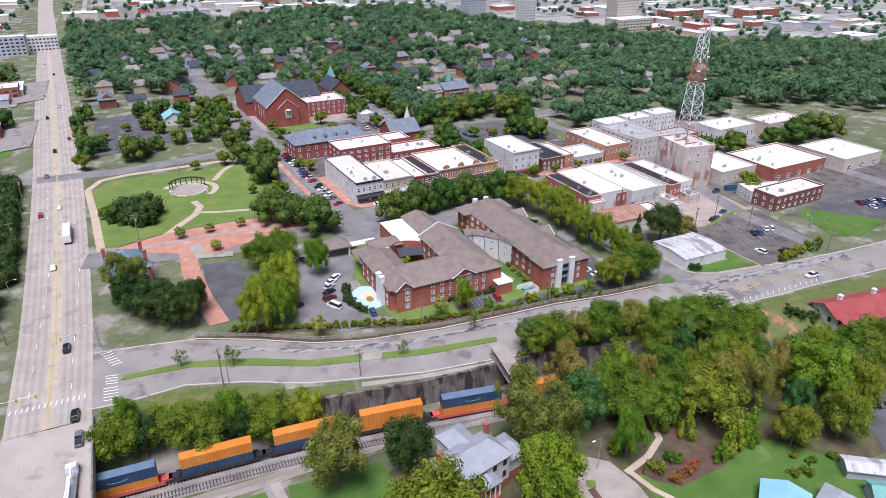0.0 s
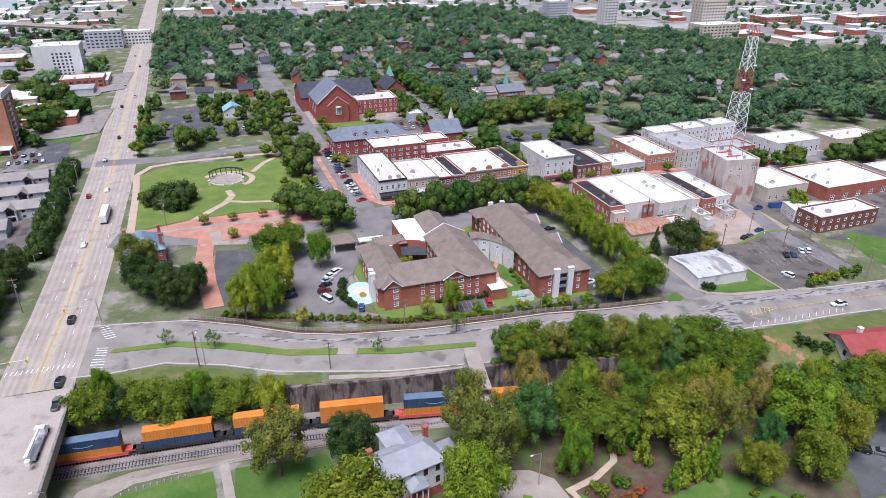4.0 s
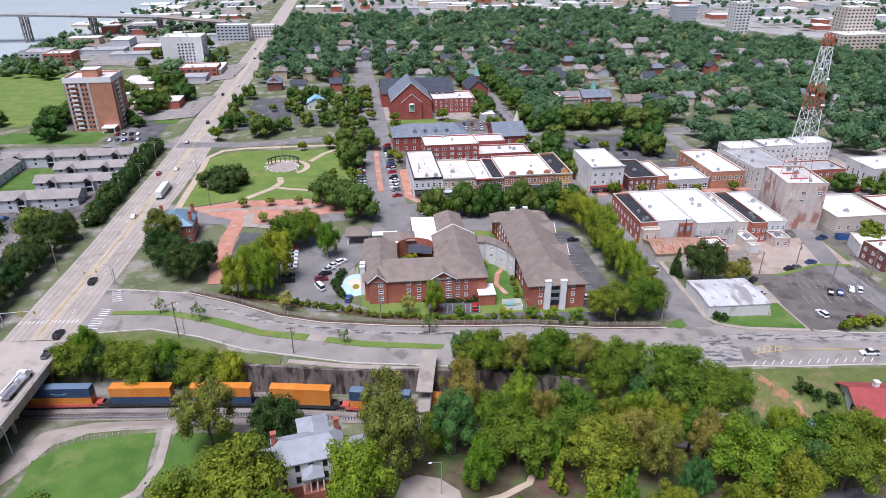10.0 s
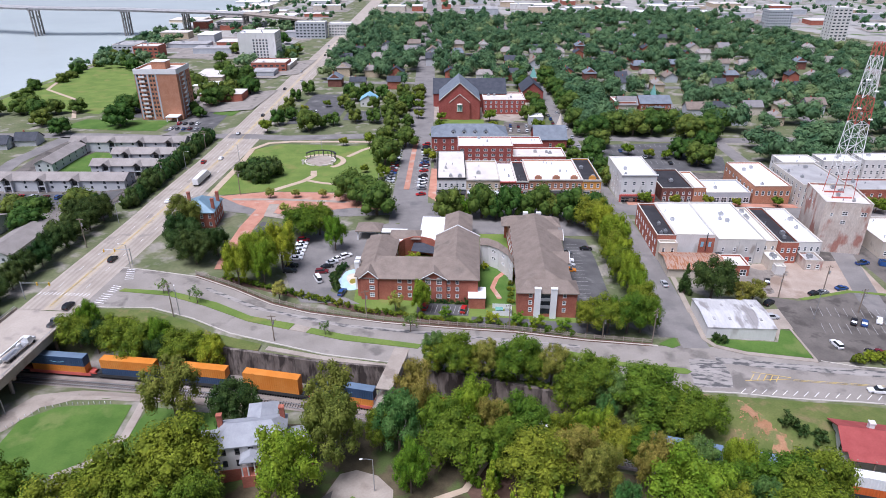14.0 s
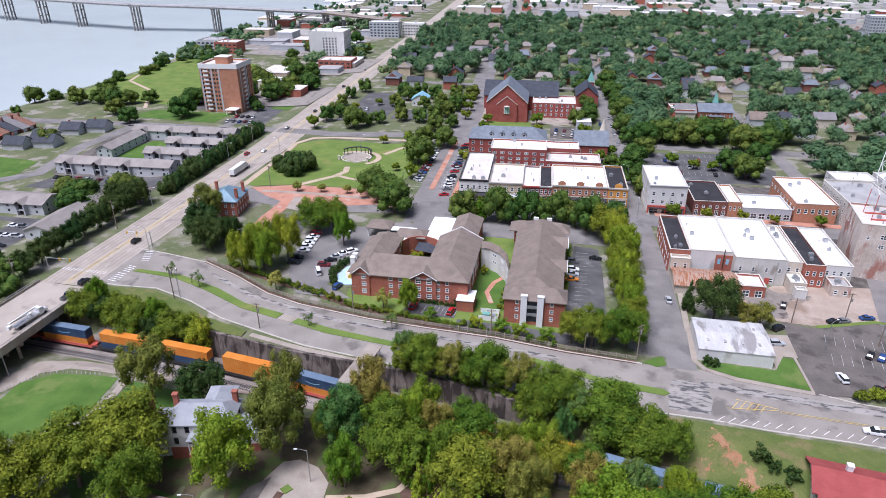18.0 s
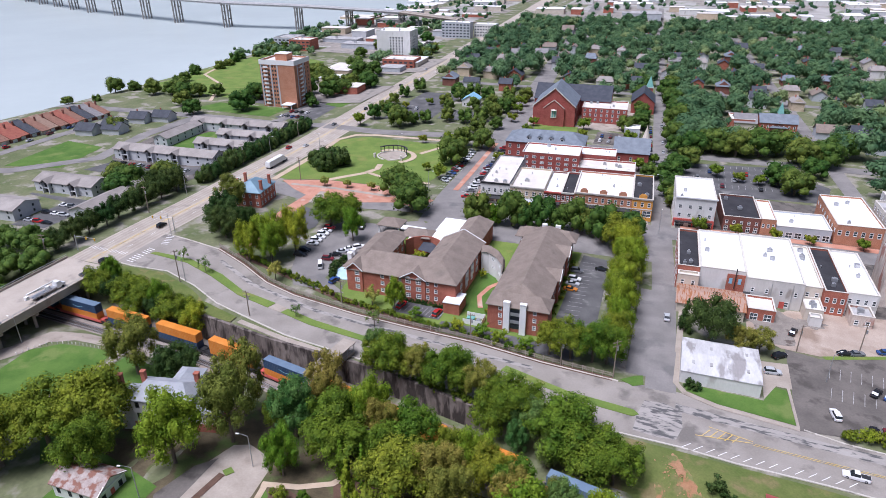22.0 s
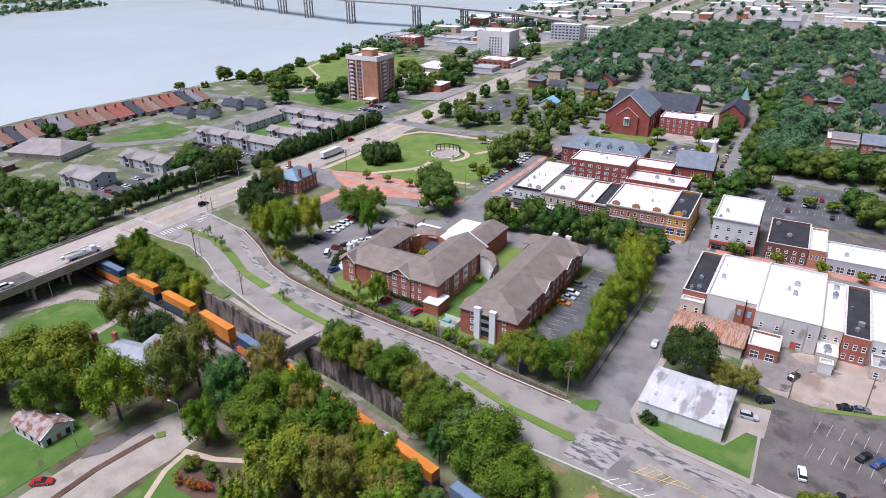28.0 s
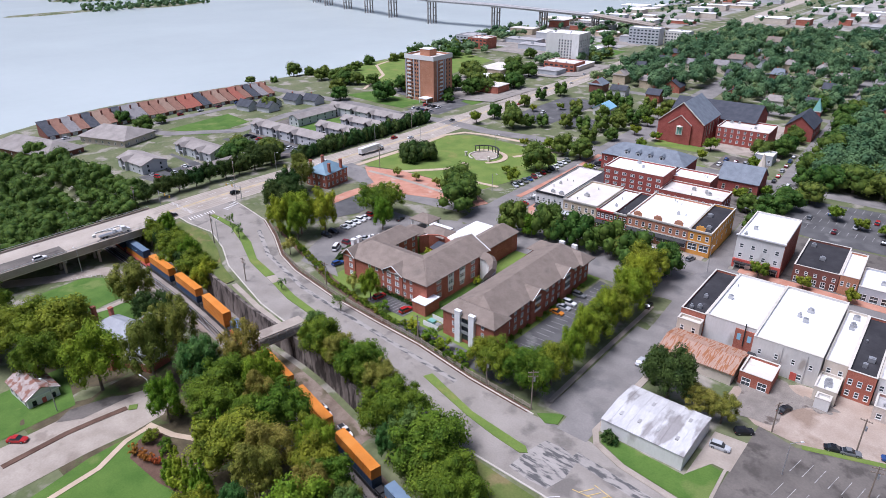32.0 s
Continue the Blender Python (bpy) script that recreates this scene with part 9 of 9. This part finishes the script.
# ---- the fence along the inn ----
fence = thing("picket_fence", "weathered pale picket fence on a low stained wall", "fence")
fl = along([(3, 173.3), (19, 166.6), (34, 158.6), (47, 154.8), (71, 151.5), (91, 150.4), (111, 149.8), (132, 147.3), (151.5, 146.4)], 2.6)
for a, b in zip(fl, fl[1:]):
    za, zb = ground_z(*a) + 0.1, ground_z(*b) + 0.1
    L = math.dist(a, b)
    us = [q for i in range(9) for q in (L * (i + 0.5) / 9 - 0.06, L * (i + 0.5) / 9 + 0.06)]
    panel = part("fence_panel", Geo().lattice(us, [0.35, 0.55, 0.65, 1.25, 1.35, 1.5], lambda i, j: i % 2 == 0 or j in (1, 3), -0.02, 0.02), PAVE, fence)
    panel.matrix_basis = pose(a[0], a[1], za) @ Matrix.Rotation(math.atan2(b[1] - a[1], b[0] - a[0]), 4, "Z") @ Matrix.Rotation(-math.atan2(zb - za, L), 4, "Y")
    part("fence_post", Geo().box(a[0] - 0.09, a[1] - 0.09, za - 0.3, a[0] + 0.09, a[1] + 0.09, za + 1.65), PAVE, fence)
drape("verge", ribbon([(p[0], p[1] - 0.9) for p in fl], 0.8), 0.14, MULCH, label="dark leafy verge below the fence")

# ---- hedges and shrubs ----
hrnd = random.Random(9)
for a, b, s, k, r in (((14, 172), (58, 158.5), 2.2, "h2", 1.5), ((62, 156.4), (98, 151.9), 2.2, "h2", 1.4), ((52, 184.5), (50, 176), 1.3, "h1", 1.1), ((50, 176), (53, 168.5), 1.3, "h1", 1.1), ((80, 163.6), (98, 163.8), 1.6, "h1", 0.8), ((100, 153), (128, 148.8), 3.4, "h2", 1.8), ((129.8, 164), (129.6, 210), 4.2, "h2", 1.2), ((110.5, 166), (111, 186), 3.4, "h2", 1.3), ((208, 142), (232, 145), 5.5, "h2", 2.4), ((170.5, 150), (173, 149.2), 1.2, "h1", 1.2)):
    for x, y in along([a, b], s):
        plant(k, x + hrnd.uniform(-0.3, 0.3), y + hrnd.uniform(-0.3, 0.3), r * hrnd.uniform(0.85, 1.2), hrnd.uniform(0.9, 1.3))
for x, y, r in ((101.5, 188, 2), (112, 152.5, 3.0), (118, 151, 3.0), (104, 153, 2.6), (90, 154.5, 2.6), (76, 192, 2.6), (79, 184, 2.2), (64, 214, 1.8), (126, 150.5, 2.8)):
    plant("s2", x, y, r, 0.95)
for x, y, r in ((-51, 150, 4.6), (-52, 158, 4.8), (-53, 166, 5), (-52, 174, 4.8), (-54, 182, 5), (-53, 190, 5), (-54, 198, 5), (-54, 207, 5.6), (-54, 217, 6), (-62, 214, 6), (-64, 205, 5.6), (-60, 222, 5)):
    plant("d1", x, y, r, 1.15, z=ground_z(x, y) - 1.7)
for i in range(25):
    x, y = -50.5 - i * 0.36 + hrnd.uniform(-0.6, 0.6), 232 + i * 4.4
    plant("d1", x, y, 3.9 * hrnd.uniform(0.9, 1.15), 1.5, "screen of evergreen trees", ground_z(x, y) - 1.6)
for x, y, r in ((178, 377, 7), (190, 376, 7), (202, 380, 7.5), (212, 388, 7), (160, 334, 5), (157, 322, 5), (180, 336, 3.6), (190, 331, 3), (199, 331, 3), (208, 334, 5.5), (214, 322, 6), (226, 352, 5), (243, 392, 7), (166, 350, 5), (222, 372, 7), (234, 374, 7), (168, 374, 6), (186, 390, 6)):
    plant("a1" if r > 4 else "s2", x, y, r, 0.9)
for x, y, r in ((-28, 372, 4.8), (-22, 384, 5), (6, 376, 4.8), (0, 370, 4.8), (18, 384, 5.2), (30, 384, 5.6), (38, 392, 6), (44, 402, 6), (46, 418, 6), (44, 366, 6), (36, 416, 5), (4, 420, 5.4), (8, 440, 6), (14, 452, 6.5), (2, 452, 6), (34, 430, 5.5), (48, 430, 5), (24, 420, 5), (10, 410, 4.6), (-30, 392, 4.6), (-32, 412, 4.8), (-34, 436, 5), (-30, 456, 6), (-20, 404, 2.6), (-8, 420, 2.6), (44, 440, 5.4), (40, 455, 6), (26, 448, 6), (52, 378, 4.6), (76, 366, 3), (72, 374, 3.4), (72, 350, 3), (74, 340, 3.4), (70, 320, 2.6), (74, 312, 3), (72, 395, 3), (103, 398, 4), (148, 320, 5), (158, 310, 5), (140, 362, 3), (149, 344, 3)):
    plant("a2" if r > 4.5 else "s2", x, y, r, 0.95)
for x, y, r in ((-96, 404, 4), (-88, 396, 3.4), (-130, 372, 7), (-112, 430, 6), (-90, 458, 6), (-82, 470, 6), (-120, 470, 7), (-134, 480, 7), (-92, 428, 6), (-100, 446, 6.5), (-86, 440, 5.5), (-76, 462, 6), (-196, 392, 5.5), (-188, 398, 5), (-206, 400, 6), (-212, 396, 5), (-176, 404, 4.5), (-140, 404, 6), (-134, 412, 6), (-146, 410, 5), (-226, 392, 5), (-250, 470, 4), (-236, 440, 4), (-220, 560, 6), (-210, 548, 5), (-104, 500, 7), (-118, 520, 7), (-96, 512, 6), (-180, 370, 5), (-156, 352, 5), (-172, 300, 4.5), (-196, 232, 3), (-184, 214, 5), (-216, 216, 4), (-98, 226, 5), (-86, 222, 6), (-70, 228, 6), (-84, 212, 5.4), (-148, 592, 5), (-86, 610, 5), (-90, 640, 5), (-120, 700, 6), (-150, 640, 5)):
    plant("a1", x, y, r, 0.9)
for i in range(26):
    y = 345 + i * 14
    if i % 4 == 2:
        continue
    plant("a2" if i % 3 else "a1", shore_x(y) + 32 + hrnd.uniform(-3, 12), y + hrnd.uniform(-6, 6), hrnd.uniform(2.6, 6.4), hrnd.uniform(0.75, 1.0), "riverside trees", ground_z(shore_x(y) + 36, y) - hrnd.uniform(0.6, 2.2))
for x, y, r in ((264, 262, 4), (272, 258, 4), (284, 258, 4.4), (294, 256, 4), (296, 246, 4.4), (306, 256, 4.6), (330, 250, 5), (345, 248, 6), (360, 254, 7), (372, 246, 7), (256, 200, 4), (262, 206, 4), (212, 142.5, 2.5), (219, 144, 2.6), (226, 145, 2.6)):
    plant("s2" if r < 4.2 else "a1", x, y, r, 0.9)

woods("west_woods", "mixed green trees beside the railway", [(-190, 88, -50, 150, 7.6)], 31, lambda px, py: abs(py - rail_y(px)) < 3 or py < 80, (4.5, 7.0), 12, 60, LEAF_G, 0.085)
woods("far_trees", "scattered green trees of the distant town", [(-60, 960, 520, 1500, 24), (560, 560, 1200, 1400, 22), (760, 240, 1200, 560, 18), (-330, 640, -110, 1500, 24)], 33, lambda px, py: clear_far(px, py) or noise.noise(Vector((px / 60, py / 60, 8))) < -0.05, (4.0, 7.5), 4, 16, LEAF_HAZE, 0.2)
woods("island_trees", "trees on the river islands and far shore", [(-1120, 560, -1030, 780, 16), (-1420, 600, -1240, 1250, 20)], 34, lambda px, py: False, (5, 9), 4, 8, LEAF_HAZE, 0.26)
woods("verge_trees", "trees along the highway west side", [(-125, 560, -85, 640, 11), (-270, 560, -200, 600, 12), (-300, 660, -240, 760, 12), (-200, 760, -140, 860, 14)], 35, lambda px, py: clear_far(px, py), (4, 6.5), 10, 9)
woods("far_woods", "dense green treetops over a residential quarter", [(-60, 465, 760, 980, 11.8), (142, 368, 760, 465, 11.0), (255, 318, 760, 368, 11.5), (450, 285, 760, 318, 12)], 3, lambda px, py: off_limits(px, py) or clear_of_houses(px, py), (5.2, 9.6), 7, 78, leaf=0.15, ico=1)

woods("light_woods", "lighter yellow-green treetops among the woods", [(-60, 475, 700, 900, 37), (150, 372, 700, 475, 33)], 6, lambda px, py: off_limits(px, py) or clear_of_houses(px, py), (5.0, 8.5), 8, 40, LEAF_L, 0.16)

# ---- trees along the side street and round the church ----
for i in range(13):
    y = 372 + i * 14
    plant("a1" if i % 3 else "a2", 159.5 - (y - 366) * 0.077 + hrnd.uniform(-1.5, 2.5), y + hrnd.uniform(-4, 4), hrnd.uniform(4.2, 6.4), 0.95, "side street trees")
    if y > 405:
        plant("a1", 140 - (y - 366) * 0.077 + hrnd.uniform(-2, 1), y + hrnd.uniform(-4, 4), hrnd.uniform(3.4, 5.0), 0.95, "side street trees")
for x, y, r in ((132, 378, 4), (128, 404, 4.5), (134, 412, 4.5), (57, 398, 3.2), (55, 420, 3.6), (53, 440, 4), (51, 458, 4.4), (142, 330, 3.6), (143, 300, 3.4), (160, 296, 5), (162, 284, 4.4), (106, 378, 3)):
    plant("a1" if r > 4.2 else "s2", x, y, r, 0.95)
